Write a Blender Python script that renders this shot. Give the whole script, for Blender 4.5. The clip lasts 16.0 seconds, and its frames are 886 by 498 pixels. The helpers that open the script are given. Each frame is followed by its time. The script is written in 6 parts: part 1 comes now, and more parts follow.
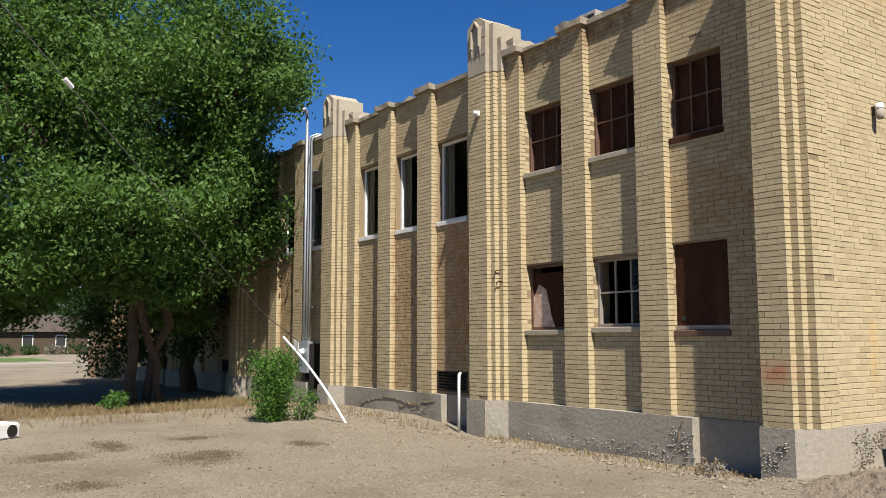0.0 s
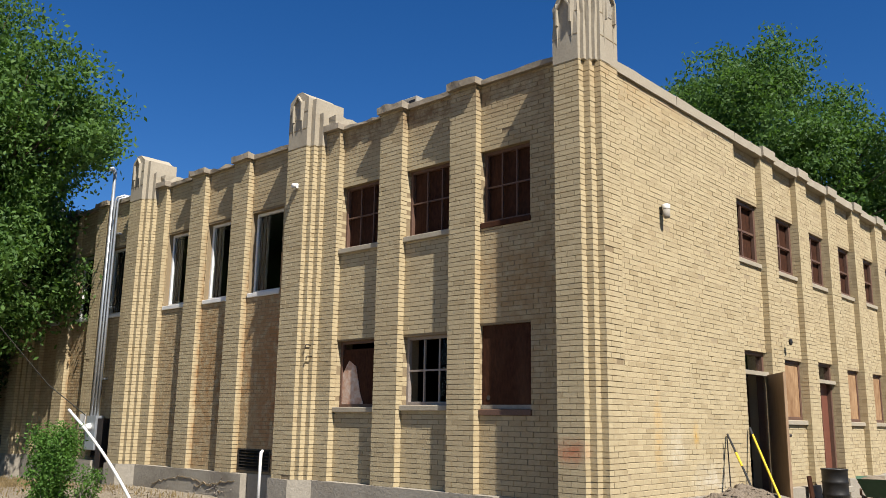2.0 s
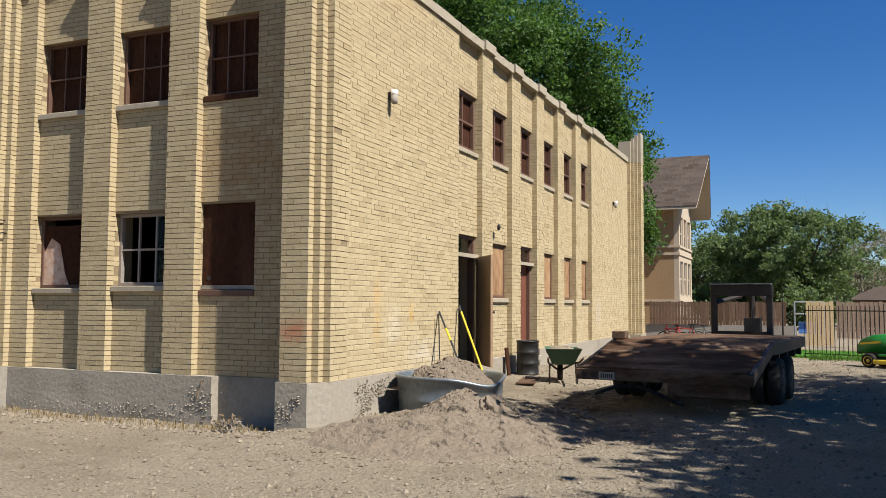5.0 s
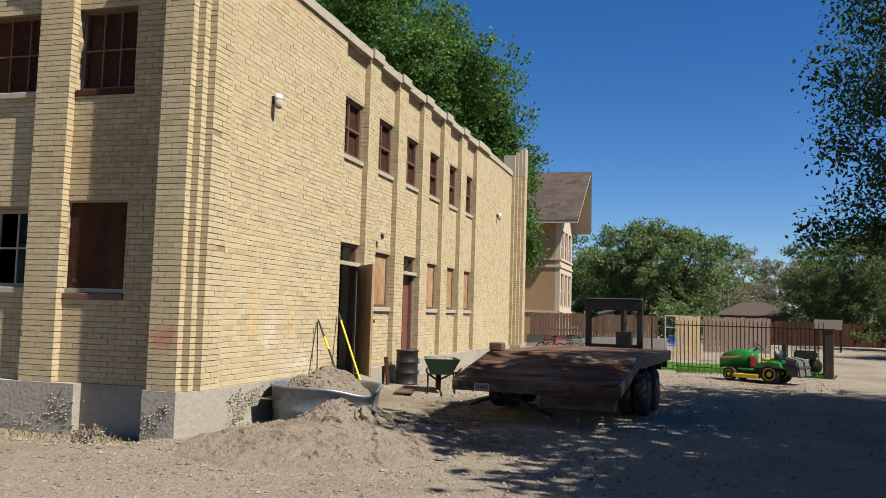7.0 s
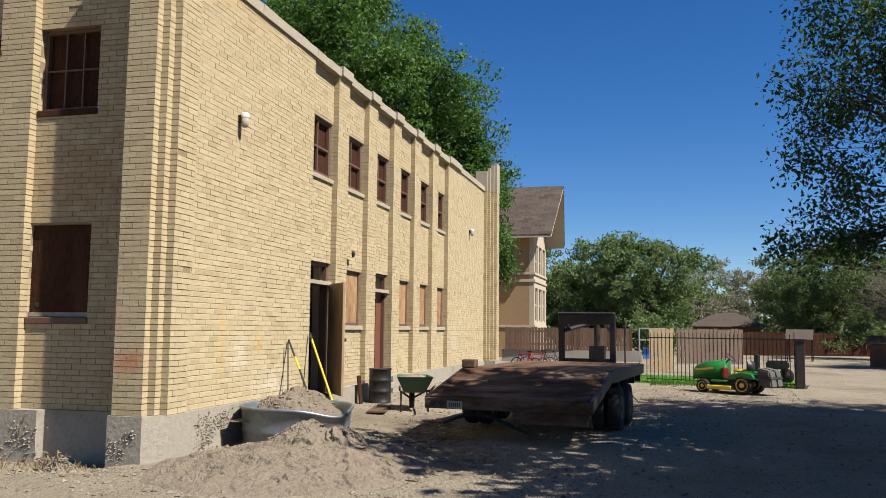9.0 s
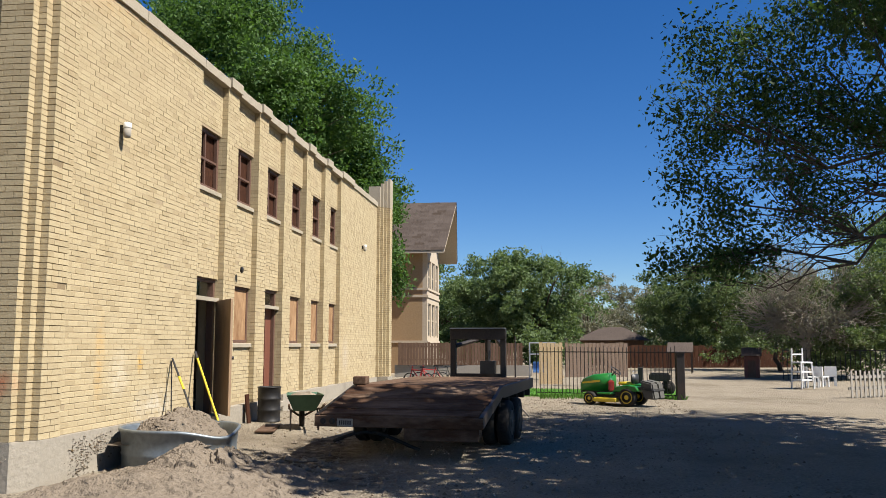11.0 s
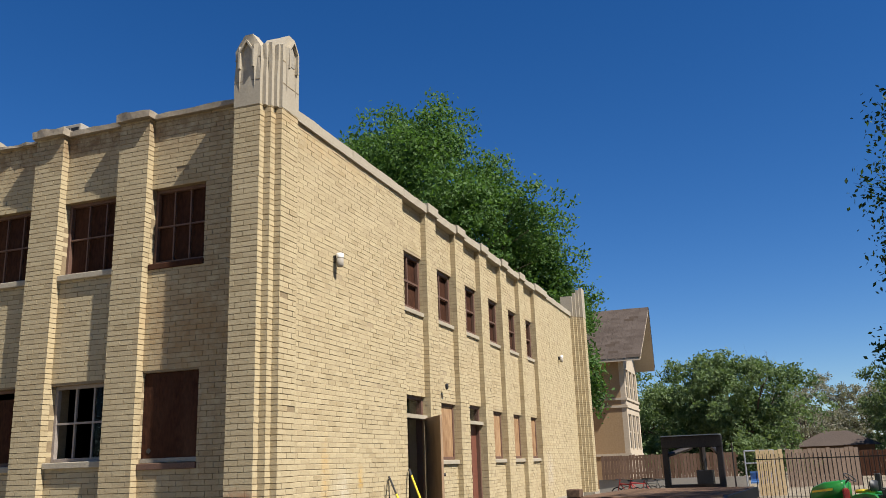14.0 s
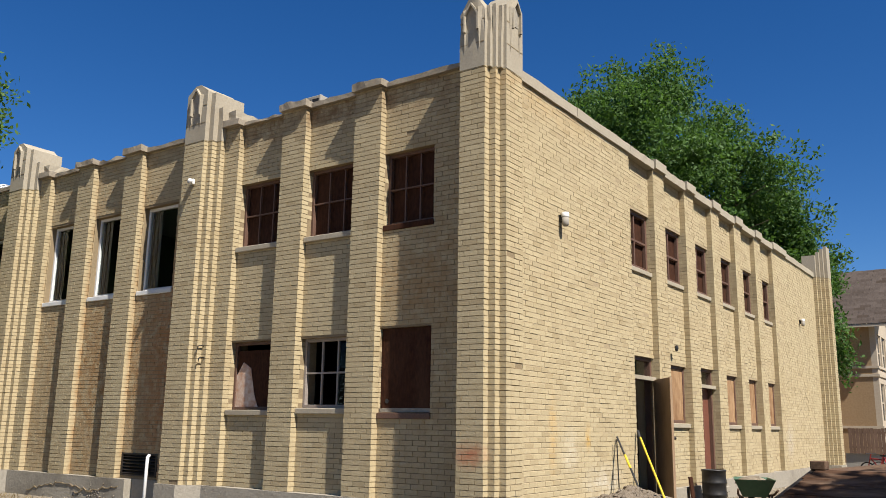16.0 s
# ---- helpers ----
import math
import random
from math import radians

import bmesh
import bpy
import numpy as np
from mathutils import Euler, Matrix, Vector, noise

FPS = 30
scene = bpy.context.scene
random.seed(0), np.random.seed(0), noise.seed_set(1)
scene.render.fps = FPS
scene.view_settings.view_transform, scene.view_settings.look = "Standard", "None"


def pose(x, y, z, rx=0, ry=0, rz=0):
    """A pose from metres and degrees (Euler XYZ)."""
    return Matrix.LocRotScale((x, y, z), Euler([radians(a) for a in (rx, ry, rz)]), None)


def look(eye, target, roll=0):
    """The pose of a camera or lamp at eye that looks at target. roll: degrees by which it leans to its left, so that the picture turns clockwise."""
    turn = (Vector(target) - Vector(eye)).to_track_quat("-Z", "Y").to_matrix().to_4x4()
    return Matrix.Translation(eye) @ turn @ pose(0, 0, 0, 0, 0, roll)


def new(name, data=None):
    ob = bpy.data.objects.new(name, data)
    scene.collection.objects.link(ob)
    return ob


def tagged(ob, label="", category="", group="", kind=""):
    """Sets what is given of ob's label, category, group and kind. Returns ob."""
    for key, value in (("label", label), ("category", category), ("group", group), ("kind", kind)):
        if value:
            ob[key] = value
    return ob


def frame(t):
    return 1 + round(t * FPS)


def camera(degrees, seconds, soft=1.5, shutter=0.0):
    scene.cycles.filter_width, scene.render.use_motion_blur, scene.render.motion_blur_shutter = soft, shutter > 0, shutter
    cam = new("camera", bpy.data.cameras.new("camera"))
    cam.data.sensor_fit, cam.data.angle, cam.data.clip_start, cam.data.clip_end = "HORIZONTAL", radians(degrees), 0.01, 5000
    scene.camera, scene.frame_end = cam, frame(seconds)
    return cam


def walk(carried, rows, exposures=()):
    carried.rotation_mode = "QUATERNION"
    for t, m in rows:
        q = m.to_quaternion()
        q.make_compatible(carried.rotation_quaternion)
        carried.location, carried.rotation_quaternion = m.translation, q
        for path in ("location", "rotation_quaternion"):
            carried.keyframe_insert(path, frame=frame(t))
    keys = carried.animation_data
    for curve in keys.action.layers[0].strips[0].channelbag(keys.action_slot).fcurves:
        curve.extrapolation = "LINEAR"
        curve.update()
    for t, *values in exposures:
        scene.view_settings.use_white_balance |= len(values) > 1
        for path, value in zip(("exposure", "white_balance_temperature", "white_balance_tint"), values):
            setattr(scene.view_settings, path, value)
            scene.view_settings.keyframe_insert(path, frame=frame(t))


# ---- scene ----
cam = camera(55.4, 16.0, soft=0.9)
PATH = [
    (0, (-9.541, -5.798, 1.618), (-8.407, -4.165, 1.83), -0.1),
    (0.5, (-9.512, -5.815, 1.61), (-8.36, -4.199, 1.857), 0.4),
    (1, (-9.511, -5.825, 1.597), (-8.292, -4.267, 1.894), 0.5),
    (1.5, (-9.52, -5.816, 1.58), (-8.26, -4.293, 1.888), 1.0),
    (2, (-9.553, -5.793, 1.557), (-8.108, -4.47, 1.957), 0.9),
    (2.5, (-9.579, -5.764, 1.539), (-8.012, -4.6, 1.973), 0.7),
    (3, (-9.595, -5.753, 1.536), (-7.973, -4.667, 1.97), 0.7),
    (3.5, (-9.595, -5.747, 1.531), (-7.92, -4.732, 1.938), 0.6),
    (4, (-9.573, -5.732, 1.54), (-7.824, -4.797, 1.797), 0.6),
    (4.5, (-9.543, -5.722, 1.549), (-7.74, -4.872, 1.713), 0.4),
    (6.8, (-9.523, -5.811, 1.614), (-7.623, -5.203, 1.762), 1.5),
    (7, (-9.512, -5.826, 1.615), (-7.595, -5.276, 1.764), 1.6),
    (7.5, (-9.483, -5.836, 1.612), (-7.549, -5.346, 1.763), 1.4),
    (8, (-9.438, -5.816, 1.645), (-7.509, -5.315, 1.804), 0.6),
    (8.5, (-9.426, -5.835, 1.656), (-7.499, -5.33, 1.832), 0.5),
    (9, (-9.441, -5.881, 1.644), (-7.512, -5.388, 1.831), 0.6),
    (9.2, (-9.434, -5.899, 1.646), (-7.497, -5.438, 1.836), 0.7),
    (11.3, (-9.4, -5.906, 1.654), (-7.428, -5.665, 1.881), 0.0),
    (11.5, (-9.413, -5.906, 1.648), (-7.461, -5.549, 1.899), 0.4),
    (12, (-9.474, -5.886, 1.614), (-7.569, -5.381, 1.954), 0.8),
    (12.5, (-9.514, -5.846, 1.59), (-7.62, -5.313, 1.948), 0.8),
    (13, (-9.556, -5.805, 1.579), (-7.672, -5.246, 1.948), -0.4),
    (13.5, (-9.584, -5.76, 1.579), (-7.75, -5.122, 2.057), -1.2),
    (14, (-9.603, -5.72, 1.581), (-7.778, -5.068, 2.077), -2.0),
    (14.5, (-9.592, -5.701, 1.577), (-7.867, -4.833, 2.097), -3.3),
    (15, (-9.656, -5.724, 1.575), (-8.027, -4.684, 2.091), -1.1),
    (15.5, (-9.614, -5.72, 1.579), (-7.99, -4.652, 2.051), 0.3),
    (16, (-9.609, -5.677, 1.57), (-8.008, -4.551, 1.979), 0.9),
]
walk(cam, [(t, look(eye, target, roll)) for t, eye, target, roll in PATH], [(0, 0.95), (3, 0.97), (7, 0.98), (11.3, 1.1), (12.5, 1.02), (16, 0.95)])

# ---------- world, sun ----------
SUN_EL = radians(52)
SUN_FROM = Vector((-0.288, -0.958, 0)).normalized()
world = bpy.data.worlds.new("sky")
scene.world = world
world.use_nodes = True
wn = world.node_tree
sky = wn.nodes.new("ShaderNodeTexSky")
sky.sky_type = "NISHITA"
sky.sun_disc = False
sky.sun_elevation = SUN_EL
sky.sun_rotation = math.atan2(SUN_FROM.x, SUN_FROM.y)
sky.air_density, sky.dust_density, sky.ozone_density, sky.altitude = 1.0, 0.25, 4.5, 1500
deep = wn.nodes.new("ShaderNodeHueSaturation")
deep.inputs["Saturation"].default_value = 1.29
deep.inputs["Hue"].default_value = 0.508
wn.links.new(sky.outputs[0], deep.inputs["Color"])
wn.links.new(deep.outputs[0], wn.nodes["Background"].inputs[0])
wn.nodes["Background"].inputs[1].default_value = 0.057
sun = new("sun", bpy.data.lights.new("sun", "SUN"))
sun.data.energy, sun.data.angle, sun.data.color = 5.0, radians(0.55), (1.0, 0.95, 0.88)
SUN_DIR = Vector((SUN_FROM.x * math.cos(SUN_EL), SUN_FROM.y * math.cos(SUN_EL), math.sin(SUN_EL)))
sun.matrix_world = look(SUN_DIR * 60, (0, 0, 0))

# ---------- materials ----------
TONE = 0.8          # all base colours, against the strength of the sun


def noise_fac(nt, coord, scale, detail=6.0, rough=0.6, lo=0.3, hi=0.7):
    n = nt.nodes.new("ShaderNodeTexNoise")
    n.inputs["Scale"].default_value, n.inputs["Detail"].default_value, n.inputs["Roughness"].default_value = scale, detail, rough
    nt.links.new(coord, n.inputs["Vector"])
    m = nt.nodes.new("ShaderNodeMapRange")
    m.inputs["From Min"].default_value, m.inputs["From Max"].default_value = lo, hi
    nt.links.new(n.outputs["Fac"], m.inputs["Value"])
    return m.outputs["Result"], n.outputs["Fac"]


def mixed(nt, fac, a, b, blend="MIX"):
    m = nt.nodes.new("ShaderNodeMix")
    m.data_type, m.blend_type = "RGBA", blend
    for sock, v in ((m.inputs[0], fac), (m.inputs[6], a), (m.inputs[7], b)):
        if hasattr(v, "is_output"):
            nt.links.new(v, sock)
        elif isinstance(v, tuple):
            sock.default_value = (*v, 1)
        else:
            sock.default_value = v
    return m.outputs[2]


def material(name, a, b, fine=30.0, broad=1.5, rough=0.85, metal=0.0, bump=0.3, depth=0.004, stain=None, stain_amount=0.4,
             pieces=0.0, spots=(), stretch=(1, 1, 1), world_coords=True):
    """Two colours mixed by broad and fine noise, stains of a third colour, variation from piece to piece, and a fine relief."""
    a, b = tuple(v * TONE for v in a), tuple(v * TONE for v in b)
    stain = stain and tuple(v * TONE for v in stain)
    mt = bpy.data.materials.new(name)
    mt.use_nodes = True
    nt = mt.node_tree
    p = nt.nodes["Principled BSDF"]
    p.inputs["Roughness"].default_value, p.inputs["Metallic"].default_value = rough, metal
    if rough > 0.84:                # dry, porous surfaces have hardly any sheen
        p.inputs["Specular IOR Level"].default_value = 0.15
    if world_coords:
        co = nt.nodes.new("ShaderNodeNewGeometry").outputs["Position"]
    else:
        co = nt.nodes.new("ShaderNodeTexCoord").outputs["Object"]
    mp = nt.nodes.new("ShaderNodeMapping")
    mp.inputs["Scale"].default_value = stretch
    nt.links.new(co, mp.inputs["Vector"])
    co = mp.outputs["Vector"]
    f1, raw = noise_fac(nt, co, fine)
    f2, _ = noise_fac(nt, co, broad)
    c = mixed(nt, f1, a, b)
    c = mixed(nt, f2, c, mixed(nt, 0.5, c, b))
    if pieces:
        gi = nt.nodes.new("ShaderNodeNewGeometry")
        oi = nt.nodes.new("ShaderNodeObjectInfo")
        add = nt.nodes.new("ShaderNodeMath")
        add.operation = "ADD"
        nt.links.new(gi.outputs["Random Per Island"], add.inputs[0])
        nt.links.new(oi.outputs["Random"], add.inputs[1])
        fr = nt.nodes.new("ShaderNodeMath")
        fr.operation = "FRACT"
        nt.links.new(add.outputs[0], fr.inputs[0])
        ramp = nt.nodes.new("ShaderNodeValToRGB")
        ramp.color_ramp.elements[0].position, ramp.color_ramp.elements[0].color = 0.0, (1 - pieces, 1 - pieces * 1.15, 1 - pieces * 1.35, 1)
        ramp.color_ramp.elements[1].position, ramp.color_ramp.elements[1].color = 1.0, (1 + pieces * 0.3, 1 + pieces * 0.3, 1 + pieces * 0.3, 1)
        e = ramp.color_ramp.elements.new(0.12)
        e.color = (1 - pieces * 0.45, 1 - pieces * 0.5, 1 - pieces * 0.55, 1)
        nt.links.new(fr.outputs[0], ramp.inputs[0])
        c = mixed(nt, 1.0, c, ramp.outputs[0], "MULTIPLY")
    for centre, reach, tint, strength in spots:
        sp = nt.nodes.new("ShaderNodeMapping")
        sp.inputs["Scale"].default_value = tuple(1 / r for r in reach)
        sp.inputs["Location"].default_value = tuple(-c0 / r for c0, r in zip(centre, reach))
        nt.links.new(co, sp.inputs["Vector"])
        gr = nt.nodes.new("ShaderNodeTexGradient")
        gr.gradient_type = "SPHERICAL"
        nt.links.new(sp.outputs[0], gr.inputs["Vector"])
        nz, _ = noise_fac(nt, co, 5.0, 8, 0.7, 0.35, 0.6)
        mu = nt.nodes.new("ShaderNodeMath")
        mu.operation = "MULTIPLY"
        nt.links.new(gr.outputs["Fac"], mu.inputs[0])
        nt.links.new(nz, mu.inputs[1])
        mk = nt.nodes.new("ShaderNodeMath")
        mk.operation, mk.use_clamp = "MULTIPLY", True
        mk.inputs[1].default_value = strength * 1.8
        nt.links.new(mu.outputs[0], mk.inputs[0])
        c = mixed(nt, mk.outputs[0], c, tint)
    if stain:
        s, _ = noise_fac(nt, co, broad * 0.45, 8, 0.7, 0.5, 0.75)
        sm = nt.nodes.new("ShaderNodeMath")
        sm.operation = "MULTIPLY"
        sm.inputs[1].default_value = stain_amount
        nt.links.new(s, sm.inputs[0])
        c = mixed(nt, sm.outputs[0], c, stain)
    nt.links.new(c, p.inputs["Base Color"])
    if bump:
        bp = nt.nodes.new("ShaderNodeBump")
        bp.inputs["Strength"].default_value, bp.inputs["Distance"].default_value = bump, depth
        nt.links.new(raw, bp.inputs["Height"])
        nt.links.new(bp.outputs[0], p.inputs["Normal"])
    return mt


def leafy(name, a, b, glow=0.35):
    a, b = tuple(v * TONE for v in a), tuple(v * TONE for v in b)
    mt = bpy.data.materials.new(name)
    mt.use_nodes = True
    nt = mt.node_tree
    p = nt.nodes["Principled BSDF"]
    gi = nt.nodes.new("ShaderNodeNewGeometry")
    c = mixed(nt, gi.outputs["Random Per Island"], a, b)
    f, _ = noise_fac(nt, gi.outputs["Position"], 0.7)
    c = mixed(nt, f, c, mixed(nt, 0.5, c, b))
    nt.links.new(c, p.inputs["Base Color"])
    p.inputs["Roughness"].default_value = 0.6
    p.inputs["Specular IOR Level"].default_value = 0.2
    tr = nt.nodes.new("ShaderNodeBsdfTranslucent")
    bright = mixed(nt, 1.0, c, (1.5, 1.6, 0.8), "MULTIPLY")
    nt.links.new(bright, tr.inputs["Color"])
    ms = nt.nodes.new("ShaderNodeMixShader")
    ms.inputs[0].default_value = glow
    nt.links.new(p.outputs[0], ms.inputs[1])
    nt.links.new(tr.outputs[0], ms.inputs[2])
    nt.links.new(ms.outputs[0], nt.nodes["Material Output"].inputs[0])
    return mt


# shaped stains (south wall) and brown tints (west wall): centre, reach, colour, strength
BRICK_SPOTS = [((1.22, 0.0, 1.45), (0.16, 0.3, 0.75), (0.46, 0.28, 0.09), 0.45), ((2.36, 0.0, 1.42), (0.12, 0.3, 0.26), (0.48, 0.29, 0.07), 0.55), ((1.75, 0.0, 1.25), (0.35, 0.3, 0.4), (0.55, 0.50, 0.39), 0.4),
               ((2.9, 0.0, 0.75), (0.9, 0.3, 0.35), (0.55, 0.51, 0.42), 0.4), ((-0.41, 0.35, 1.2), (0.25, 0.3, 0.22), (0.38, 0.17, 0.09), 0.9), ((0.9, 0.0, 6.3), (2.6, 0.3, 0.35), (0.36, 0.23, 0.10), 0.3),
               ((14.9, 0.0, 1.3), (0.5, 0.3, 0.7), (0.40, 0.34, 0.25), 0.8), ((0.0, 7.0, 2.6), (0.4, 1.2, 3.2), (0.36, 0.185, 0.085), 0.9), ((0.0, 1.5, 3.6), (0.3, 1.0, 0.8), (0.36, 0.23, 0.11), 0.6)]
# browner brick on the recessed plane of the west bays
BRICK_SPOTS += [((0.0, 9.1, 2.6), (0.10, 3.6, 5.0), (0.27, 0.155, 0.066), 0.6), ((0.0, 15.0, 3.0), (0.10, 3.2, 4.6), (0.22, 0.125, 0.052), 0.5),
                # first entry: brown brick with the corner pier's shade added to its tint
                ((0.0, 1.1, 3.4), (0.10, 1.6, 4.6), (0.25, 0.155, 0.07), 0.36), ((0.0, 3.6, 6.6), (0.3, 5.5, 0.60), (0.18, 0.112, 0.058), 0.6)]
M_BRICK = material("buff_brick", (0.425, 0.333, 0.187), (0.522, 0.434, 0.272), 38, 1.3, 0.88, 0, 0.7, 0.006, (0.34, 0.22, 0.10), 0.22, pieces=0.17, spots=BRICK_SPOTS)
M_MORTAR = material("mortar", (0.20, 0.148, 0.086), (0.31, 0.236, 0.142), 60, 2, 0.95, 0, 0.5, 0.004)
M_POINTING = material("pale_pointing", (0.31, 0.24, 0.145), (0.42, 0.335, 0.21), 60, 2, 0.95, 0, 0.5, 0.004)
M_COPE = material("dirty_coping", (0.26, 0.215, 0.155), (0.37, 0.315, 0.24), 26, 1.6, 0.9, 0, 0.6, 0.008, (0.12, 0.09, 0.06), 0.8)
M_CONC = material("concrete", (0.3096, 0.2838, 0.2408), (0.3956, 0.3612, 0.3096), 22, 1.2, 0.9, 0, 0.5, 0.006, (0.22, 0.19, 0.15), 0.6)
M_FOUND = material("foundation_concrete", (0.28, 0.248, 0.195), (0.385, 0.345, 0.278), 18, 1.3, 0.92, 0, 0.8, 0.012, (0.15, 0.125, 0.095), 0.75)
M_CAST = material("cast_stone", (0.3268, 0.2795, 0.2064), (0.43, 0.3784, 0.2881), 30, 1.6, 0.88, 0, 0.45, 0.005, (0.27, 0.22, 0.15), 0.6)
# darker brown patches beside and behind the trailer tail: centre, reach, colour, strength
DARK_PATCHES = [((2.7, -2.5, 0.1), (2.3, 1.0, 1.5), (0.045, 0.030, 0.019), 0.9), ((4.6, -2.2, 0.1), (2.2, 0.9, 1.5), (0.045, 0.030, 0.019), 0.8), ((1.3, -3.6, 0.0), (1.6, 0.8, 1.5), (0.06, 0.042, 0.028), 0.6)]
M_DIRT = material("dirt", (0.185, 0.148, 0.098), (0.38, 0.326, 0.244), 26, 0.7, 0.97, 0, 1.0, 0.06, (0.15, 0.114, 0.074), 0.85, spots=DARK_PATCHES)
M_PILE = material("sandy_soil", (0.1634, 0.129, 0.0929), (0.258, 0.2107, 0.1591), 22, 1.5, 0.97, 0, 1.0, 0.04, (0.13, 0.10, 0.07), 0.6)
M_STONE = material("pebble", (0.15, 0.12, 0.088), (0.30, 0.255, 0.19), 20, 3, 0.9, 0, 0.3, 0.004, pieces=0.5)
M_SASH = material("brown_sash_paint", (0.085, 0.043, 0.028), (0.15, 0.078, 0.05), 40, 4, 0.65, 0, 0.3, 0.003)
M_WHITE = material("white_paint", (0.70, 0.69, 0.66), (0.80, 0.79, 0.76), 30, 3, 0.55, 0, 0.15, 0.002, (0.4, 0.36, 0.3), 0.35)
M_PLY = material("weathered_plywood", (0.014, 0.005, 0.003), (0.07, 0.026, 0.012), 24, 2.5, 0.9, 0, 0.4, 0.004, (0.13, 0.065, 0.036), 0.6, stretch=(1, 1, 0.4))
M_BLEACH = material("bleached_board", (0.40, 0.16, 0.06), (0.68, 0.60, 0.52), 7, 2.5, 0.85, 0, 0.4, 0.004, (0.30, 0.12, 0.05), 0.5)
M_OSB = material("tan_board", (0.20, 0.095, 0.04), (0.46, 0.30, 0.165), 11, 3, 0.85, 0, 0.5, 0.006, (0.14, 0.055, 0.022), 0.8, stretch=(1, 1, 0.35))
M_WOOD = material("grey_deck_plank", (0.06, 0.033, 0.02), (0.19, 0.12, 0.078), 18, 1.6, 0.9, 0, 0.5, 0.006, (0.05, 0.035, 0.03), 0.6, pieces=0.3, stretch=(0.3, 1, 1))
M_TAIL = material("worn_tail_plank", (0.032, 0.016, 0.009), (0.105, 0.056, 0.032), 16, 2.6, 0.95, 0, 0.8, 0.012, (0.36, 0.265, 0.19), 0.75, pieces=0.5, stretch=(1, 0.3, 1))
M_FENCE = material("fence_board", (0.13, 0.078, 0.052), (0.21, 0.135, 0.095), 14, 1.5, 0.9, 0, 0.4, 0.006, (0.16, 0.1, 0.07), 0.5, pieces=0.3, stretch=(1, 1, 0.25))
M_PALE = material("pale_new_board", (0.62, 0.44, 0.235), (0.74, 0.56, 0.34), 14, 1.5, 0.85, 0, 0.3, 0.004, pieces=0.15)
M_STEEL = material("dark_steel", (0.02, 0.018, 0.017), (0.05, 0.042, 0.038), 30, 3, 0.55, 0.5, 0.2, 0.002, (0.10, 0.05, 0.03), 0.5)
M_IRON = material("black_iron", (0.012, 0.011, 0.011), (0.03, 0.028, 0.026), 30, 3, 0.5, 0.3, 0.1, 0.001)
M_RUBBER = material("tyre_rubber", (0.015, 0.014, 0.013), (0.04, 0.037, 0.034), 30, 3, 0.85, 0, 0.3, 0.004, (0.2, 0.16, 0.12), 0.3)
M_GALV = material("galvanised_steel", (0.17, 0.20, 0.22), (0.30, 0.34, 0.36), 12, 2, 0.45, 0.65, 0.1, 0.002, (0.2, 0.2, 0.19), 0.5)
M_CONDUIT = material("conduit_steel", (0.42, 0.44, 0.46), (0.58, 0.60, 0.62), 12, 2, 0.4, 0.7, 0.05, 0.002)
M_GREEN = material("green_paint", (0.012, 0.15, 0.02), (0.025, 0.22, 0.035), 10, 2, 0.3, 0, 0.05, 0.001)
M_DKGREEN = material("dark_green_plastic", (0.012, 0.07, 0.03), (0.03, 0.11, 0.05), 15, 2, 0.5, 0, 0.1, 0.001, (0.2, 0.17, 0.12), 0.3)
M_YELLOW = material("yellow_paint", (0.72, 0.50, 0.02), (0.82, 0.60, 0.05), 15, 2, 0.4, 0, 0.05, 0.001)
M_BLACK = material("black_plastic", (0.012, 0.012, 0.012), (0.03, 0.03, 0.03), 20, 2, 0.5, 0, 0.1, 0.001)
M_GREYFAB = material("grey_fabric", (0.07, 0.068, 0.06), (0.13, 0.125, 0.11), 40, 3, 0.9, 0, 0.3, 0.003)
M_RED = material("red_paint", (0.30, 0.02, 0.015), (0.42, 0.04, 0.03), 15, 2, 0.5, 0, 0.1, 0.001)
M_DOOR = material("brown_door", (0.30, 0.19, 0.105), (0.42, 0.285, 0.17), 18, 2, 0.6, 0, 0.2, 0.002, (0.10, 0.05, 0.03), 0.6, stretch=(1, 1, 0.2))
# near-black plaster: the unlit rooms' shade is put into its colour
M_DARKROOM = material("room_shade_plaster", (0.04, 0.036, 0.03), (0.075, 0.068, 0.058), 8, 1, 0.95, 0, 0.2, 0.004)
M_ROOF = material("roof_gravel", (0.22, 0.21, 0.20), (0.32, 0.30, 0.28), 30, 1, 0.95, 0, 0.5, 0.01)
M_SHINGLE = material("brown_shingle", (0.06, 0.046, 0.038), (0.12, 0.095, 0.08), 12, 1, 0.95, 0, 0.4, 0.01, pieces=0.35)
M_HOUSEBRICK = material("house_brick", (0.28, 0.185, 0.10), (0.37, 0.26, 0.15), 10, 0.8, 0.9, 0, 0.4, 0.01, (0.34, 0.24, 0.15), 0.5)
M_STUCCO = material("cream_stucco", (0.43, 0.355, 0.265), (0.53, 0.45, 0.345), 10, 0.8, 0.9, 0, 0.2, 0.005, (0.42, 0.34, 0.25), 0.4)
M_BARK = material("bark", (0.06, 0.042, 0.03), (0.135, 0.10, 0.075), 14, 2, 0.95, 0, 0.9, 0.03, stretch=(1, 1, 0.3))
M_TWIG = material("dry_twig", (0.20, 0.165, 0.13), (0.32, 0.28, 0.23), 14, 2, 0.95, 0, 0.3, 0.005)
M_LEAF = leafy("elm_leaf", (0.030, 0.078, 0.018), (0.115, 0.205, 0.046), 0.34)
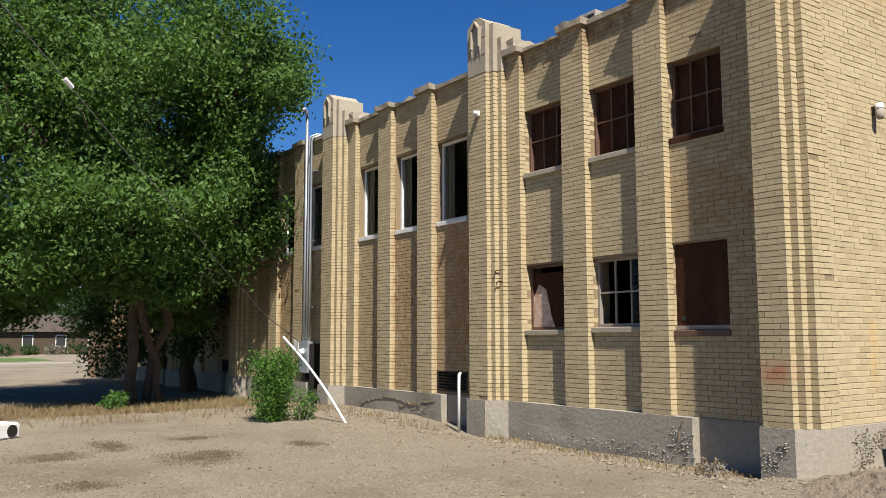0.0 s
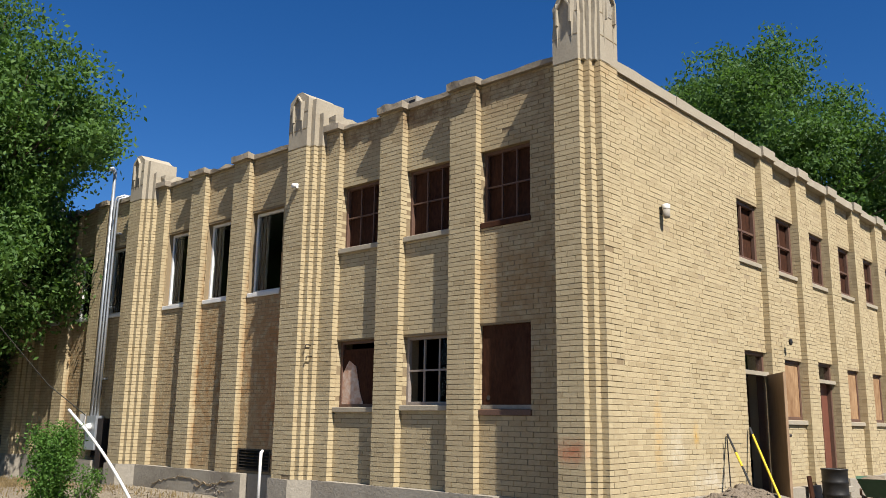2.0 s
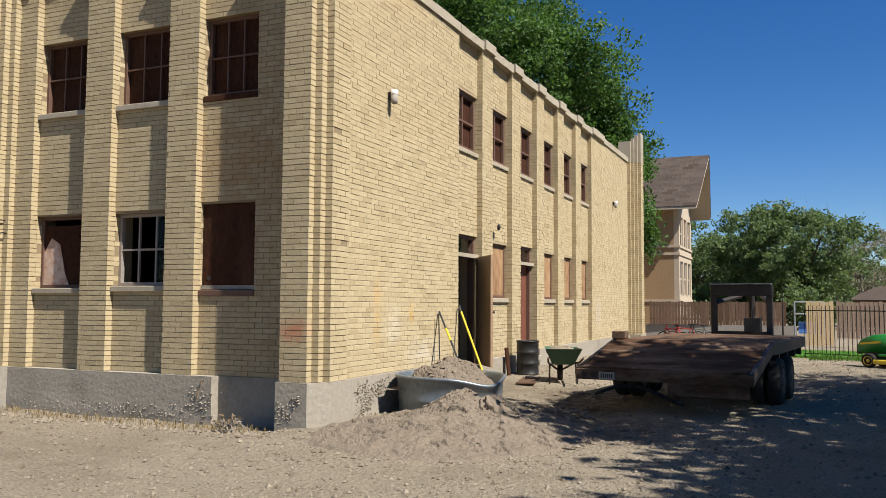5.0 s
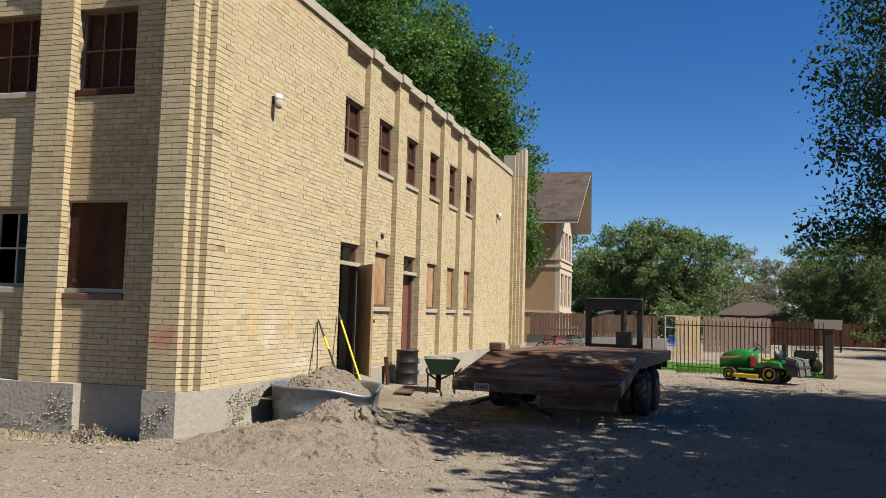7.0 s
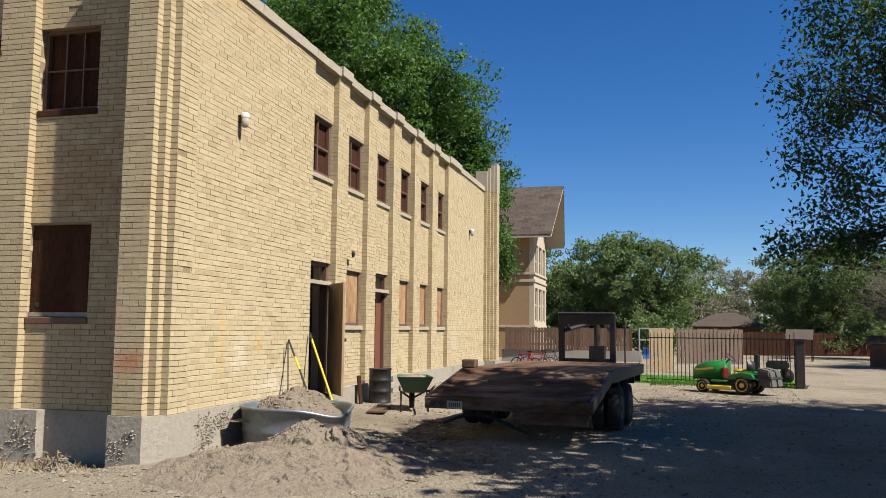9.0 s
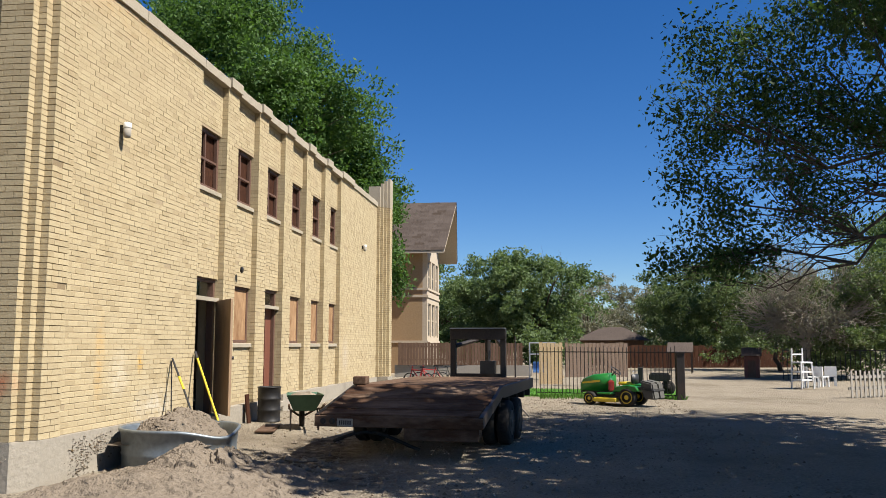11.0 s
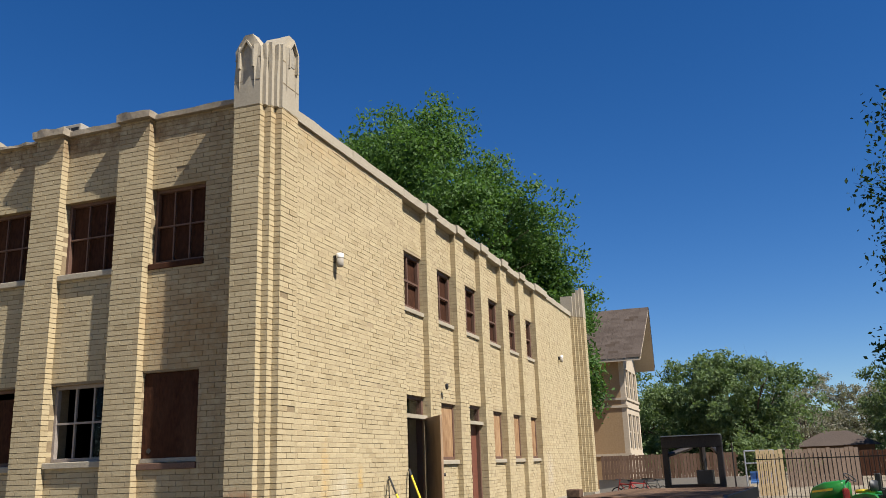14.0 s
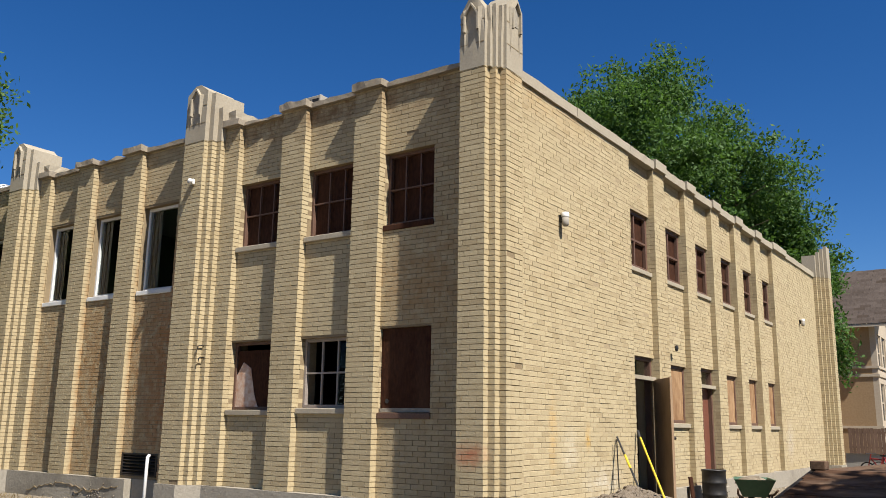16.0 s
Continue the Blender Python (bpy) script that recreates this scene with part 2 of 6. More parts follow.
M_LEAF2 = leafy("cottonwood_leaf", (0.030, 0.075, 0.018), (0.10, 0.185, 0.044), 0.36)
M_LEAF3 = leafy("shade_leaf", (0.024, 0.055, 0.018), (0.06, 0.105, 0.03), 0.35)
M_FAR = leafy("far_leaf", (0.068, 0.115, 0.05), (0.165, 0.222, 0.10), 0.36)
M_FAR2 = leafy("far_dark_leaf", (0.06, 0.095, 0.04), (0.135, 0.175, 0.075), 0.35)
M_SAGE = leafy("grey_leaf", (0.15, 0.145, 0.11), (0.24, 0.23, 0.18), 0.3)
M_WEED = leafy("weed_leaf", (0.05, 0.12, 0.02), (0.10, 0.21, 0.035), 0.3)
M_DRY = leafy("dry_grass", (0.17, 0.12, 0.06), (0.30, 0.225, 0.115), 0.2)
M_MAT = leafy("weed_mat_leaf", (0.10, 0.077, 0.049), (0.20, 0.16, 0.105), 0.1)
M_LAWN = leafy("lawn", (0.06, 0.17, 0.02), (0.11, 0.26, 0.035), 0.2)

M_GLASS = bpy.data.materials.new("window_glass")
M_GLASS.use_nodes = True
_p = M_GLASS.node_tree.nodes["Principled BSDF"]
_p.inputs["Base Color"].default_value = (0.75, 0.8, 0.8, 1)
_p.inputs["Roughness"].default_value, _p.inputs["Transmission Weight"].default_value, _p.inputs["IOR"].default_value = 0.06, 1.0, 1.16

# ---------- mesh helpers ----------
def box(bm, x0, x1, y0, y1, z0, z1, m=None):
    vs = [bm.verts.new(Vector((x, y, z)) if m is None else m @ Vector((x, y, z))) for x in (x0, x1) for y in (y0, y1) for z in (z0, z1)]
    for f in ((0, 1, 3, 2), (4, 6, 7, 5), (0, 4, 5, 1), (2, 3, 7, 6), (0, 2, 6, 4), (1, 5, 7, 3)):
        bm.faces.new([vs[i] for i in f])
    return vs


def rod(bm, a, b, r0, r1=None, n=8, cap=True):
    """A tapered rod from a to b."""
    r1 = r0 if r1 is None else r1
    a, b = Vector(a), Vector(b)
    d = (b - a).normalized()
    u = d.orthogonal().normalized()
    v = d.cross(u)
    ring = [[bm.verts.new(c + (u * math.cos(2 * math.pi * i / n) + v * math.sin(2 * math.pi * i / n)) * r) for i in range(n)] for c, r in ((a, r0), (b, r1))]
    for i in range(n):
        j = (i + 1) % n
        bm.faces.new((ring[0][i], ring[0][j], ring[1][j], ring[1][i]))
    if cap:
        bm.faces.new(ring[0][::-1])
        bm.faces.new(ring[1])


def tube(bm, pts, r, n=8):
    """A bent pipe of even radius along points; r may be a list."""
    pts = [Vector(p) for p in pts]
    rr = r if isinstance(r, (list, tuple)) else [r] * len(pts)
    rings = []
    u = None
    for i, p in enumerate(pts):
        d = (pts[min(i + 1, len(pts) - 1)] - pts[max(i - 1, 0)]).normalized()
        u = d.orthogonal().normalized() if u is None else (u - d * u.dot(d)).normalized()
        v = d.cross(u)
        rings.append([bm.verts.new(p + (u * math.cos(2 * math.pi * k / n) + v * math.sin(2 * math.pi * k / n)) * rr[i]) for k in range(n)])
    for A, B in zip(rings, rings[1:]):
        for k in range(n):
            bm.faces.new((A[k], A[(k + 1) % n], B[(k + 1) % n], B[k]))
    bm.faces.new(rings[0][::-1])
    bm.faces.new(rings[-1])


def prism(bm, poly, z0, z1, m=None):
    """An upright prism over a plan polygon."""
    m = m or Matrix.Identity(4)
    lo = [bm.verts.new(m @ Vector((x, y, z0))) for x, y in poly]
    hi = [bm.verts.new(m @ Vector((x, y, z1))) for x, y in poly]
    n = len(poly)
    bm.faces.new(lo[::-1])
    bm.faces.new(hi)
    for i in range(n):
        bm.faces.new((lo[i], lo[(i + 1) % n], hi[(i + 1) % n], hi[i]))


def lathe(bm, profile, n=24, m=None, sx=1.0, sy=1.0):
    """A turned body from (radius, height) pairs."""
    m = m or Matrix.Identity(4)
    rings = [[bm.verts.new(m @ Vector((r * sx * math.cos(2 * math.pi * i / n), r * sy * math.sin(2 * math.pi * i / n), z))) for i in range(n)] for r, z in profile]
    for A, B in zip(rings, rings[1:]):
        for i in range(n):
            bm.faces.new((A[i], A[(i + 1) % n], B[(i + 1) % n], B[i]))
    if profile[0][0] > 0.001:
        bm.faces.new(rings[0][::-1])
    if profile[-1][0] > 0.001:
        bm.faces.new(rings[-1])


def soften(bm, w=0.006, seg=1):
    bmesh.ops.recalc_face_normals(bm, faces=bm.faces)
    edges = [e for e in bm.edges if len(e.link_faces) == 2 and e.calc_face_angle(0) > 0.5]
    bmesh.ops.bevel(bm, geom=edges, offset=w, segments=seg, affect="EDGES", clamp_overlap=True)


def mesh_of(name, bm, mat, smooth=False):
    bmesh.ops.recalc_face_normals(bm, faces=bm.faces)
    me = bpy.data.meshes.new(name)
    bm.to_mesh(me)
    bm.free()
    me.materials.append(mat)
    if smooth:
        me.polygons.foreach_set("use_smooth", [True] * len(me.polygons))
    return me


def part(name, bm, mat, parent, label="", smooth=False):
    ob = new(name, mesh_of(name, bm, mat, smooth))
    ob.parent = parent
    if label:
        tagged(ob, label)
    return ob


def thing(name, at, label, category, group="", kind="", rz=0.0):
    ob = new(name)
    ob.matrix_basis = pose(*at, 0, 0, rz)
    return tagged(ob, label, category, group, kind)


def solid(name, bm, mat, label="", category="", kind="structure", smooth=False):
    return tagged(new(name, mesh_of(name, bm, mat, smooth)), label, category, "", kind)


def raw_mesh(name, verts, faces, mat):
    me = bpy.data.meshes.new(name)
    me.from_pydata(verts, [], faces)
    me.materials.append(mat)
    return me


def smooth01(a, b, v):
    t = min(1.0, max(0.0, (v - a) / (b - a)))
    return t * t * (3 - 2 * t)


def ground_z(x, y):
    """Height of the dirt: a slight rise along the south wall, a sunken strip along the west foot, ruts and humps."""
    z = 0.16 * smooth01(1.0, 6.0, x) * smooth01(-3.2, -0.3, y) * smooth01(30, 20, x)
    z -= 0.10 * smooth01(-1.6, -0.5, x) * smooth01(0.2, 0.9, y) * smooth01(9.0, 6.0, y)
    z += 0.10 * smooth01(6.0, 9.0, y) * smooth01(-5.0, -1.0, x) * smooth01(16, 12, y)
    z += 0.05 * noise.noise(Vector((x * 0.25, y * 0.25, 0.3))) * smooth01(80, 30, abs(x) + abs(y))
    if abs(x) + abs(y) < 45:
        z += 0.022 * noise.noise(Vector((x * 1.3, y * 1.3, 1.7))) + 0.012 * noise.noise(Vector((x * 4.1, y * 4.1, 5.1)))
    return z

# ---------- ground ----------
def axis_steps(lo, hi, fine_lo, fine_hi, step):
    v = list(np.arange(fine_lo, fine_hi + 1e-6, step))
    d, p = step, fine_hi
    while p < hi:
        d *= 1.35
        p = min(hi, p + d)
        v.append(p)
    d, p = step, fine_lo
    while p > lo:
        d *= 1.35
        p = max(lo, p - d)
        v.insert(0, p)
    return [float(a) for a in v]


gx = axis_steps(-1500, 1500, -12, 22, 0.2)
gy = axis_steps(-1500, 1500, -12, 20, 0.2)
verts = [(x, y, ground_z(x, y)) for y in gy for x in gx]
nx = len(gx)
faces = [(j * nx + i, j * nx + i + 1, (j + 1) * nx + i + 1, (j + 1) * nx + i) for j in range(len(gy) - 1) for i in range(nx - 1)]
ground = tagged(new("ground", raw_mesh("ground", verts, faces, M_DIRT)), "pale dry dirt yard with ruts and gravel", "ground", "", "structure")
ground.data.polygons.foreach_set("use_smooth", [True] * len(ground.data.polygons))

# ---------- the brick building ----------
COURSE, LENGTH, JOINT, BASE, EAVES, CAPZ = 0.0735, 0.222, 0.010, 0.55, 6.60, 6.45
WTOP = EAVES + 0.09      # top of the west brickwork
SHIFT, P2 = 5.97, 0.13
X_END, Y_END = 20.0, 30.4
rng = random.Random(4)


def wall_panel(bm, O, U, N, u0, u1, z0, z1, thick, holes):
    """A thick wall with openings right through it. O is on the face, N points out."""
    us = sorted({u0, u1, *[h[0] for h in holes], *[h[1] for h in holes]})
    zs = sorted({z0, z1, *[h[2] for h in holes], *[h[3] for h in holes]})
    O, U, N, Z = Vector(O), Vector(U), Vector(N), Vector((0, 0, 1))
    P = lambda u, z, d: O + U * u + Z * z - N * d
    full = {}
    for i in range(len(us) - 1):
        for k in range(len(zs) - 1):
            cu, cz = (us[i] + us[i + 1]) / 2, (zs[k] + zs[k + 1]) / 2
            full[i, k] = not any(h[0] < cu < h[1] and h[2] < cz < h[3] for h in holes)
    quad = lambda *ps: bm.faces.new([bm.verts.new(p) for p in ps])
    for (i, k), ok in full.items():
        if not ok:
            continue
        a, b, c, d = us[i], us[i + 1], zs[k], zs[k + 1]
        quad(P(a, c, 0), P(b, c, 0), P(b, d, 0), P(a, d, 0))
        quad(P(a, c, thick), P(a, d, thick), P(b, d, thick), P(b, c, thick))
        for di, dk, e in ((-1, 0, (a, c, a, d)), (1, 0, (b, c, b, d)), (0, -1, (a, c, b, c)), (0, 1, (a, d, b, d))):
            if not full.get((i + di, k + dk), False):
                quad(P(e[0], e[1], 0), P(e[2], e[3], 0), P(e[2], e[3], thick), P(e[0], e[1], thick))


bricks = []          # (origin, u axis, normal, u0, u1, z0, z1)


def lay(O, U, N, u0, u1, z0, z1, holes=(), phase=0.0):
    """Courses of bricks in running bond over a face, cut at its ends and openings."""
    k0, k1 = math.floor((z0 - BASE) / COURSE + 0.01), math.ceil((z1 - BASE) / COURSE - 0.01)
    for k in range(k0, k1):
        a, b = max(z0, BASE + k * COURSE + JOINT * 0.5), min(z1, BASE + (k + 1) * COURSE - JOINT * 0.5)
        if b - a < 0.012:
            continue
        cuts = [(h[0], h[1]) for h in holes if h[2] < b - 0.005 and h[3] > a + 0.005]
        spans, s = [], u0
        for c0, c1 in sorted(cuts):
            if c0 > s:
                spans.append((s, c0))
            s = max(s, c1)
        if s < u1:
            spans.append((s, u1))
        off = (k % 2) * LENGTH * 0.5 + phase + 0.012 * math.sin(k * 3.7)
        for s0, s1 in spans:
            if s1 - s0 < 0.215:                 # narrow returns take one brick a course
                bricks.append((O, U, N, s0, s1, a, b))
                continue
            j = math.floor((s0 - off) / LENGTH)
            while off + j * LENGTH < s1:
                p, q = max(s0, off + j * LENGTH + JOINT * 0.3), min(s1, off + (j + 1) * LENGTH - JOINT * 0.3)
                if q - p > 0.02 and not (N == W_N and rng.random() < 0.0012):
                    bricks.append((O, U, N, p, q, a, b))
                j += 1


def brick_corners(O, U, N, p, q, a, b, proud):
    out = []
    for d in (-0.012, proud):
        j = 0.0022 if d > -0.01 else 0.0
        for u, z in ((p, a), (q, a), (q, b), (p, b)):
            u, z = u + rng.uniform(-j, j), z + rng.uniform(-j, j)
            out.append((O[0] + U[0] * u + N[0] * d, O[1] + U[1] * u + N[1] * d, O[2] + z))
    return out


W_U, W_N, S_U, S_N = (0, 1, 0), (-1, 0, 0), (1, 0, 0), (0, -1, 0)
REV, SREV = 0.0075, 0.0045        # depth of the joints, west and south

# openings of the west face: (y0, y1, z0, z1)
west_holes, tall = [], []
for s in range(5):
    o = SHIFT * s
    if s == 0:
        for y0, y1 in ((1.26, 2.19), (2.72, 3.79), (4.32, 5.40)):
            west_holes.append((y0, y1, 4.50, 5.63))
        west_holes.append((1.26, 2.19, 1.74, 2.95))
        west_holes.append((2.72, 3.79, 1.80, 2.87))
        west_holes.append((4.32, 5.40, 1.77, 2.88))
    else:
        for y0, y1 in ((1.15, 2.17), (2.74, 3.77), (4.34, 5.38)):
            tall.append((y0 + o, y1 + o, 3.96, 5.58))
        west_holes.append((1.15 + o, 2.17 + o, 0.60, 1.00))
west_holes += tall
# openings of the south bays
BAYS = [(4.25 + 1.745 * i, 4.25 + 1.745 * i + 1.17) for i in range(6)]
south_up = [(a, b, 4.43, 5.50) for a, b in BAYS]
south_low = [(a, b, 0.42, 2.83) if i in (0, 2) else (a, b, 1.68, 2.78) for i, (a, b) in enumerate(BAYS)]
BAY = 0.11

bm = bmesh.new()
wall_panel(bm, (REV, 0, 0), W_U, W_N, 0.14, Y_END, -0.3, WTOP, 0.36, west_holes)
wall_west = solid("wall_west", bm, M_MORTAR, "buff brick west wall of an old two-storey building", "wall")
bm = bmesh.new()
wall_panel(bm, (0, BAY + SREV, 0), S_U, S_N, 0.37, X_END, -0.3, EAVES, 0.34, south_up + south_low)
lay_spans = [(0.0, BAYS[0][0])] + [(BAYS[i][1], BAYS[i + 1][0]) for i in range(5)] + [(BAYS[5][1], X_END)]
for a, b in lay_spans:
    box(bm, a + SREV if a > 0 else -0.14, b - SREV if b < X_END else b, SREV, BAY + SREV, -0.3, EAVES)
wall_south = solid("wall_south", bm, M_POINTING, "buff brick south wall of an old two-storey building", "wall")
bm = bmesh.new()
box(bm, 0.37, X_END, Y_END - 0.35, Y_END, -0.3, EAVES)
box(bm, X_END - 0.35, X_END, 0.46, Y_END - 0.36, -0.3, EAVES)
solid("wall_rear", bm, M_HOUSEBRICK, "plain rear brick walls of the building", "wall")
bm = bmesh.new()
box(bm, 0.38, X_END - 0.36, 0.47, Y_END - 0.37, 6.10, 6.30)
solid("roof", bm, M_ROOF, "flat gravel roof behind the parapet", "roof")
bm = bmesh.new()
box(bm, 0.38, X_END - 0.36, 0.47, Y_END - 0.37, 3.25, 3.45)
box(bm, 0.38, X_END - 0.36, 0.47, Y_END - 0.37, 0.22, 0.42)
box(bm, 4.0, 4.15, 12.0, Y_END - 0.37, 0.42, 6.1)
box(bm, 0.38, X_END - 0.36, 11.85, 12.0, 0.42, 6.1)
solid("floor", bm, M_DARKROOM, "plastered inner floors and walls, toned near-black for the room's shade", "floor")

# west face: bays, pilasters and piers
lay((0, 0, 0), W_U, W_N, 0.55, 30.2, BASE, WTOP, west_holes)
for s in range(5):
    o = SHIFT * s
    for y0, y1 in ((2.19, 2.72), (3.79, 4.32)):
        bm = bmesh.new()
        box(bm, -P2 + REV, REV - 0.001, y0 + o + REV, y1 + o - REV, BASE, WTOP)
        part("pilaster", bm, M_MORTAR, wall_west)
        lay((-P2, 0, 0), W_U, W_N, y0 + o, y1 + o, BASE, WTOP, phase=0.05)
        lay((0, y0 + o, 0), (1, 0, 0), S_N, -P2, 0.0, BASE, WTOP)
        lay((0, y1 + o, 0), (1, 0, 0), (0, 1, 0), -P2, 0.0, BASE, WTOP)
    steps = ((5.40, 5.77, 0.12), (5.77, 5.88, 0.22), (5.88, 5.99, 0.32), (5.99, 6.52, 0.41))
    bm = bmesh.new()
    back = 0.0
    for y0, y1, d in steps:
        box(bm, -d + REV, -back + REV, y0 + o + REV, 6.52 + o - REV, BASE, WTOP if d < 0.2 else CAPZ)
        lay((-d, 0, 0), W_U, W_N, y0 + o, y1 + o, BASE, WTOP if d < 0.2 else CAPZ, phase=0.03)
        lay((0, y0 + o, 0), (1, 0, 0), S_N, -d, -back, BASE, WTOP if d < 0.2 else CAPZ)
        back = d
    lay((0, 6.52 + o, 0), (1, 0, 0), (0, 1, 0), -0.41, 0.0, BASE, CAPZ)
    part("pier", bm, M_MORTAR, wall_west)

# south-west corner pier, stepped back at the corner
bm = bmesh.new()
for x0, x1, y0, y1 in ((-0.40, 0.25, 0.14, 0.55), (-0.285, 0.25, 0.04, 0.14), (-0.165, 0.25, -0.06, 0.04)):
    box(bm, x0 + REV, x1, y0 + REV, y1 - (REV if y1 > 0.5 else -REV), BASE, CAPZ)
part("pier", bm, M_MORTAR, wall_west)
for d, y0, y1 in ((0.40, 0.14, 0.55), (0.285, 0.04, 0.14), (0.165, -0.06, 0.04)):
    lay((-d, 0, 0), W_U, W_N, y0, y1, BASE, CAPZ, phase=0.03)
for y, x0, x1 in ((0.14, -0.40, -0.285), (0.04, -0.285, -0.165), (-0.06, -0.165, 0.28)):
    lay((0, y, 0), S_U, S_N, x0, x1, BASE, CAPZ, phase=0.06)
lay((0, 0.55, 0), (1, 0, 0), (0, 1, 0), -0.40, 0.0, BASE, CAPZ)
lay((0.28, 0, 0), (0, 1, 0), (1, 0, 0), -0.06, 0.0, BASE, CAPZ)

# south face
for a, b in lay_spans:
    a = max(a, 0.28)
    lay((0, 0, 0), S_U, S_N, a, min(b, 19.3), BASE, EAVES)
for i, (a, b) in enumerate(BAYS):
    hs = [south_up[i], south_low[i]]
    lay((0, BAY, 0), S_U, S_N, a, b, BASE, EAVES, hs)
    lay((b, 0, 0), (0, 1, 0), (-1, 0, 0), 0.0, BAY, BASE, EAVES, phase=0.06)
    lay((a, 0, 0), (0, 1, 0), (1, 0, 0), 0.0, BAY, BASE, EAVES, phase=0.06)
    for h in hs:
        lay((b - 0.001, 0, 0), (0, 1, 0), (-1, 0, 0), BAY, BAY + 0.2, max(BASE, h[2]), h[3], phase=0.06)
for h in west_holes[:6]:
    lay((0, h[1] - 0.001, 0), (1, 0, 0), S_N, 0.0, 0.14, h[2], h[3])
# far south-east pier
bm = bmesh.new()
for x0, y0 in ((19.30, -0.10), (19.41, -0.20), (19.52, -0.30), (19.63, -0.40)):
    box(bm, x0 + REV, X_END + 0.1, y0 + REV, y0 + 0.1 + REV, BASE, CAPZ)
part("pier", bm, M_MORTAR, wall_south)
for x0, y0, x1 in ((19.30, -0.10, 19.41), (19.41, -0.20, 19.52), (19.52, -0.30, 19.63), (19.63, -0.40, 20.1)):
    lay((0, y0, 0), S_U, S_N, x0, x1, BASE, CAPZ)
    lay((x0, 0, 0), (0, 1, 0), (-1, 0, 0), y0, y0 + 0.1, BASE, CAPZ)

# the bricks: the nearest whole ones singly, the rest joined
near, rest = [], []
for b in bricks:
    O, U, N, p, q, a, c = b
    cx, cy, cz = O[0] + U[0] * (p + q) / 2, O[1] + U[1] * (p + q) / 2, (a + c) / 2
    whole = abs(q - p - (LENGTH - JOINT * 0.6)) < 1e-4 and abs(c - a - (COURSE - JOINT)) < 1e-4 and N == S_N
    if whole and 0.25 < cx < 2.3 and cy < 0.1 and cz < 2.75:
        near.append(b)
    else:
        rest.append(b)
rest += near[300:]
near = near[:300]
groups = {"west": ([], [], wall_west), "south": ([], [], wall_south)}
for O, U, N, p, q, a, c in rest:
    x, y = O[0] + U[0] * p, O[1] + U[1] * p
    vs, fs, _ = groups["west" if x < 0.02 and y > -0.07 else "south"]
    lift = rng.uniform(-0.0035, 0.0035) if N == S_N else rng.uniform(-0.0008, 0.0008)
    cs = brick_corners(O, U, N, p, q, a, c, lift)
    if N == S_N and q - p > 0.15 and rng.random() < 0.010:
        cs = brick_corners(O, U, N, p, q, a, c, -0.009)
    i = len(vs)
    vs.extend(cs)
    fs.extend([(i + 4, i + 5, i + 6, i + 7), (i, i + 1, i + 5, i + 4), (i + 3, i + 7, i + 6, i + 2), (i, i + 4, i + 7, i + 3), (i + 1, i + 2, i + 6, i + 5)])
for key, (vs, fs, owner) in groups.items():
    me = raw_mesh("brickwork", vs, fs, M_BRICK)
    bm = bmesh.new()
    bm.from_mesh(me)
    bmesh.ops.recalc_face_normals(bm, faces=bm.faces)
    bm.to_mesh(me)
    bm.free()
    ob = new("brickwork", me)
    ob.parent = owner
    tagged(ob, "joined courses of buff brick", "", "", "stuff")
hl, hc = (LENGTH - JOINT * 0.6) / 2, (COURSE - JOINT) / 2
bm = bmesh.new()
box(bm, -hl, hl, 0.0, 0.013, -hc, hc)
soften(bm, 0.003)
brick_me = mesh_of("brick", bm, M_BRICK)
for O, U, N, p, q, a, c in near:
    ob = new("brick", brick_me)
    ob.parent = wall_south
    ob.location = (O[0] + (p + q) / 2, O[1] + rng.uniform(-0.002, 0.002), (a + c) / 2)

# ---------- foundation ----------
def ragged(bm, amount, seed):
    """Breaks up the faces of old concrete."""
    bmesh.ops.subdivide_edges(bm, edges=[e for e in bm.edges if e.calc_length() > 0.5], cuts=7, use_grid_fill=True)
    for v in bm.verts:
        n = noise.noise(v.co * 3.1 + Vector((seed, 0, 0)))
        low = smooth01(0.40, -0.05, v.co.z)
        v.co.x += amount * n * (0.25 + low)
        v.co.y += amount * 0.5 * noise.noise(v.co * 2.7 + Vector((0, seed, 0))) * (0.25 + low)


foundation_west = thing("foundation_west", (0, 0, 0), "crumbling grey concrete foundation", "foundation", kind="structure")
for s in range(5):
    o = SHIFT * s
    bm = bmesh.new()
    box(bm, -0.17, 0.02, 1.80 + o, 5.72 + o, -0.35, BASE)
    ragged(bm, 0.016, s)
    part("footing", bm, M_FOUND, foundation_west)
    bm = bmesh.new()
    prism(bm, [(0.02, 5.722 + o), (-0.171, 5.722 + o), (-0.442, 6.03 + o), (-0.442, 6.57 + o), (0.02, 6.57 + o)], -0.35, BASE + 0.003)
    part("pier_footing", bm, M_FOUND, foundation_west)
    bm = bmesh.new()
    box(bm, -0.02, 0.02, 0.6 + o, 1.799 + o, -0.35, BASE)
    part("footing", bm, M_FOUND, foundation_west)
bm = bmesh.new()
prism(bm, [(0.36, -0.085), (-0.13, -0.085), (-0.43, 0.11), (-0.43, 0.585), (0.36, 0.585)], -0.35, BASE)
part("pier_footing", bm, M_FOUND, foundation_west)
bm = bmesh.new()
b2 = bmesh.new()
box(b2, 0.362, 4.2, -0.05, 0.1, -0.35, BASE)
ragged(b2, 0.05, 9)
me = bpy.data.meshes.new("tmp")
b2.to_mesh(me)
b2.free()
bm.from_mesh(me)
bpy.data.meshes.remove(me)
box(bm, 5.5, 7.7, -0.05, 0.1, -0.35, BASE - 0.05)
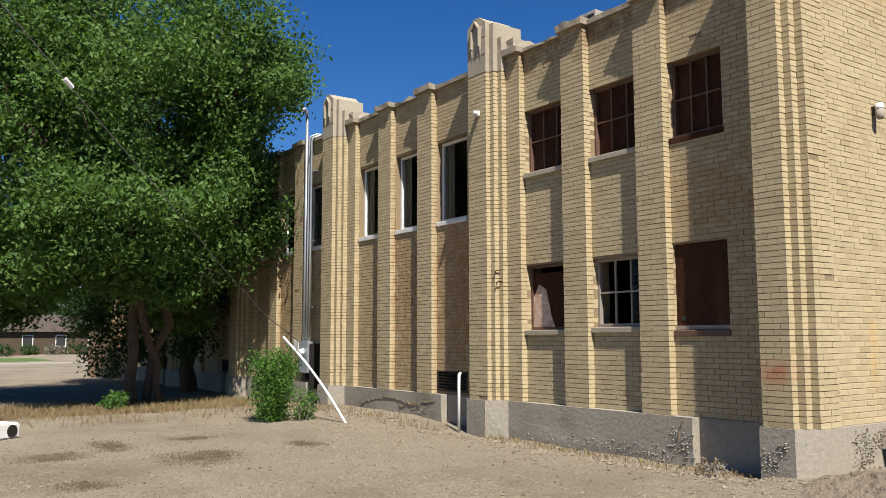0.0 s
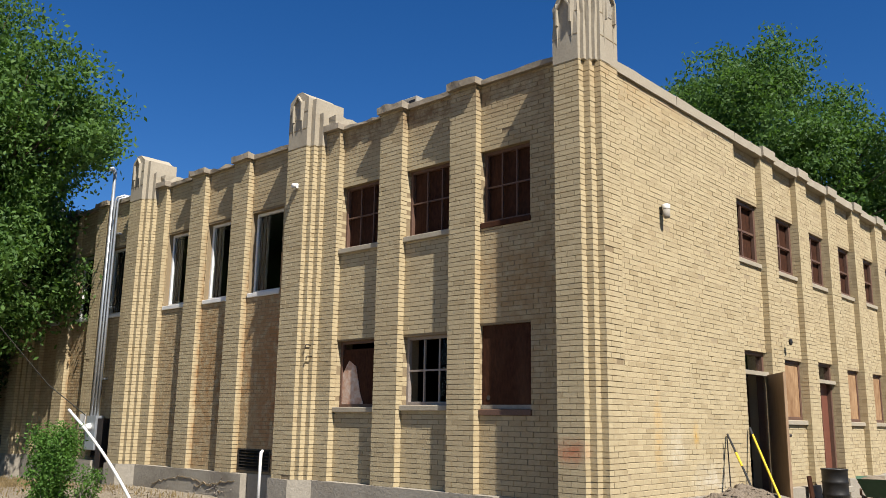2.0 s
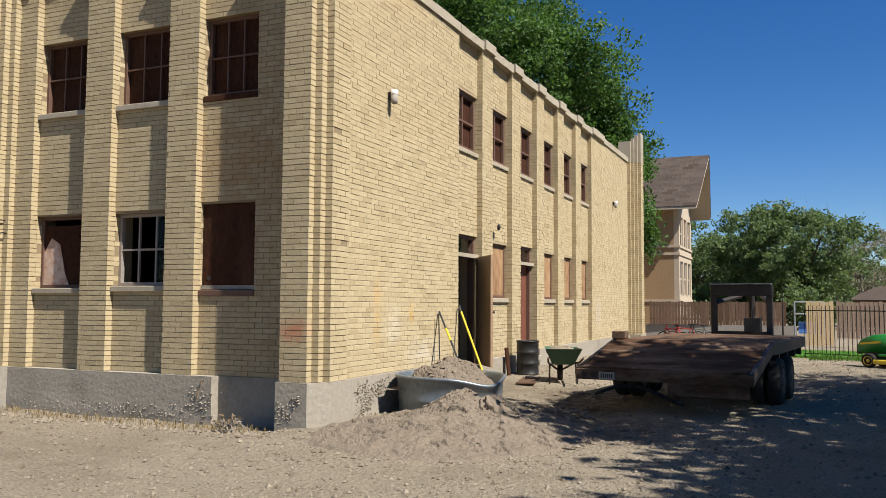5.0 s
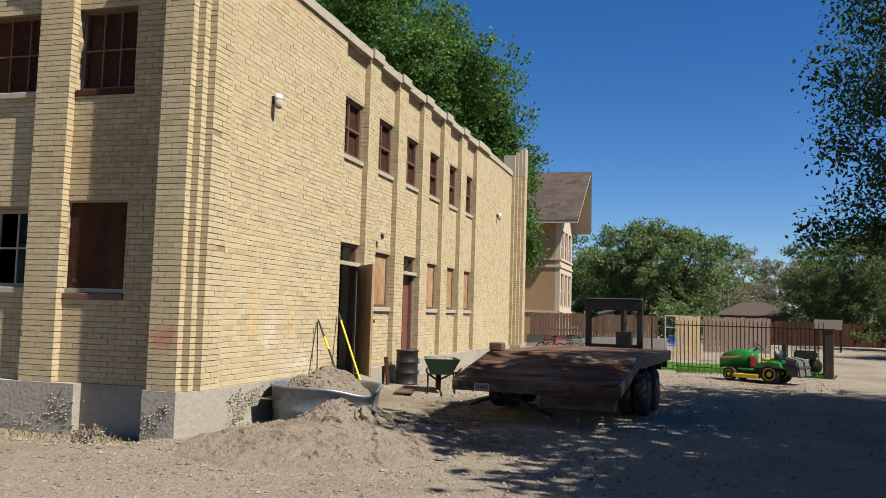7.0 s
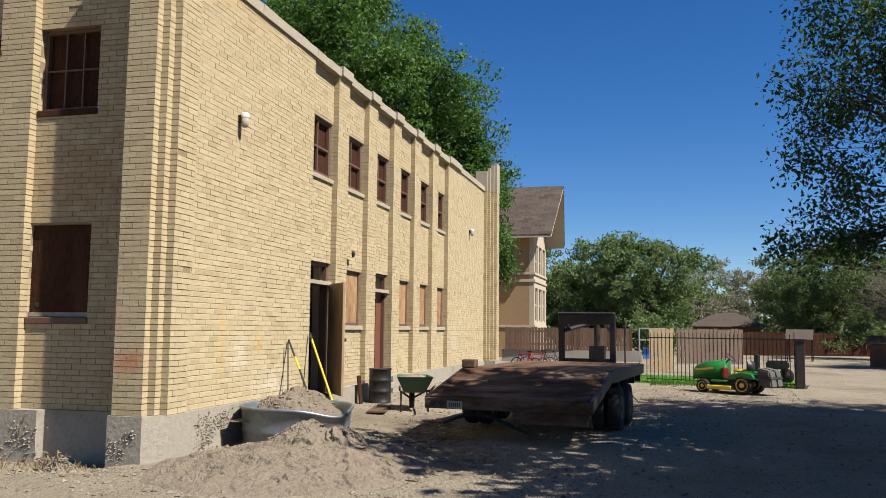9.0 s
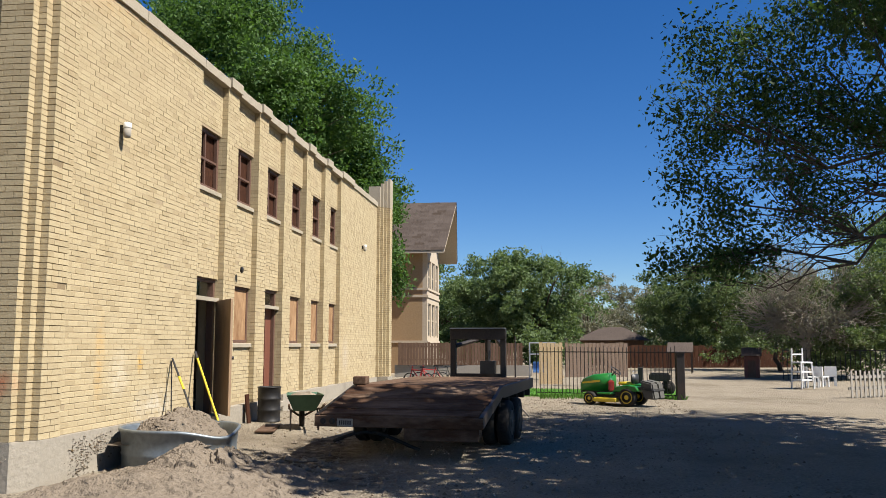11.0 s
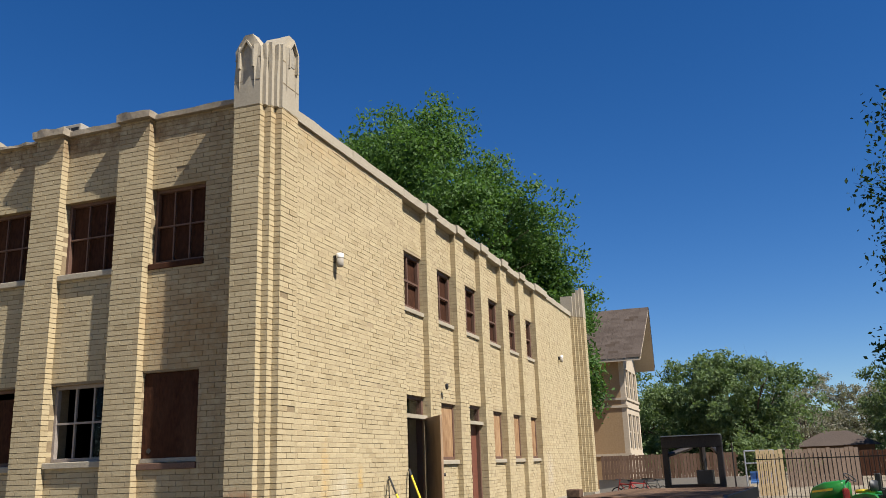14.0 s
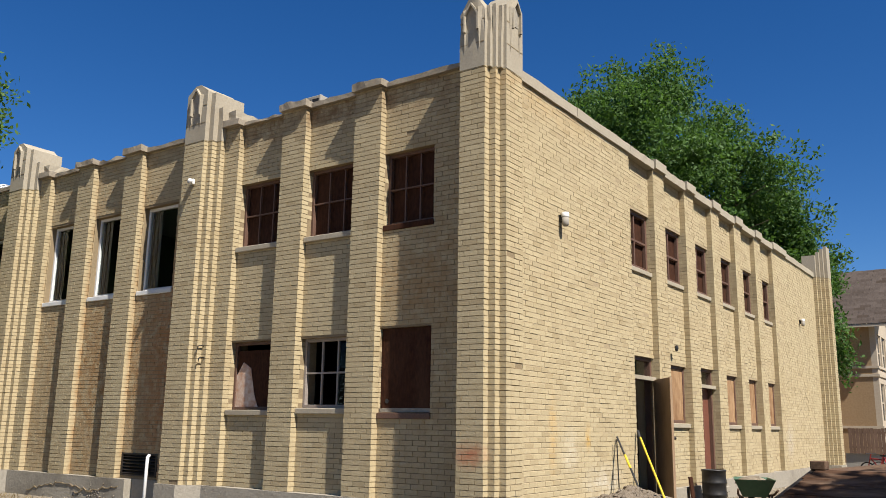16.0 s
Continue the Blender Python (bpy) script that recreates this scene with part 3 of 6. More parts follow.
box(bm, 8.95, 19.28, -0.05, 0.1, -0.35, BASE)
box(bm, 19.28, 20.15, -0.43, 0.1, -0.35, BASE)
box(bm, 4.2, 5.5, 0.0, 0.12, -0.35, 0.41)
box(bm, 7.7, 8.95, 0.0, 0.12, -0.35, 0.41)
foundation_south = solid("foundation_south", bm, M_FOUND, "rough grey concrete foundation with exposed aggregate", "foundation")

def aggregate(owner, count, seed, patches, place):
    """Pebbles showing where the concrete skin has come away; patches are (u, z, ru, rz)."""
    rs = np.random.RandomState(seed)
    vs, fs = [], []
    for _ in range(count):
        u0, z0, ru, rz = patches[rs.randint(len(patches))]
        u, z = u0 + rs.normal() * ru * 0.45, z0 + rs.normal() * rz * 0.45
        if not -0.1 < z < 0.5:
            continue
        s = 0.007 + 0.014 * rs.random() ** 2
        c = Vector(place(u, z))
        i = len(vs)
        for dx, dy, dz in ((1, 0, 0), (-1, 0, 0), (0, 1, 0), (0, -1, 0), (0, 0, 1), (0, 0, -1)):
            q = s * (0.7 + 0.6 * rs.random())
            vs.append((c.x + dx * q, c.y + dy * q, c.z + dz * q))
        fs += [(i, i + 2, i + 4), (i + 2, i + 1, i + 4), (i + 1, i + 3, i + 4), (i + 3, i, i + 4), (i + 2, i, i + 5), (i + 1, i + 2, i + 5), (i + 3, i + 1, i + 5), (i, i + 3, i + 5)]
    ob = new("aggregate", raw_mesh("aggregate", vs, fs, M_AGG))
    ob.parent = owner
    tagged(ob, "exposed pebbles in the broken concrete", "", "", "stuff")


M_AGG = material("aggregate_pebble", (0.20, 0.172, 0.135), (0.34, 0.30, 0.24), 30, 4, 0.95, 0, 0.3, 0.003, pieces=0.6)
aggregate(foundation_west, 600, 31, [(2.0, 0.18, 0.3, 0.25), (2.6, 0.0, 0.6, 0.12), (3.6, 0.02, 0.8, 0.1), (4.9, 0.02, 0.6, 0.1), (8.6, 0.2, 0.5, 0.2), (9.6, 0.05, 0.8, 0.15)], lambda u, z: (-0.172, u, z))
aggregate(foundation_west, 110, 33, [(0.45, 0.12, 0.14, 0.2), (0.25, 0.3, 0.1, 0.1)], lambda u, z: (-0.432, min(0.57, max(0.13, u)), z))
aggregate(foundation_south, 800, 32, [(0.75, 0.25, 0.3, 0.3), (1.2, 0.35, 0.3, 0.2), (2.0, 0.3, 0.6, 0.3), (3.2, 0.3, 0.6, 0.3)], lambda u, z: (max(0.37, u), -0.055, z))
for k, (y0, z0, n, up) in enumerate(((7.95, 0.42, 16, -0.012), (8.7, 0.30, 14, 0.008), (9.9, 0.38, 12, -0.015), (1.95, 0.5, 7, -0.05))):
    crs = random.Random(50 + k)
    bm = bmesh.new()
    p_ = [(-0.176, y0 + 0.09 * i * (1 if n > 8 else 0.2), z0 + up * i + crs.uniform(-0.03, 0.03)) for i in range(n)]
    tube(bm, p_, [crs.uniform(0.005, 0.014) for _ in p_], 4)
    part("crack", bm, M_MORTAR, foundation_west, "dark crack in the concrete")

# ---------- coping and caps ----------
def rough_bar(bm, x0, x1, y0, y1, z0, z1, seed, amt=0.012):
    b2 = bmesh.new()
    box(b2, x0, x1, y0, y1, z0, z1)
    bmesh.ops.subdivide_edges(b2, edges=[e for e in b2.edges if e.calc_length() > 0.6], cuts=6, use_grid_fill=True)
    for v in b2.verts:
        if v.co.z > (z0 + z1) / 2:
            v.co.z += amt * 2 * noise.noise(v.co * 4 + Vector((seed, 0, 0)))
        v.co.x += amt * noise.noise(v.co * 5 + Vector((0, seed, 0)))
        v.co.y += amt * noise.noise(v.co * 5 + Vector((0, 0, seed)))
    me = bpy.data.meshes.new("tmp")
    b2.to_mesh(me)
    b2.free()
    bm.from_mesh(me)
    bpy.data.meshes.remove(me)


coping = thing("coping_west", (0, 0, 0), "weathered concrete parapet coping, broken in places", "coping", "", "structure")
for s in range(5):
    o = SHIFT * s
    cuts = (0.56, 2.19, 2.72, 3.79, 4.32, 5.40, 6.52)
    for i in range(6):
        bm = bmesh.new()
        if i in (1, 3):
            rough_bar(bm, -P2 - 0.09, 0.4, cuts[i] + o - 0.05, cuts[i + 1] + o + 0.03, EAVES + 0.092, EAVES + 0.21, i + s * 7, 0.02)
            part("cap_block", bm, M_COPE, coping)
        elif i == 5:
            rough_bar(bm, -P2 - 0.09, 0.4, cuts[i] + o - 0.05, 5.78 + o, EAVES + 0.092, EAVES + 0.21, i + s * 7, 0.02)
            part("cap_block", bm, M_COPE, coping)
        else:
            low = 0.0 if (s, i) not in ((0, 4), (1, 2)) else -0.03
            rough_bar(bm, -0.075, 0.4, cuts[i] + o + 0.03, cuts[i + 1] + o - 0.05, WTOP + 0.002, WTOP + 0.085 + low, i + s * 7, 0.014 if low == 0 else 0.035)
            part("coping_slab", bm, M_COPE, coping)
coping_s = thing("coping_south", (0, 0, 0), "pale concrete coping along the south parapet", "coping", "", "structure")
edges_s = [0.29, 2.1, 4.25]
for i in range(6):
    edges_s += [BAYS[i][1], BAYS[i][1] + 0.575]
edges_s[-1] = 15.6
edges_s += [17.4, 19.3]
for i, (a, b) in enumerate(zip(edges_s, edges_s[1:])):
    bm = bmesh.new()
    pil = i >= 3 and i % 2 == 1 and i < 14
    rough_bar(bm, a + 0.006, b - 0.006, -0.075 if pil else -0.04, 0.45, EAVES - 0.16 if not pil else EAVES - 0.13, EAVES + (0.05 if pil else 0.0), 30 + i)
    part("coping_slab", bm, M_CAST, coping_s)


def gabled(bm, axis, a0, a1, f, back, z0, z1, rise):
    """An upright cap block with a low pointed head; its face looks along -x (axis 'y') or -y (axis 'x')."""
    mid = (a0 + a1) / 2
    prof = [(a0, z0), (a1, z0), (a1, z1), (mid + 0.07, z1 + rise), (mid - 0.07, z1 + rise), (a0, z1)]
    rows = []
    for d in (f, back):
        rows.append([bm.verts.new((d, u, z) if axis == "y" else (u, d, z)) for u, z in prof])
    n = len(prof)
    bm.faces.new(rows[0])
    bm.faces.new(rows[1][::-1])
    for i in range(n):
        bm.faces.new((rows[0][i], rows[0][(i + 1) % n], rows[1][(i + 1) % n], rows[1][i]))


def flute(bm, axis, u, f, z0, z1, w):
    """A slender upright wedge carved on a cap's face."""
    P = lambda uu, d, z: (f - d, uu, z) if axis == "y" else (uu, f - d, z)
    vs = [bm.verts.new(P(*c)) for c in ((u - w, 0.0, z1), (u + w, 0.0, z1), (u, 0.05, z1 - 0.02), (u, 0.004, z0))]
    for t in ((0, 2, 3), (2, 1, 3), (0, 1, 2)):
        bm.faces.new([vs[i] for i in t])


def hood_mould(cap, axis, mid, f, z0, z1, rise, w):
    """Proud bars that frame a pointed niche on a cap's face."""
    P = lambda u, d, z: (f - d, u, z) if axis == "y" else (u, f - d, z)
    t = 0.028
    outer = [(mid - w, z0), (mid - w, z1), (mid, z1 + rise), (mid + w, z1), (mid + w, z0)]
    inner = [(mid - w + t, z0), (mid - w + t, z1 - 0.008), (mid, z1 + rise - t * 1.4), (mid + w - t, z1 - 0.008), (mid + w - t, z0)]
    bm = bmesh.new()
    rows = [[bm.verts.new(P(u, d, z)) for u, z in line] for line in (outer, inner) for d in (-0.01, 0.055)]
    ob, of, ib, if_ = rows
    for i in range(4):
        bm.faces.new((of[i], of[i + 1], if_[i + 1], if_[i]))
        bm.faces.new((ob[i], ob[i + 1], of[i + 1], of[i]))
        bm.faces.new((ib[i], ib[i + 1], if_[i + 1], if_[i]))
    part("hood_mould", bm, M_CAST, cap)


def chip(bm, amt, seed, zmin):
    bmesh.ops.subdivide_edges(bm, edges=[e for e in bm.edges if e.calc_length() > 0.25], cuts=3, use_grid_fill=True)
    for v in bm.verts:
        if v.co.z > zmin:
            v.co += Vector((noise.noise(v.co * 6 + Vector((seed, 0, 0))), noise.noise(v.co * 6 + Vector((0, seed, 0))), 1.5 * noise.noise(v.co * 6 + Vector((0, 0, seed))))) * amt


def pier_cap(o, seed):
    cap = thing("pier_cap", (0, o, CAPZ), "stepped cast-stone pier cap with pointed head, weathered", "pier cap", "pier caps")
    specs = (("cap_face", lambda b: gabled(b, "y", 5.985, 6.525, -0.415, 0.30, 0.0, 0.93, 0.14), 0.006),
             ("cap_step", lambda b: box(b, -0.325, 0.34, 5.875, 5.984, 0.0, 0.90), 0.008),
             ("cap_step", lambda b: box(b, -0.225, 0.36, 5.765, 5.874, 0.0, 0.62), 0.012),
             ("cap_shoulder", lambda b: box(b, -0.10, 0.42, 5.56, 5.764, 0.15, 0.56), 0.03))
    for nm, fn, amt in specs:
        bm = bmesh.new()
        fn(bm)
        chip(bm, amt, seed + amt * 100, 0.45)
        part(nm, bm, M_CAST, cap)
    for u in (6.13, 6.38):
        bm = bmesh.new()
        flute(bm, "y", u, -0.418, 0.25, 0.88, 0.045)
        part("carving", bm, M_CAST, cap)
    for z in (0.33, 0.66):
        bm = bmesh.new()
        box(bm, -0.419, -0.41, 5.99, 6.52, z, z + 0.012)
        part("joint", bm, M_MORTAR, cap)
    # darker proud panel stands for the shade in a pointed recess
    bm = bmesh.new()
    prof = [(6.17, 0.55), (6.34, 0.55), (6.34, 0.86), (6.255, 0.98), (6.17, 0.86)]
    vs = [[bm.verts.new((x, y, z)) for y, z in prof] for x in (-0.423, -0.40)]
    bm.faces.new(vs[0])
    for i in range(5):
        bm.faces.new((vs[0][i], vs[0][(i + 1) % 5], vs[1][(i + 1) % 5], vs[1][i]))
    part("niche", bm, M_FOUND, cap, "darker panel standing for a shadowed pointed niche")
    hood_mould(cap, "y", 6.255, -0.415, 0.5, 0.84, 0.17, 0.13)


for s in range(5):
    pier_cap(SHIFT * s, 3.0 * s + 1)
cap = thing("pier_cap", (0, 0, CAPZ), "tall stepped cast-stone corner cap with crumbling pointed heads", "pier cap", "pier caps")
for nm, fn, amt in (("cap_face", lambda b: gabled(b, "y", 0.145, 0.56, -0.405, 0.2, 0.0, 0.86, 0.20), 0.032),
                    ("cap_face", lambda b: gabled(b, "x", -0.165, 0.285, -0.065, 0.30, 0.0, 0.96, 0.20), 0.006),
                    ("cap_step", lambda b: box(b, -0.345, 0.0, 0.09, 0.144, 0.0, 0.92), 0.022),
                    ("cap_step", lambda b: box(b, -0.285, 0.0, 0.035, 0.089, 0.0, 0.95), 0.010),
                    ("cap_step", lambda b: box(b, -0.225, 0.0, -0.015, 0.034, 0.0, 0.95), 0.02)):
    bm = bmesh.new()
    fn(bm)
    chip(bm, amt, amt * 300, 0.6)
    part(nm, bm, M_CAST, cap)
for u in (0.23, 0.47):
    bm = bmesh.new()
    flute(bm, "y", u, -0.408, 0.25, 0.9, 0.05)
    part("carving", bm, M_CAST, cap)
for u in (-0.06, 0.18):
    bm = bmesh.new()
    flute(bm, "x", u, -0.068, 0.25, 0.95, 0.04)
    part("carving", bm, M_CAST, cap)
for z in (0.36, 0.70):
    bm = bmesh.new()
    box(bm, -0.409, -0.40, 0.148, 0.555, z, z + 0.012)
    part("joint", bm, M_MORTAR, cap)
    bm = bmesh.new()
    box(bm, -0.16, 0.28, -0.069, -0.06, z, z + 0.012)
    part("joint", bm, M_MORTAR, cap)
# same darker panel in place of the corner niche's shaded recess
bm = bmesh.new()
prof = [(-0.02, 0.7), (0.14, 0.7), (0.14, 0.92), (0.06, 1.05), (-0.02, 0.92)]
vs = [[bm.verts.new((x, y, z)) for x, z in prof] for y in (-0.073, -0.05)]
bm.faces.new(vs[0])
for i in range(5):
    bm.faces.new((vs[0][i], vs[0][(i + 1) % 5], vs[1][(i + 1) % 5], vs[1][i]))
part("niche", bm, M_FOUND, cap)
hood_mould(cap, "x", 0.06, -0.065, 0.62, 0.93, 0.17, 0.125)
hood_mould(cap, "y", 0.352, -0.405, 0.55, 0.80, 0.18, 0.125)
cap = thing("pier_cap", (0, 0, CAPZ), "stepped cast-stone cap of the far pier", "pier cap", "pier caps")
for i, (x0, y0, h) in enumerate(((19.30, -0.10, 0.72), (19.41, -0.20, 0.84), (19.52, -0.30, 0.95), (19.63, -0.40, 1.04))):
    bm = bmesh.new()
    box(bm, x0 - 0.004, 20.12, y0 - 0.004, y0 + 0.0945 if i else 0.3, 0.0, h)
    part("cap_step", bm, M_CAST, cap)

# ---------- windows ----------
def to_face(axis, o, d):
    """Matrix from (u, depth, z) on a face to the world: west faces look along -x, south faces along -y."""
    if axis == "w":
        return Matrix(((0, 1, 0, d), (1, 0, 0, 0), (0, 0, 1, 0), (0, 0, 0, 1)))
    return Matrix(((1, 0, 0, 0), (0, 1, 0, d), (0, 0, 1, 0), (0, 0, 0, 1)))


win_no = [0]
M_PALEBAR = material("faded_sash_paint", (0.22, 0.18, 0.15), (0.34, 0.29, 0.25), 40, 4, 0.7, 0, 0.3, 0.003)


def window(axis, hole, depth, cols, rows, mat, label, fill="glass", sill_mat=None, sill_out=0.06, fw=0.05, muntin=0.022):
    u0, u1, z0, z1 = hole
    win_no[0] += 1
    w = tagged(new("window_%d" % win_no[0]), label, "window", "", "structure")
    m = to_face(axis, 0, depth)
    bm = bmesh.new()
    for a, b, c, d in ((u0, u0 + fw, z0, z1), (u1 - fw, u1, z0, z1), (u0 + fw, u1 - fw, z0, z0 + fw), (u0 + fw, u1 - fw, z1 - fw, z1)):
        box(bm, a, b, 0.0, 0.07, c, d, m)
    soften(bm, 0.004)
    part("window_frame", bm, mat, w)
    iu0, iu1, iz0, iz1 = u0 + fw, u1 - fw, z0 + fw, z1 - fw
    if cols * rows > 1:
        for i in range(1, cols):
            bm = bmesh.new()
            c = iu0 + (iu1 - iu0) * i / cols
            box(bm, c - muntin / 2, c + muntin / 2, 0.012, 0.045, iz0, iz1, m)
            part("muntin", bm, mat, w)
        for k in range(1, rows):
            bm = bmesh.new()
            c = iz0 + (iz1 - iz0) * k / rows
            t = muntin * (0.7 if k != rows // 2 else 1.0)
            box(bm, iu0, iu1, 0.010, 0.047, c - t / 2, c + t / 2, m)
            part("muntin", bm, mat, w)
    if fill == "glass":
        for i in range(cols):
            for k in range(rows):
                if fill == "glass" and cols > 1 and (i * 7 + k * 5 + win_no[0]) % 5 != 0:
                    continue
                bm = bmesh.new()
                a, b = iu0 + (iu1 - iu0) * i / cols, iu0 + (iu1 - iu0) * (i + 1) / cols
                c, d = iz0 + (iz1 - iz0) * k / rows, iz0 + (iz1 - iz0) * (k + 1) / rows
                box(bm, a, b, 0.026, 0.030, c, d, m)
                ob = part("pane", bm, M_GLASS, w)
                ob.visible_shadow = False
    if fill == "boarded":
        bm = bmesh.new()
        box(bm, u0, u1, 0.075, 0.09, z0, z1, m)
        part("board", bm, M_PLY, w, "dark weathered board behind the panes")
    if sill_mat:
        bm = bmesh.new()
        vs = box(bm, u0 - 0.01, u1 - 0.002, -depth - sill_out, 0.0, z0 - 0.09, z0 - 0.005, m)
        soften(bm, 0.008)
        part("window_sill", bm, sill_mat, w)
    return w


for k, h in enumerate(west_holes[:3]):
    window("w", h, 0.10, 3, 2, M_SASH, "brown six-pane window boarded from inside, " + ("stone sill" if k else "rotten wooden sill"), "boarded", M_CAST if k else M_PLY, sill_out=0.06 if k else 0.02)
# lower west windows: board, broken glass, half board
w = window("w", west_holes[3], 0.06, 1, 1, M_SASH, "window opening closed with dark weathered plywood", "none", M_SASH, sill_out=0.03)
bm = bmesh.new()
box(bm, 0.05, 0.066, 1.27, 2.18, 1.80, 2.945)
soften(bm, 0.003)
part("board", bm, M_PLY, w, "stained brown plywood sheet")
bm = bmesh.new()
box(bm, 0.035, 0.05, 1.27, 2.18, 1.745, 1.80)
part("batten", bm, M_FOUND, w)
bm = bmesh.new()
lathe(bm, [(0.035, 0), (0.035, 0.004)], 10, Matrix.Translation((0.048, 2.06, 1.9)) @ pose(0, 0, 0, 0, -90, 0))
part("hole", bm, M_BLACK, w)
window("w", west_holes[4], 0.10, 3, 2, M_PALEBAR, "six-pane window with dark broken glass, pale stone sill", "glass", M_CAST, muntin=0.028)
w = window("w", west_holes[5], 0.10, 1, 1, M_SASH, "window half closed by a warped bleached board", "none", M_CAST)
bm = bmesh.new()
box(bm, 0.13, 0.145, 4.34, 5.38, 1.80, 2.74)
part("board", bm, M_PLY, w)
bm = bmesh.new()
vs = [bm.verts.new(p) for p in ((0.118, 4.80, 1.79), (0.118, 5.37, 1.79), (0.118, 5.37, 2.30), (0.118, 5.20, 2.55), (0.118, 5.02, 2.45), (0.118, 4.9, 2.0))]
bm.faces.new(vs)
r = bmesh.ops.extrude_face_region(bm, geom=bm.faces[:])
for v in [g for g in r["geom"] if isinstance(g, bmesh.types.BMVert)]:
    v.co.x += 0.008
part("torn_board", bm, M_BLEACH, w, "bleached broken piece of board")
for h in tall:
    w = window("w", h, 0.12, 1, 1, M_WHITE, "tall white-framed window with dark glass", "glass", M_WHITE, sill_out=0.03, fw=0.055)
    bm = bmesh.new()
    m = to_face("w", 0, 0.16)
    for k in range(5):
        u = h[1] - 0.07 - 0.06 * k
        box(bm, u - 0.05, u, 0.02 + 0.015 * (k % 2), 0.03 + 0.015 * (k % 2), h[2] + 0.06, h[3] - 0.06, m)
    part("curtain", bm, M_GREYFAB, w, "grey curtain edge behind the glass")
for i, h in enumerate(south_up):
    window("s", h, 0.165, 2, 2, M_SASH, "brown four-pane sash window boarded inside, stone sill", "boarded", M_CAST, sill_out=-0.075, fw=0.07, muntin=0.04)
for i, h in enumerate(south_low):
    if i in (0, 2):
        continue
    w = window("s", h, 0.165, 1, 1, M_SASH, "lower window opening closed with tan board", "none", M_CAST, sill_out=-0.06, fw=0.06)
    bm = bmesh.new()
    box(bm, h[0] + 0.06, h[1] - 0.06, 0.185, 0.20, h[2] + 0.06, h[3] - 0.06)
    part("board", bm, M_OSB, w, "warped tan board")

# louvred vents at the foot of the west wall
for s in range(1, 5):
    o = SHIFT * s
    v = thing("wall_vent", (0, 0, 0), "dark louvred vent grille in the brick wall", "vent", "foot vents", "structure")
    bm = bmesh.new()
    for a, b, c, d in ((1.15, 1.19, 0.6, 1.0), (2.13, 2.17, 0.6, 1.0), (1.19, 2.13, 0.6, 0.63), (1.19, 2.13, 0.97, 1.0)):
        box(bm, -0.01, 0.06, a + o, b + o, c, d)
    part("vent_frame", bm, M_STEEL, v)
    for k in range(6):
        bm = bmesh.new()
        box(bm, -0.03, 0.03, 1.19 + o, 2.13 + o, -0.004, 0.004, Matrix.Translation((0.02, 0, 0.66 + 0.057 * k)) @ pose(0, 0, 0, 0, -40, 0))
        part("slat", bm, M_STEEL, v)

# ---------- doorways ----------
def doorway(no, hole, leaf_open):
    u0, u1, z0, z1 = hole
    d = tagged(new("door_%d" % no), "open brown door under a dark transom" if leaf_open else "doorway with reddish wooden frame and transom", "door", "", "structure")
    bm = bmesh.new()
    for a, b, c, e in ((u0, u0 + 0.07, z0, z1), (u1 - 0.07, u1, z0, z1), (u0 + 0.07, u1 - 0.07, z1 - 0.06, z1), (u0 + 0.07, u1 - 0.07, 2.42, 2.50)):
        box(bm, a, b, 0.16, 0.28, c, e)
    soften(bm, 0.004)
    part("door_frame", bm, M_SASH, d)
    bm = bmesh.new()
    box(bm, u0 + 0.005, u1 - 0.005, 0.07, 0.159, 2.42, 2.49)
    part("transom_bar", bm, M_CAST, d, "pale weathered transom bar")
    bm = bmesh.new()
    box(bm, u0 + 0.07, u1 - 0.07, 0.21, 0.216, 2.5, z1 - 0.06)
    part("transom_pane", bm, M_GLASS, d).visible_shadow = False
    if leaf_open:
        m = Matrix.Translation((u1 - 0.03, 0.10, 0)) @ pose(0, 0, 0, 0, 0, -143)
        bm = bmesh.new()
        box(bm, 0.0, 1.0, -0.022, 0.022, 0.44, 2.44, m)
        soften(bm, 0.004)
        leaf = part("door_leaf", bm, M_DOOR, d, "weathered brown door leaf")
        bm = bmesh.new()
        lathe(bm, [(0.0, 0), (0.028, 0.01), (0.028, 0.05), (0.0, 0.06)], 12, m @ Matrix.Translation((0.93, 0.022, 1.42)) @ pose(0, 0, 0, -90, 0, 0))
        part("knob", bm, M_STEEL, leaf)
        bm = bmesh.new()
        box(bm, u0 + 0.4, u0 + 0.44, 0.9, 1.9, 0.42, 2.4)
        part("inner_door", bm, M_FOUND, d, "grey inner door standing ajar")
    else:
        bm = bmesh.new()
        box(bm, u1 - 0.42, u1 - 0.07, 0.24, 0.28, 0.44, 2.42)
        part("door_leaf", bm, material("red_brown_door", (0.13, 0.04, 0.025), (0.2, 0.075, 0.045), 20, 2, 0.5, 0, 0.2, 0.002), d, "reddish brown door leaf")
    bm = bmesh.new()
    box(bm, u0, u1, -0.12, 0.3, 0.30, 0.42)
    soften(bm, 0.01)
    part("threshold", bm, M_FOUND, d)


doorway(1, south_low[0], True)
doorway(2, south_low[2], False)

# ---------- projecting wing at the far end of the west face ----------
bm = bmesh.new()
box(bm, -1.0, 0.0, 30.41, 34.0, -0.3, 4.6)
solid("wing", bm, M_HOUSEBRICK, "pale sunlit projecting end of the building", "building")

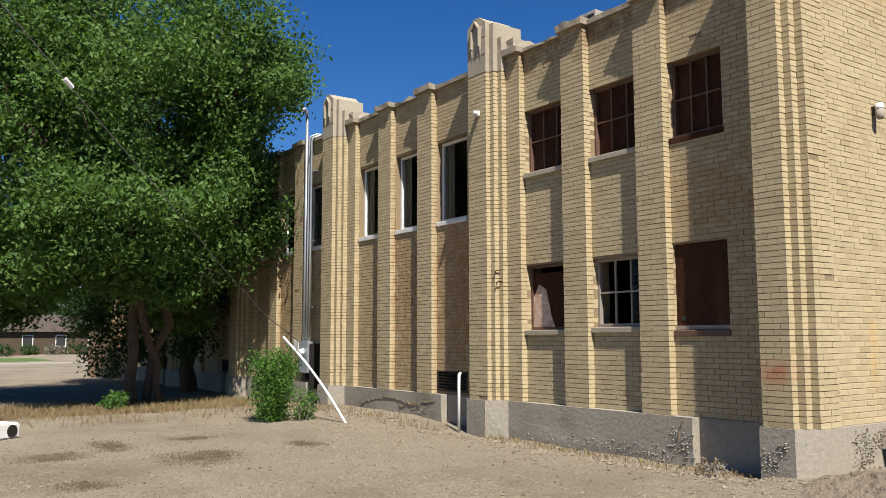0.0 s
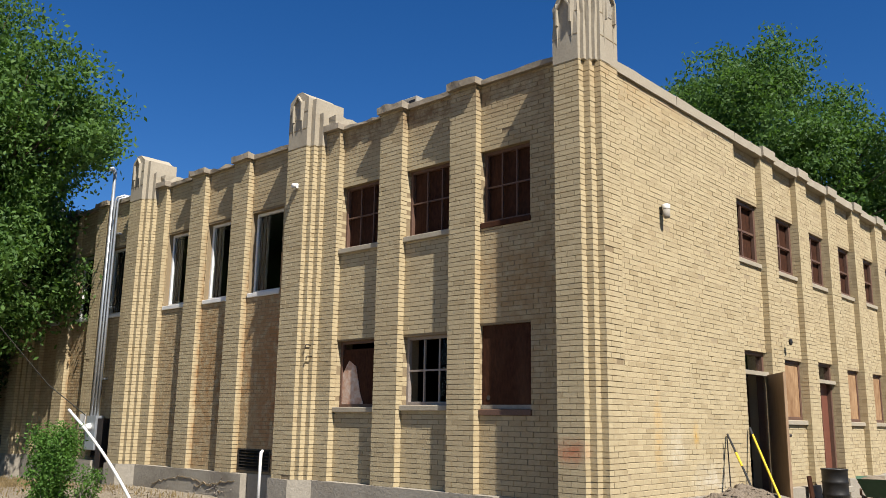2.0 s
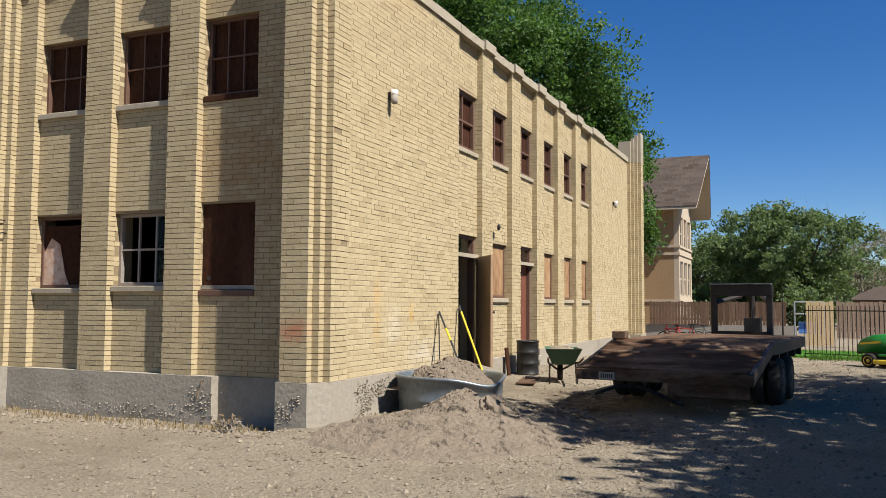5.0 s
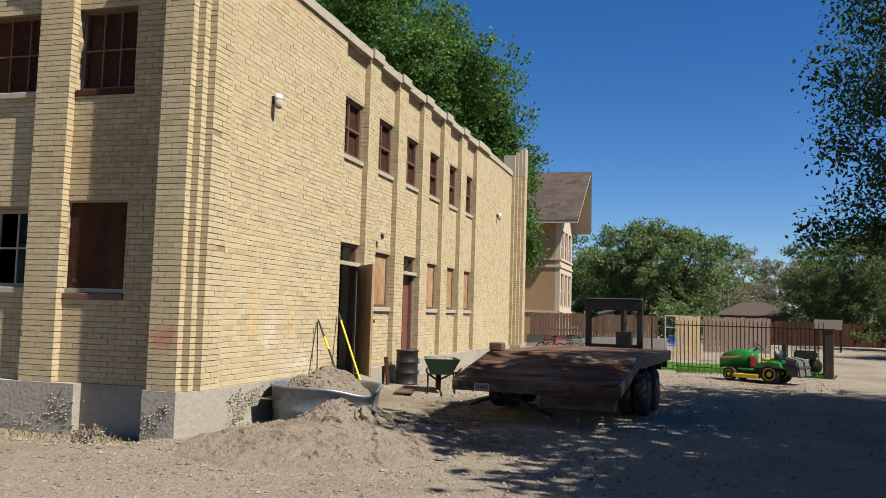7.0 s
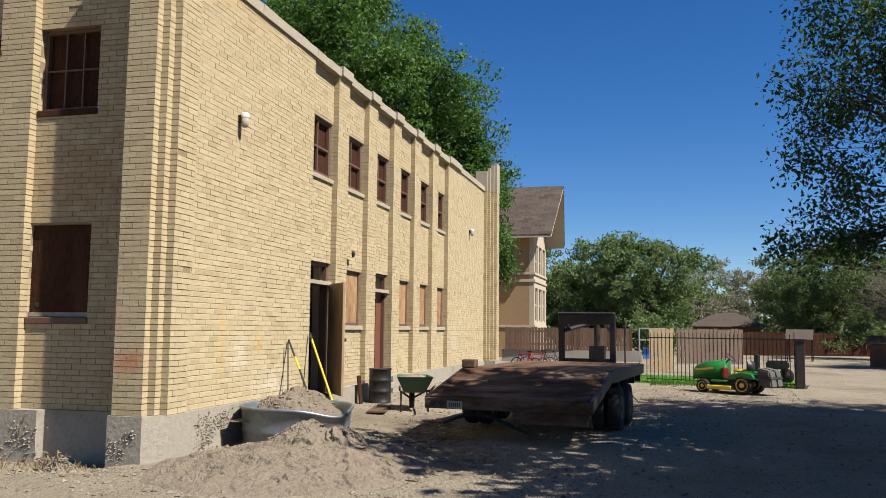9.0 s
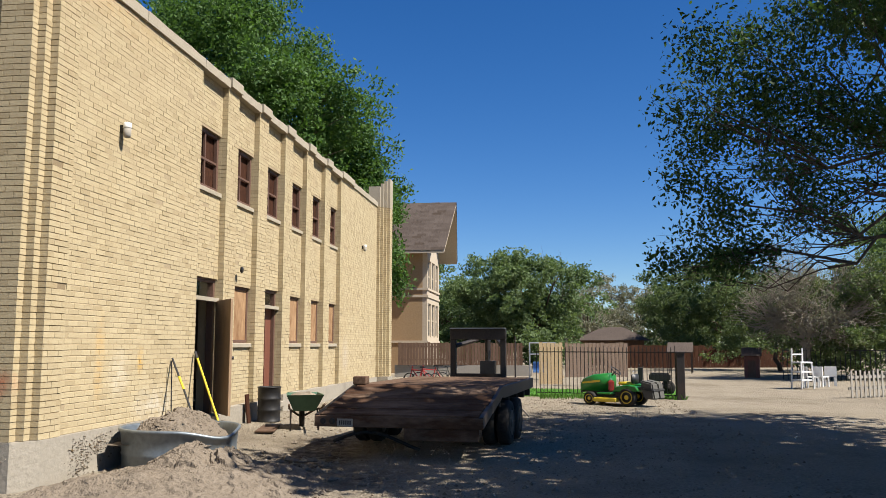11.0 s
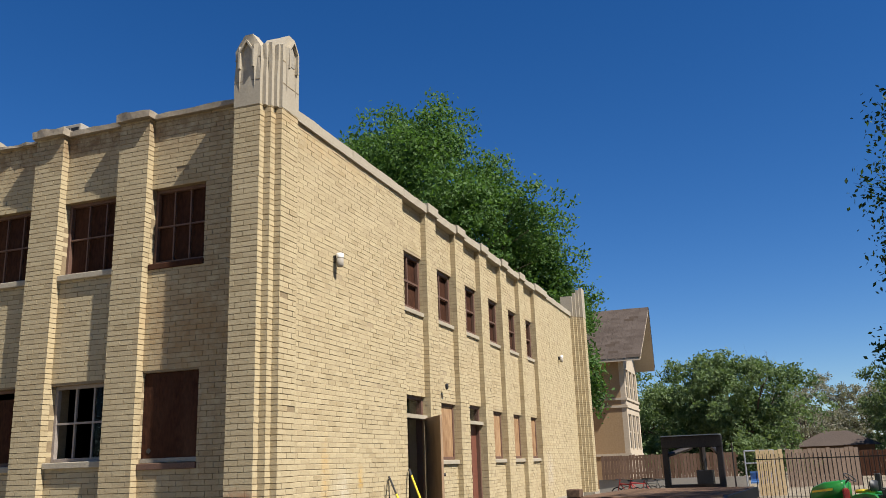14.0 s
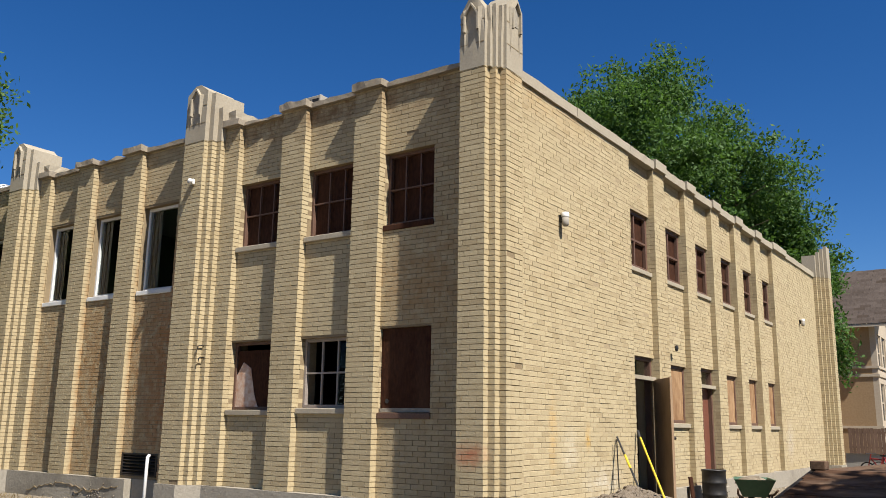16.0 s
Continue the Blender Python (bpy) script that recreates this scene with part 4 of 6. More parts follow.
# ---------- trees ----------
def cluster_points(rs, lobes, count, spray, hollow=0.55):
    """Points scattered in many small sprays over the outer shells of lobes (x, y, z, rx, ry, rz, share)."""
    share = np.array([l[6] for l in lobes], float)
    share /= share.sum()
    pts = []
    per = 26
    for l, s in zip(lobes, share):
        n = max(1, int(count * s / per))
        d = rs.normal(size=(n, 3))
        d /= np.linalg.norm(d, axis=1)[:, None]
        rad = hollow + (1 - hollow) * rs.random(n) ** 0.7
        rad *= 0.86 + 0.28 * rs.random(n)
        c = d * rad[:, None] * np.array(l[3:6]) + np.array(l[0:3])
        off = rs.normal(size=(n, per, 3)) * np.array(spray)
        pts.append((c[:, None, :] + off).reshape(-1, 3))
    return np.concatenate(pts)


def clumps(rs, lobes, n, size=0.34):
    """Splits each lobe into smaller clumps set about its shell, so that the crown shows gaps and an uneven edge."""
    out = []
    for l in lobes:
        k = max(3, int(n * l[6]))
        for _ in range(k):
            d = rs.normal(size=3)
            d /= np.linalg.norm(d)
            q = 0.45 + 0.5 * rs.random()
            f = size * (0.6 + 0.8 * rs.random())
            out.append((l[0] + d[0] * l[3] * q, l[1] + d[1] * l[4] * q, l[2] + d[2] * l[5] * q, l[3] * f, l[4] * f, l[5] * f * 0.8, l[6] / k * (f / size) ** 2))
    return out


def leaf_mesh(name, rs, pts, size, mat, droop=0.3):
    n = len(pts)
    a = rs.normal(size=(n, 3))
    a[:, 2] -= droop
    a /= np.linalg.norm(a, axis=1)[:, None]
    b = np.cross(a, rs.normal(size=(n, 3)))
    b /= np.linalg.norm(b, axis=1)[:, None]
    s = size * (0.6 + 0.8 * rs.random(n))[:, None]
    v = np.stack([pts - a * s, pts + b * s * 0.5, pts + a * s, pts - b * s * 0.5], axis=1).reshape(-1, 3)
    me = bpy.data.meshes.new(name)
    me.vertices.add(4 * n)
    me.vertices.foreach_set("co", v.ravel())
    me.loops.add(4 * n)
    me.loops.foreach_set("vertex_index", np.arange(4 * n))
    me.polygons.add(n)
    me.polygons.foreach_set("loop_start", np.arange(n) * 4)
    me.polygons.foreach_set("loop_total", np.full(n, 4))
    me.update(calc_edges=True)
    me.materials.append(mat)
    return me


def limb(bm, rs, a, b, r0, r1, wob=0.25, n=6, sides=7):
    a, b = Vector(a), Vector(b)
    pts, rr = [], []
    for i in range(n + 1):
        t = i / n
        w = wob * math.sin(math.pi * t)
        pts.append(a.lerp(b, t) + Vector(rs.normal(size=3)) * w * 0.35)
        rr.append(r0 + (r1 - r0) * t)
    tube(bm, pts, rr, sides)
    return pts


def tree(name, at, lobes, count, leaf, mat, label, trunk_r=0.25, seed=1, spray=(0.3, 0.3, 0.22), category="tree", stems=1, twigs=3, bark=None, group="", hollow=0.55, lean=0.3, split=9, limb_r=None):
    rs = np.random.RandomState(seed)
    t = thing(name, (0, 0, 0), label, category, group)
    lr = limb_r or trunk_r
    x, y, z = at
    bm = bmesh.new()
    for k in range(stems):
        bx, by = x + (0.35 * k if stems > 1 else 0), y + (0.25 * (k % 2))
        main = lobes[k % len(lobes)]
        fork = Vector((bx + (main[0] - x) * lean, by + (main[1] - y) * lean, z + (main[2] - z) * 0.5))
        limb(bm, rs, (bx, by, z - 0.1), fork, trunk_r / (1 + 0.3 * k), trunk_r * 0.7, 0.3, 6, 9)
        for l in lobes:
            p = limb(bm, rs, fork, (l[0], l[1], l[2]), lr * 0.55, lr * 0.15, 0.5)
            for _ in range(twigs):
                d = rs.normal(size=3)
                d /= np.linalg.norm(d)
                e = np.array(l[0:3]) + d * np.array(l[3:6]) * 0.78
                q = limb(bm, rs, p[rs.randint(3, 6)], e, lr * 0.16, lr * 0.03, 0.5, 5, 5)
                for _ in range(2):
                    d2 = rs.normal(size=3) * np.array(l[3:6]) * 0.15
                    limb(bm, rs, q[rs.randint(2, 5)], Vector(e + d2), lr * 0.06, lr * 0.015, 0.3, 4, 4)
    part("trunk", bm, bark or M_BARK, t, "", True)
    pts = cluster_points(rs, clumps(rs, lobes, split) if split else lobes, count, spray, hollow)
    pts = pts[pts[:, 2] > 0.25]
    crown = new("crown", leaf_mesh("crown", rs, pts, leaf, mat))
    crown.parent = t
    return t


tree("elm_tree", (-3.7, 16.2, 0.0), [(-4.2, 16.2, 7.6, 3.6, 3.6, 3.2, 3), (-1.6, 15.0, 8.3, 1.75, 2.4, 2.5, 1.4), (-6.6, 15.5, 6.6, 2.8, 3.0, 3.2, 2),
     (-4.3, 14.8, 4.4, 2.8, 2.4, 1.7, 1.6), (-1.8, 16.2, 5.2, 1.6, 2.2, 2.6, 1.4), (-3.0, 17.6, 10.4, 3.6, 3.4, 2.8, 2), (-7.2, 17.5, 9.6, 3, 3, 3, 1.5), (-3.0, 14.4, 3.0, 1.2, 0.9, 0.5, 0.35), (-8.6, 18.0, 4.4, 3.0, 3.0, 2.2, 1.6), (-6.2, 19.5, 4.0, 2.6, 2.6, 2.0, 1.0), (-10.2, 18.2, 3.4, 2.8, 2.4, 1.6, 1.8), (-7.2, 18.6, 2.9, 2.2, 2.0, 1.0, 0.8), (-5.4, 15.6, 3.4, 2.2, 1.8, 0.8, 0.7), (-2.4, 17.0, 3.0, 1.3, 1.5, 1.2, 0.6)],
     260000, 0.066, M_LEAF, "large green elm with several leaning trunks beside the wall", 0.15, 3, spray=(0.22, 0.22, 0.16), stems=3, hollow=0.2, split=18, twigs=5)
tree("elm_tree", (-1.0, 20.5, 0.0), [(-1.3, 20.0, 4.2, 1.4, 2.6, 2.6, 2), (-1.6, 22.5, 5.4, 1.8, 3.2, 3.6, 2), (-1.5, 18.6, 5.2, 0.9, 1.6, 1.4, 0.8), (-1.8, 26, 4.5, 1.6, 3.0, 3.6, 1.4), (-3.4, 20.0, 5.0, 2.0, 2.4, 3.0, 1.6)],
     70000, 0.07, M_LEAF3, "dense dark green tree against the brick wall", 0.18, 5, stems=2)
tree("cottonwood_tree", (26.0, 7.5, 0.0), [(24.3, 8.0, 13.4, 4.2, 4.2, 4.4, 3), (26.6, 5.6, 11.8, 3.6, 3.6, 4.0, 2.5), (29.5, 4.0, 9.4, 3.0, 3.0, 3.2, 1.6), (22.4, 9.6, 11.0, 3.0, 3.0, 3.4, 1.5),
     (30.0, 2.5, 6.6, 2.0, 2.0, 3.4, 1.2), (25.2, 7.0, 8.5, 4, 4, 3, 1.5)], 170000, 0.09, M_LEAF2, "tall dark green cottonwood behind the building", 0.5, 7, spray=(0.22, 0.22, 0.17), hollow=0.3, split=20)
tree("shade_tree", (3.6, -15.4, 0.0), [(4.6, -10.4, 6.2, 3.0, 2.2, 1.6, 1.25), (9.0, -13.0, 7.6, 3.8, 3.6, 2.8, 0.9), (3.95, -8.9, 3.8, 1.5, 1.1, 1.0, 0.36), (4.2, -8.4, 3.0, 1.4, 1.0, 0.7, 0.24), (3.9, -8.5, 5.3, 1.4, 1.0, 1.6, 0.5), (5.2, -10.7, 4.4, 2.4, 1.5, 1.2, 0.75), (5.0, -12.6, 8.6, 4.4, 3.0, 2.2, 1.0)],
     39000, 0.041, M_LEAF3, "overhanging shade tree with drooping leafy branches", 0.4, 11, spray=(0.17, 0.17, 0.15), hollow=0.1, twigs=18, split=26, limb_r=0.09)
# out-of-view canopy, added to thicken the shade on the yard and trailer
tree("shade_tree", (-3.0, -15.8, 0.0), [(3.4, -14.6, 8.6, 4.8, 4.2, 2.2, 3), (-2.0, -14.8, 8.4, 4.6, 4.2, 2.2, 2.6), (-6.8, -14.6, 9.0, 4.2, 4.0, 2.2, 2), (6.8, -15.6, 8.8, 3.6, 4.0, 2.4, 2.2), (-2.0, -18.0, 9, 6, 3, 3, 1.5), (1.0, -9.9, 8.8, 2.6, 1.7, 0.9, 0.65), (-2.0, -12.2, 8.2, 3.4, 1.7, 1.2, 1.0)],
     32000, 0.19, M_LEAF3, "unseen dense tree added to shade the yard", 0.5, 12, spray=(0.4, 0.4, 0.25), hollow=0.05, twigs=3, split=0)



# ---------- far planting and buildings ----------
def far_tree(at, r, h, mat, seed, label, count=9000, leaf=0.3, low=0.12):
    x, y = at
    rs = np.random.RandomState(seed)
    lobes = []
    for i in range(7):
        a = rs.random() * 6.28
        rr = r * 0.55 * rs.random() ** 0.5
        lobes.append((x + rr * math.cos(a), y + rr * math.sin(a), h * (0.3 + 0.48 * rs.random()), r * (0.45 + 0.2 * rs.random()), r * (0.45 + 0.2 * rs.random()), h * (0.2 + 0.08 * rs.random()), 1))
    lobes.append((x, y, h * 0.45, r * 0.9, r * 0.9, h * 0.42, 2.5))
    lobes.append((x, y, h * 0.2, r * 0.95, r * 0.95, h * 0.2, 2.0))
    return tree("far_tree", (x, y, 0.0), lobes, count, leaf, mat, label, 0.02 * h, seed, spray=(leaf * 1.7, leaf * 1.7, leaf * 1.2), twigs=1, split=6, hollow=0.3, group="trees beyond the yard")


def polar(px, dist):
    """A place at a bearing in degrees (clockwise from +y) and a distance from the yard's corner where one stands."""
    return (-9.5 + dist * math.sin(radians(px)), -5.9 + dist * math.cos(radians(px)))


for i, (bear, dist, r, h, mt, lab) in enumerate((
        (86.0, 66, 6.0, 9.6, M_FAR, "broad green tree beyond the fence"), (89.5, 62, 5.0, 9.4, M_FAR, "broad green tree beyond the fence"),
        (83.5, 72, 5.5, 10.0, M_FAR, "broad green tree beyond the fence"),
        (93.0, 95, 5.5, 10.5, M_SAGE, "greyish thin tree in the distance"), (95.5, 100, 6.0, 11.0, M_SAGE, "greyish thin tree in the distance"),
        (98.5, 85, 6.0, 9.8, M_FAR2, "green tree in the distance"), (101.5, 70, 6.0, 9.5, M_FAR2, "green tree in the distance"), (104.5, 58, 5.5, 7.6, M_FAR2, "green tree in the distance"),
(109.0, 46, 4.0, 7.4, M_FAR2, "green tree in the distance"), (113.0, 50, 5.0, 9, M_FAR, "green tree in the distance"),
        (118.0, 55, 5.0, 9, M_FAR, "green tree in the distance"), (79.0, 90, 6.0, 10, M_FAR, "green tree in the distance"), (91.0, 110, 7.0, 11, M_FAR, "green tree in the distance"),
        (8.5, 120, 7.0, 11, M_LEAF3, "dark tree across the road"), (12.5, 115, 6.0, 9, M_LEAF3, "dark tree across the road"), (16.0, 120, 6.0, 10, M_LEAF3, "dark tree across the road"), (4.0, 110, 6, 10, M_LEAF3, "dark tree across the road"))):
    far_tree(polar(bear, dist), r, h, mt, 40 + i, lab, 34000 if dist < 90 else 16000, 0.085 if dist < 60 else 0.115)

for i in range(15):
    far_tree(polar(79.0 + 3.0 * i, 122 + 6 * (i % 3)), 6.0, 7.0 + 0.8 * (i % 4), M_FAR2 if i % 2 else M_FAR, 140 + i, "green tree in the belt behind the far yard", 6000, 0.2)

dx, dy = polar(106.0, 44)
tree("dry_tree", (dx, dy, 0.0), [(dx, dy, 3.6, 2.4, 2.4, 2.4, 2), (dx - 1.4, dy - 1.2, 3.0, 2.2, 2.2, 1.9, 1), (dx + 1.2, dy + 1.4, 3.2, 2.2, 2.2, 2.0, 1), (dx - 0.4, dy - 2.4, 4.3, 1.9, 1.9, 1.9, 1), (dx + 0.3, dy + 0.6, 4.9, 1.7, 1.7, 1.5, 1)],
     16000, 0.034, M_SAGE, "dry grey twiggy tree, almost bare", 0.2, 91, bark=M_TWIG, twigs=34, stems=2, hollow=0.15)

# ---------- trailer ----------
def wheel(parent, m, r, w, mat_rim, rim_r, name="wheel"):
    """Tyre and rim turned about the local y axis."""
    t = m @ pose(0, 0, 0, 90, 0, 0)
    bm = bmesh.new()
    lathe(bm, [(rim_r, -w * 0.5), (r * 0.93, -w * 0.5), (r, -w * 0.3), (r, w * 0.3), (r * 0.93, w * 0.5), (rim_r, w * 0.5), (rim_r * 0.97, 0.0), (rim_r, -w * 0.5)], 28, t)
    ty = part(name, bm, M_RUBBER, parent, "", True)
    bm = bmesh.new()
    lathe(bm, [(0.0, -w * 0.56), (rim_r * 0.3, -w * 0.56), (rim_r * 0.4, -w * 0.5), (rim_r * 0.8, -w * 0.48), (rim_r * 1.04, -w * 0.53), (rim_r * 0.99, w * 0.0), (rim_r * 1.04, w * 0.53), (rim_r * 0.8, w * 0.48), (rim_r * 0.4, w * 0.5), (rim_r * 0.3, w * 0.56), (0.0, w * 0.56)], 20, t)
    part("rim", bm, mat_rim, ty, "", True)


TR = thing("flatbed_trailer", (2.75, -3.73, 0.02), "old gooseneck flatbed trailer with weathered plank deck and sloping tail", "trailer", rz=-6.5)
HW = 1.20
for i in range(6):                      # sloping tail planks, laid across
    x0 = 0.03 + i * 0.287
    m = pose(0, 0, 0.585, 0, -12.0, 0)
    bm = bmesh.new()
    box(bm, x0, x0 + 0.268, -HW + rng.uniform(-0.03, 0.02), HW + rng.uniform(-0.02, 0.03), 0.0, 0.04, m @ Matrix.Translation((0, 0, rng.uniform(-0.008, 0.01))) @ pose(0, 0, 0, 0, 0, rng.uniform(-0.25, 0.25)))
    soften(bm, 0.006)
    part("tail_plank", bm, M_TAIL, TR)
for i in range(11):                     # deck planks, laid lengthwise
    y0 = -HW + i * 0.2182
    bm = bmesh.new()
    box(bm, 1.74, 5.3 + rng.uniform(-0.03, 0.03), y0, y0 + 0.210, 0.93 + rng.uniform(-0.004, 0.006), 0.975)
    soften(bm, 0.006)
    part("deck_plank", bm, M_WOOD, TR)
for y in (-HW - 0.06, HW):
    bm = bmesh.new()
    box(bm, 1.70, 5.3, y, y + 0.06, 0.78, 0.965)
    part("side_rail", bm, M_STEEL, TR)
    bm = bmesh.new()
    box(bm, 0.0, 1.76, y, y + 0.06, -0.13, 0.03, pose(0, 0, 0.585, 0, -12.0, 0))
    part("side_rail", bm, M_STEEL, TR)
bm = bmesh.new()
box(bm, -0.03, 0.02, -HW - 0.06, HW + 0.06, 0.44, 0.60)
soften(bm, 0.01)
bumper = part("rear_bumper", bm, M_TAIL, TR)
bm = bmesh.new()
box(bm, -0.02, 0.02, -HW, -0.1, 0.27, 0.438)
soften(bm, 0.008)
part("hanging_board", bm, M_TAIL, TR, "dark board hung below the tail")
for y in (0.98, 1.12):
    bm = bmesh.new()
    lathe(bm, [(0.045, -0.034), (0.045, -0.042), (0.0, -0.046)], 14, pose(0.0, y, 0.52, 0, 90, 0) @ Matrix.Translation((0, 0, 0.0)))
    part("lamp_socket", bm, M_STEEL, TR, "dark round lamp socket")
bm = bmesh.new()
box(bm, -0.042, -0.032, 0.66, 0.90, 0.45, 0.56)
plate = part("plate", bm, M_CONC, bumper, "pale licence plate")
bm = bmesh.new()
for k in range(6):
    box(bm, -0.046, -0.0425, 0.69 + k * 0.032, 0.707 + k * 0.032, 0.475, 0.535)
part("plate_bar", bm, M_IRON, bumper)
for y in (-0.45, 0.45):
    bm = bmesh.new()
    box(bm, 0.1, 6.2, y - 0.05, y + 0.05, 0.45, 0.62)
    part("frame_beam", bm, M_STEEL, TR)
for x in (0.9, 1.7, 2.6, 3.5, 4.4, 5.2):
    bm = bmesh.new()
    box(bm, x, x + 0.07, -HW, HW, 0.63, 0.78 if x > 1 else 0.7)
    part("cross_member", bm, M_STEEL, TR)
for x in (2.15, 3.05):
    bm = bmesh.new()
    rod(bm, (x, -1.15, 0.36), (x, 1.15, 0.36), 0.06, n=10)
    part("axle", bm, M_STEEL, TR)
    for y in (-1.22, -0.98, 0.98, 1.22):
        wheel(TR, Matrix.Translation((x, y, 0.36)), 0.36, 0.2, M_STEEL, 0.2)
# gooseneck arch
for y in (-0.44, 0.68):
    bm = bmesh.new()
    box(bm, 6.55, 6.67, y - 0.06, y + 0.06, 0.62, 1.98)
    soften(bm, 0.008)
    part("neck_post", bm, M_STEEL, TR)
    bm = bmesh.new()
    box(bm, 5.2, 6.6, y - 0.05, y + 0.05, 0.66, 0.8)
    part("neck_beam", bm, M_STEEL, TR)
    bm = bmesh.new()
    rod(bm, (6.6, y * 0.94, 1.6), (7.3, y * 0.4, 1.75), 0.05, n=8)
    part("neck_brace", bm, M_STEEL, TR)
bm = bmesh.new()
box(bm, 6.52, 6.70, -0.50, 0.74, 1.74, 1.98)
soften(bm, 0.01)
part("neck_header", bm, M_STEEL, TR)
bm = bmesh.new()
box(bm, 6.56, 6.64, -0.44, 0.68, 0.90, 1.0)
part("neck_sill", bm, M_STEEL, TR)
bm = bmesh.new()
rod(bm, (7.1, 0.0, 1.95), (7.1, 0.0, 0.75), 0.07, 0.06, 10)
rod(bm, (7.1, 0.0, 0.95), (7.1, 0.0, 0.70), 0.1, 0.1, 10)
part("coupler", bm, M_STEEL, TR)
bm = bmesh.new()
box(bm, 6.3, 6.52, -0.3, 0.02, 1.0, 1.28)
rod(bm, (6.4, -0.14, 1.28), (6.4, -0.14, 1.45), 0.03)
part("winch", bm, M_IRON, TR)
bm = bmesh.new()
vs = box(bm, 6.4, 6.7, -0.48, 0.72, 1.982, 2.0)
part("neck_plate", bm, M_GALV, TR)
bl = thing("wood_block", (4.62, -2.78, 0.995), "short sawn block of dark timber on the trailer deck", "block")
bm = bmesh.new()
box(bm, -0.14, 0.14, -0.11, 0.11, 0.0, 0.13)
soften(bm, 0.012)
part("block", bm, M_WOOD, bl)

# hose lying under the tail
ho = thing("hose", (0, 0, 0), "dark rubber hose slung under the trailer tail", "hose")
bm = bmesh.new()
tube(bm, [(2.95, -2.75 - 0.16 * i, 0.22 + 0.14 * math.sin(i * 0.5) + 0.02) for i in range(9)], 0.025, 8)
part("hose", bm, M_RUBBER, ho, "", True)

# stand beyond the trailer
st = thing("tripod_stand", (10.6, -5.12, ground_z(10.6, -5.12)), "thin rusty pole standing on a small tripod foot", "stand")
bm = bmesh.new()
rod(bm, (0, 0, 0.1), (0.02, 0, 1.85), 0.02, 0.016)
part("pole", bm, M_STEEL, st)
for k in range(3):
    a = k * 2.09 + 0.4
    bm = bmesh.new()
    rod(bm, (0, 0, 0.32), (0.32 * math.cos(a), 0.32 * math.sin(a), 0.0), 0.014)
    part("leg", bm, M_STEEL, st)

# ---------- garden tractor ----------
ta = math.degrees(math.atan2(1.07, 0.61))
GT = thing("garden_tractor", (14.72, -7.70, ground_z(14.72, -7.70)), "green and yellow ride-on garden tractor with grey grass bagger", "tractor", rz=ta)
GT.scale = (0.91, 0.91, 0.91)
for x, r, w, rr in ((0.62, 0.20, 0.16, 0.125), (-0.62, 0.27, 0.24, 0.175)):
    for y in (-0.40, 0.40):
        wheel(GT, Matrix.Translation((x, y, r)), r, w, M_YELLOW, rr)
bm = bmesh.new()
prof = [(1.0, 0.42), (1.02, 0.60), (0.94, 0.74), (0.60, 0.87), (0.12, 0.92), (0.05, 0.86), (0.05, 0.42)]
L = [bm.verts.new((x, -0.25 if z > 0.5 else -0.23, z)) for x, z in prof]
C = [bm.verts.new((x + 0.02, -0.15, z + (0.04 if z > 0.7 else 0))) for x, z in prof]
C2 = [bm.verts.new((x + 0.02, 0.15, z + (0.04 if z > 0.7 else 0))) for x, z in prof]
Rr = [bm.verts.new((x, 0.25 if z > 0.5 else 0.23, z)) for x, z in prof]
for A, B in ((L, C), (C, C2), (C2, Rr)):
    for i in range(len(prof)):
        bm.faces.new((A[i], A[(i + 1) % len(prof)], B[(i + 1) % len(prof)], B[i]))
bm.faces.new(L)
bm.faces.new(Rr[::-1])
hood = part("hood", bm, M_GREEN, GT, "", True)
bm = bmesh.new()
for y in (-0.262, 0.252):
    vs = [bm.verts.new((x, y + d, z)) for d in (0, 0.01) for x, z in ((0.95, 0.63), (0.95, 0.68), (0.35, 0.76), (0.35, 0.69))]
    bm.faces.new(vs[:4])
    bm.faces.new(vs[4:][::-1])
part("stripe", bm, M_YELLOW, hood, "yellow side stripe")
bm = bmesh.new()
box(bm, 1.0, 1.05, -0.2, 0.2, 0.36, 0.58)
soften(bm, 0.015)
part("grille", bm, M_BLACK, GT)
bm = bmesh.new()
box(bm, -0.25, 0.85, -0.18, 0.18, 0.22, 0.42)
part("chassis", bm, M_BLACK, GT)
bm = bmesh.new()
prism(bm, [(-0.1, -0.48), (0.35, -0.48), (0.35, 0.48), (-0.1, 0.48)], 0.33, 0.39)
soften(bm, 0.02)
part("footboard", bm, M_GREEN, GT)
bm = bmesh.new()
for y in (-0.5, 0.26):
    pts = [(-0.98, 0.5), (-0.90, 0.60), (-0.62, 0.64), (-0.30, 0.58), (-0.15, 0.42), (-0.98, 0.45)]
    A = [bm.verts.new((x, y, z)) for x, z in pts]
    B = [bm.verts.new((x, y + 0.24, z)) for x, z in pts]
    bm.faces.new(A)
    bm.faces.new(B[::-1])
    for i in range(6):
        bm.faces.new((A[i], A[(i + 1) % 6], B[(i + 1) % 6], B[i]))
box(bm, -0.95, -0.2, -0.27, 0.27, 0.42, 0.58)
soften(bm, 0.02)
part("fender", bm, M_GREEN, GT)
bm = bmesh.new()
box(bm, -0.62, -0.22, -0.22, 0.22, 0.62, 0.71)
soften(bm, 0.03, 2)
part("seat_cushion", bm, M_YELLOW, GT, "yellow seat cushion", True)
bm = bmesh.new()
box(bm, -0.72, -0.64, -0.22, 0.22, 0.66, 0.95, None)
soften(bm, 0.03, 2)
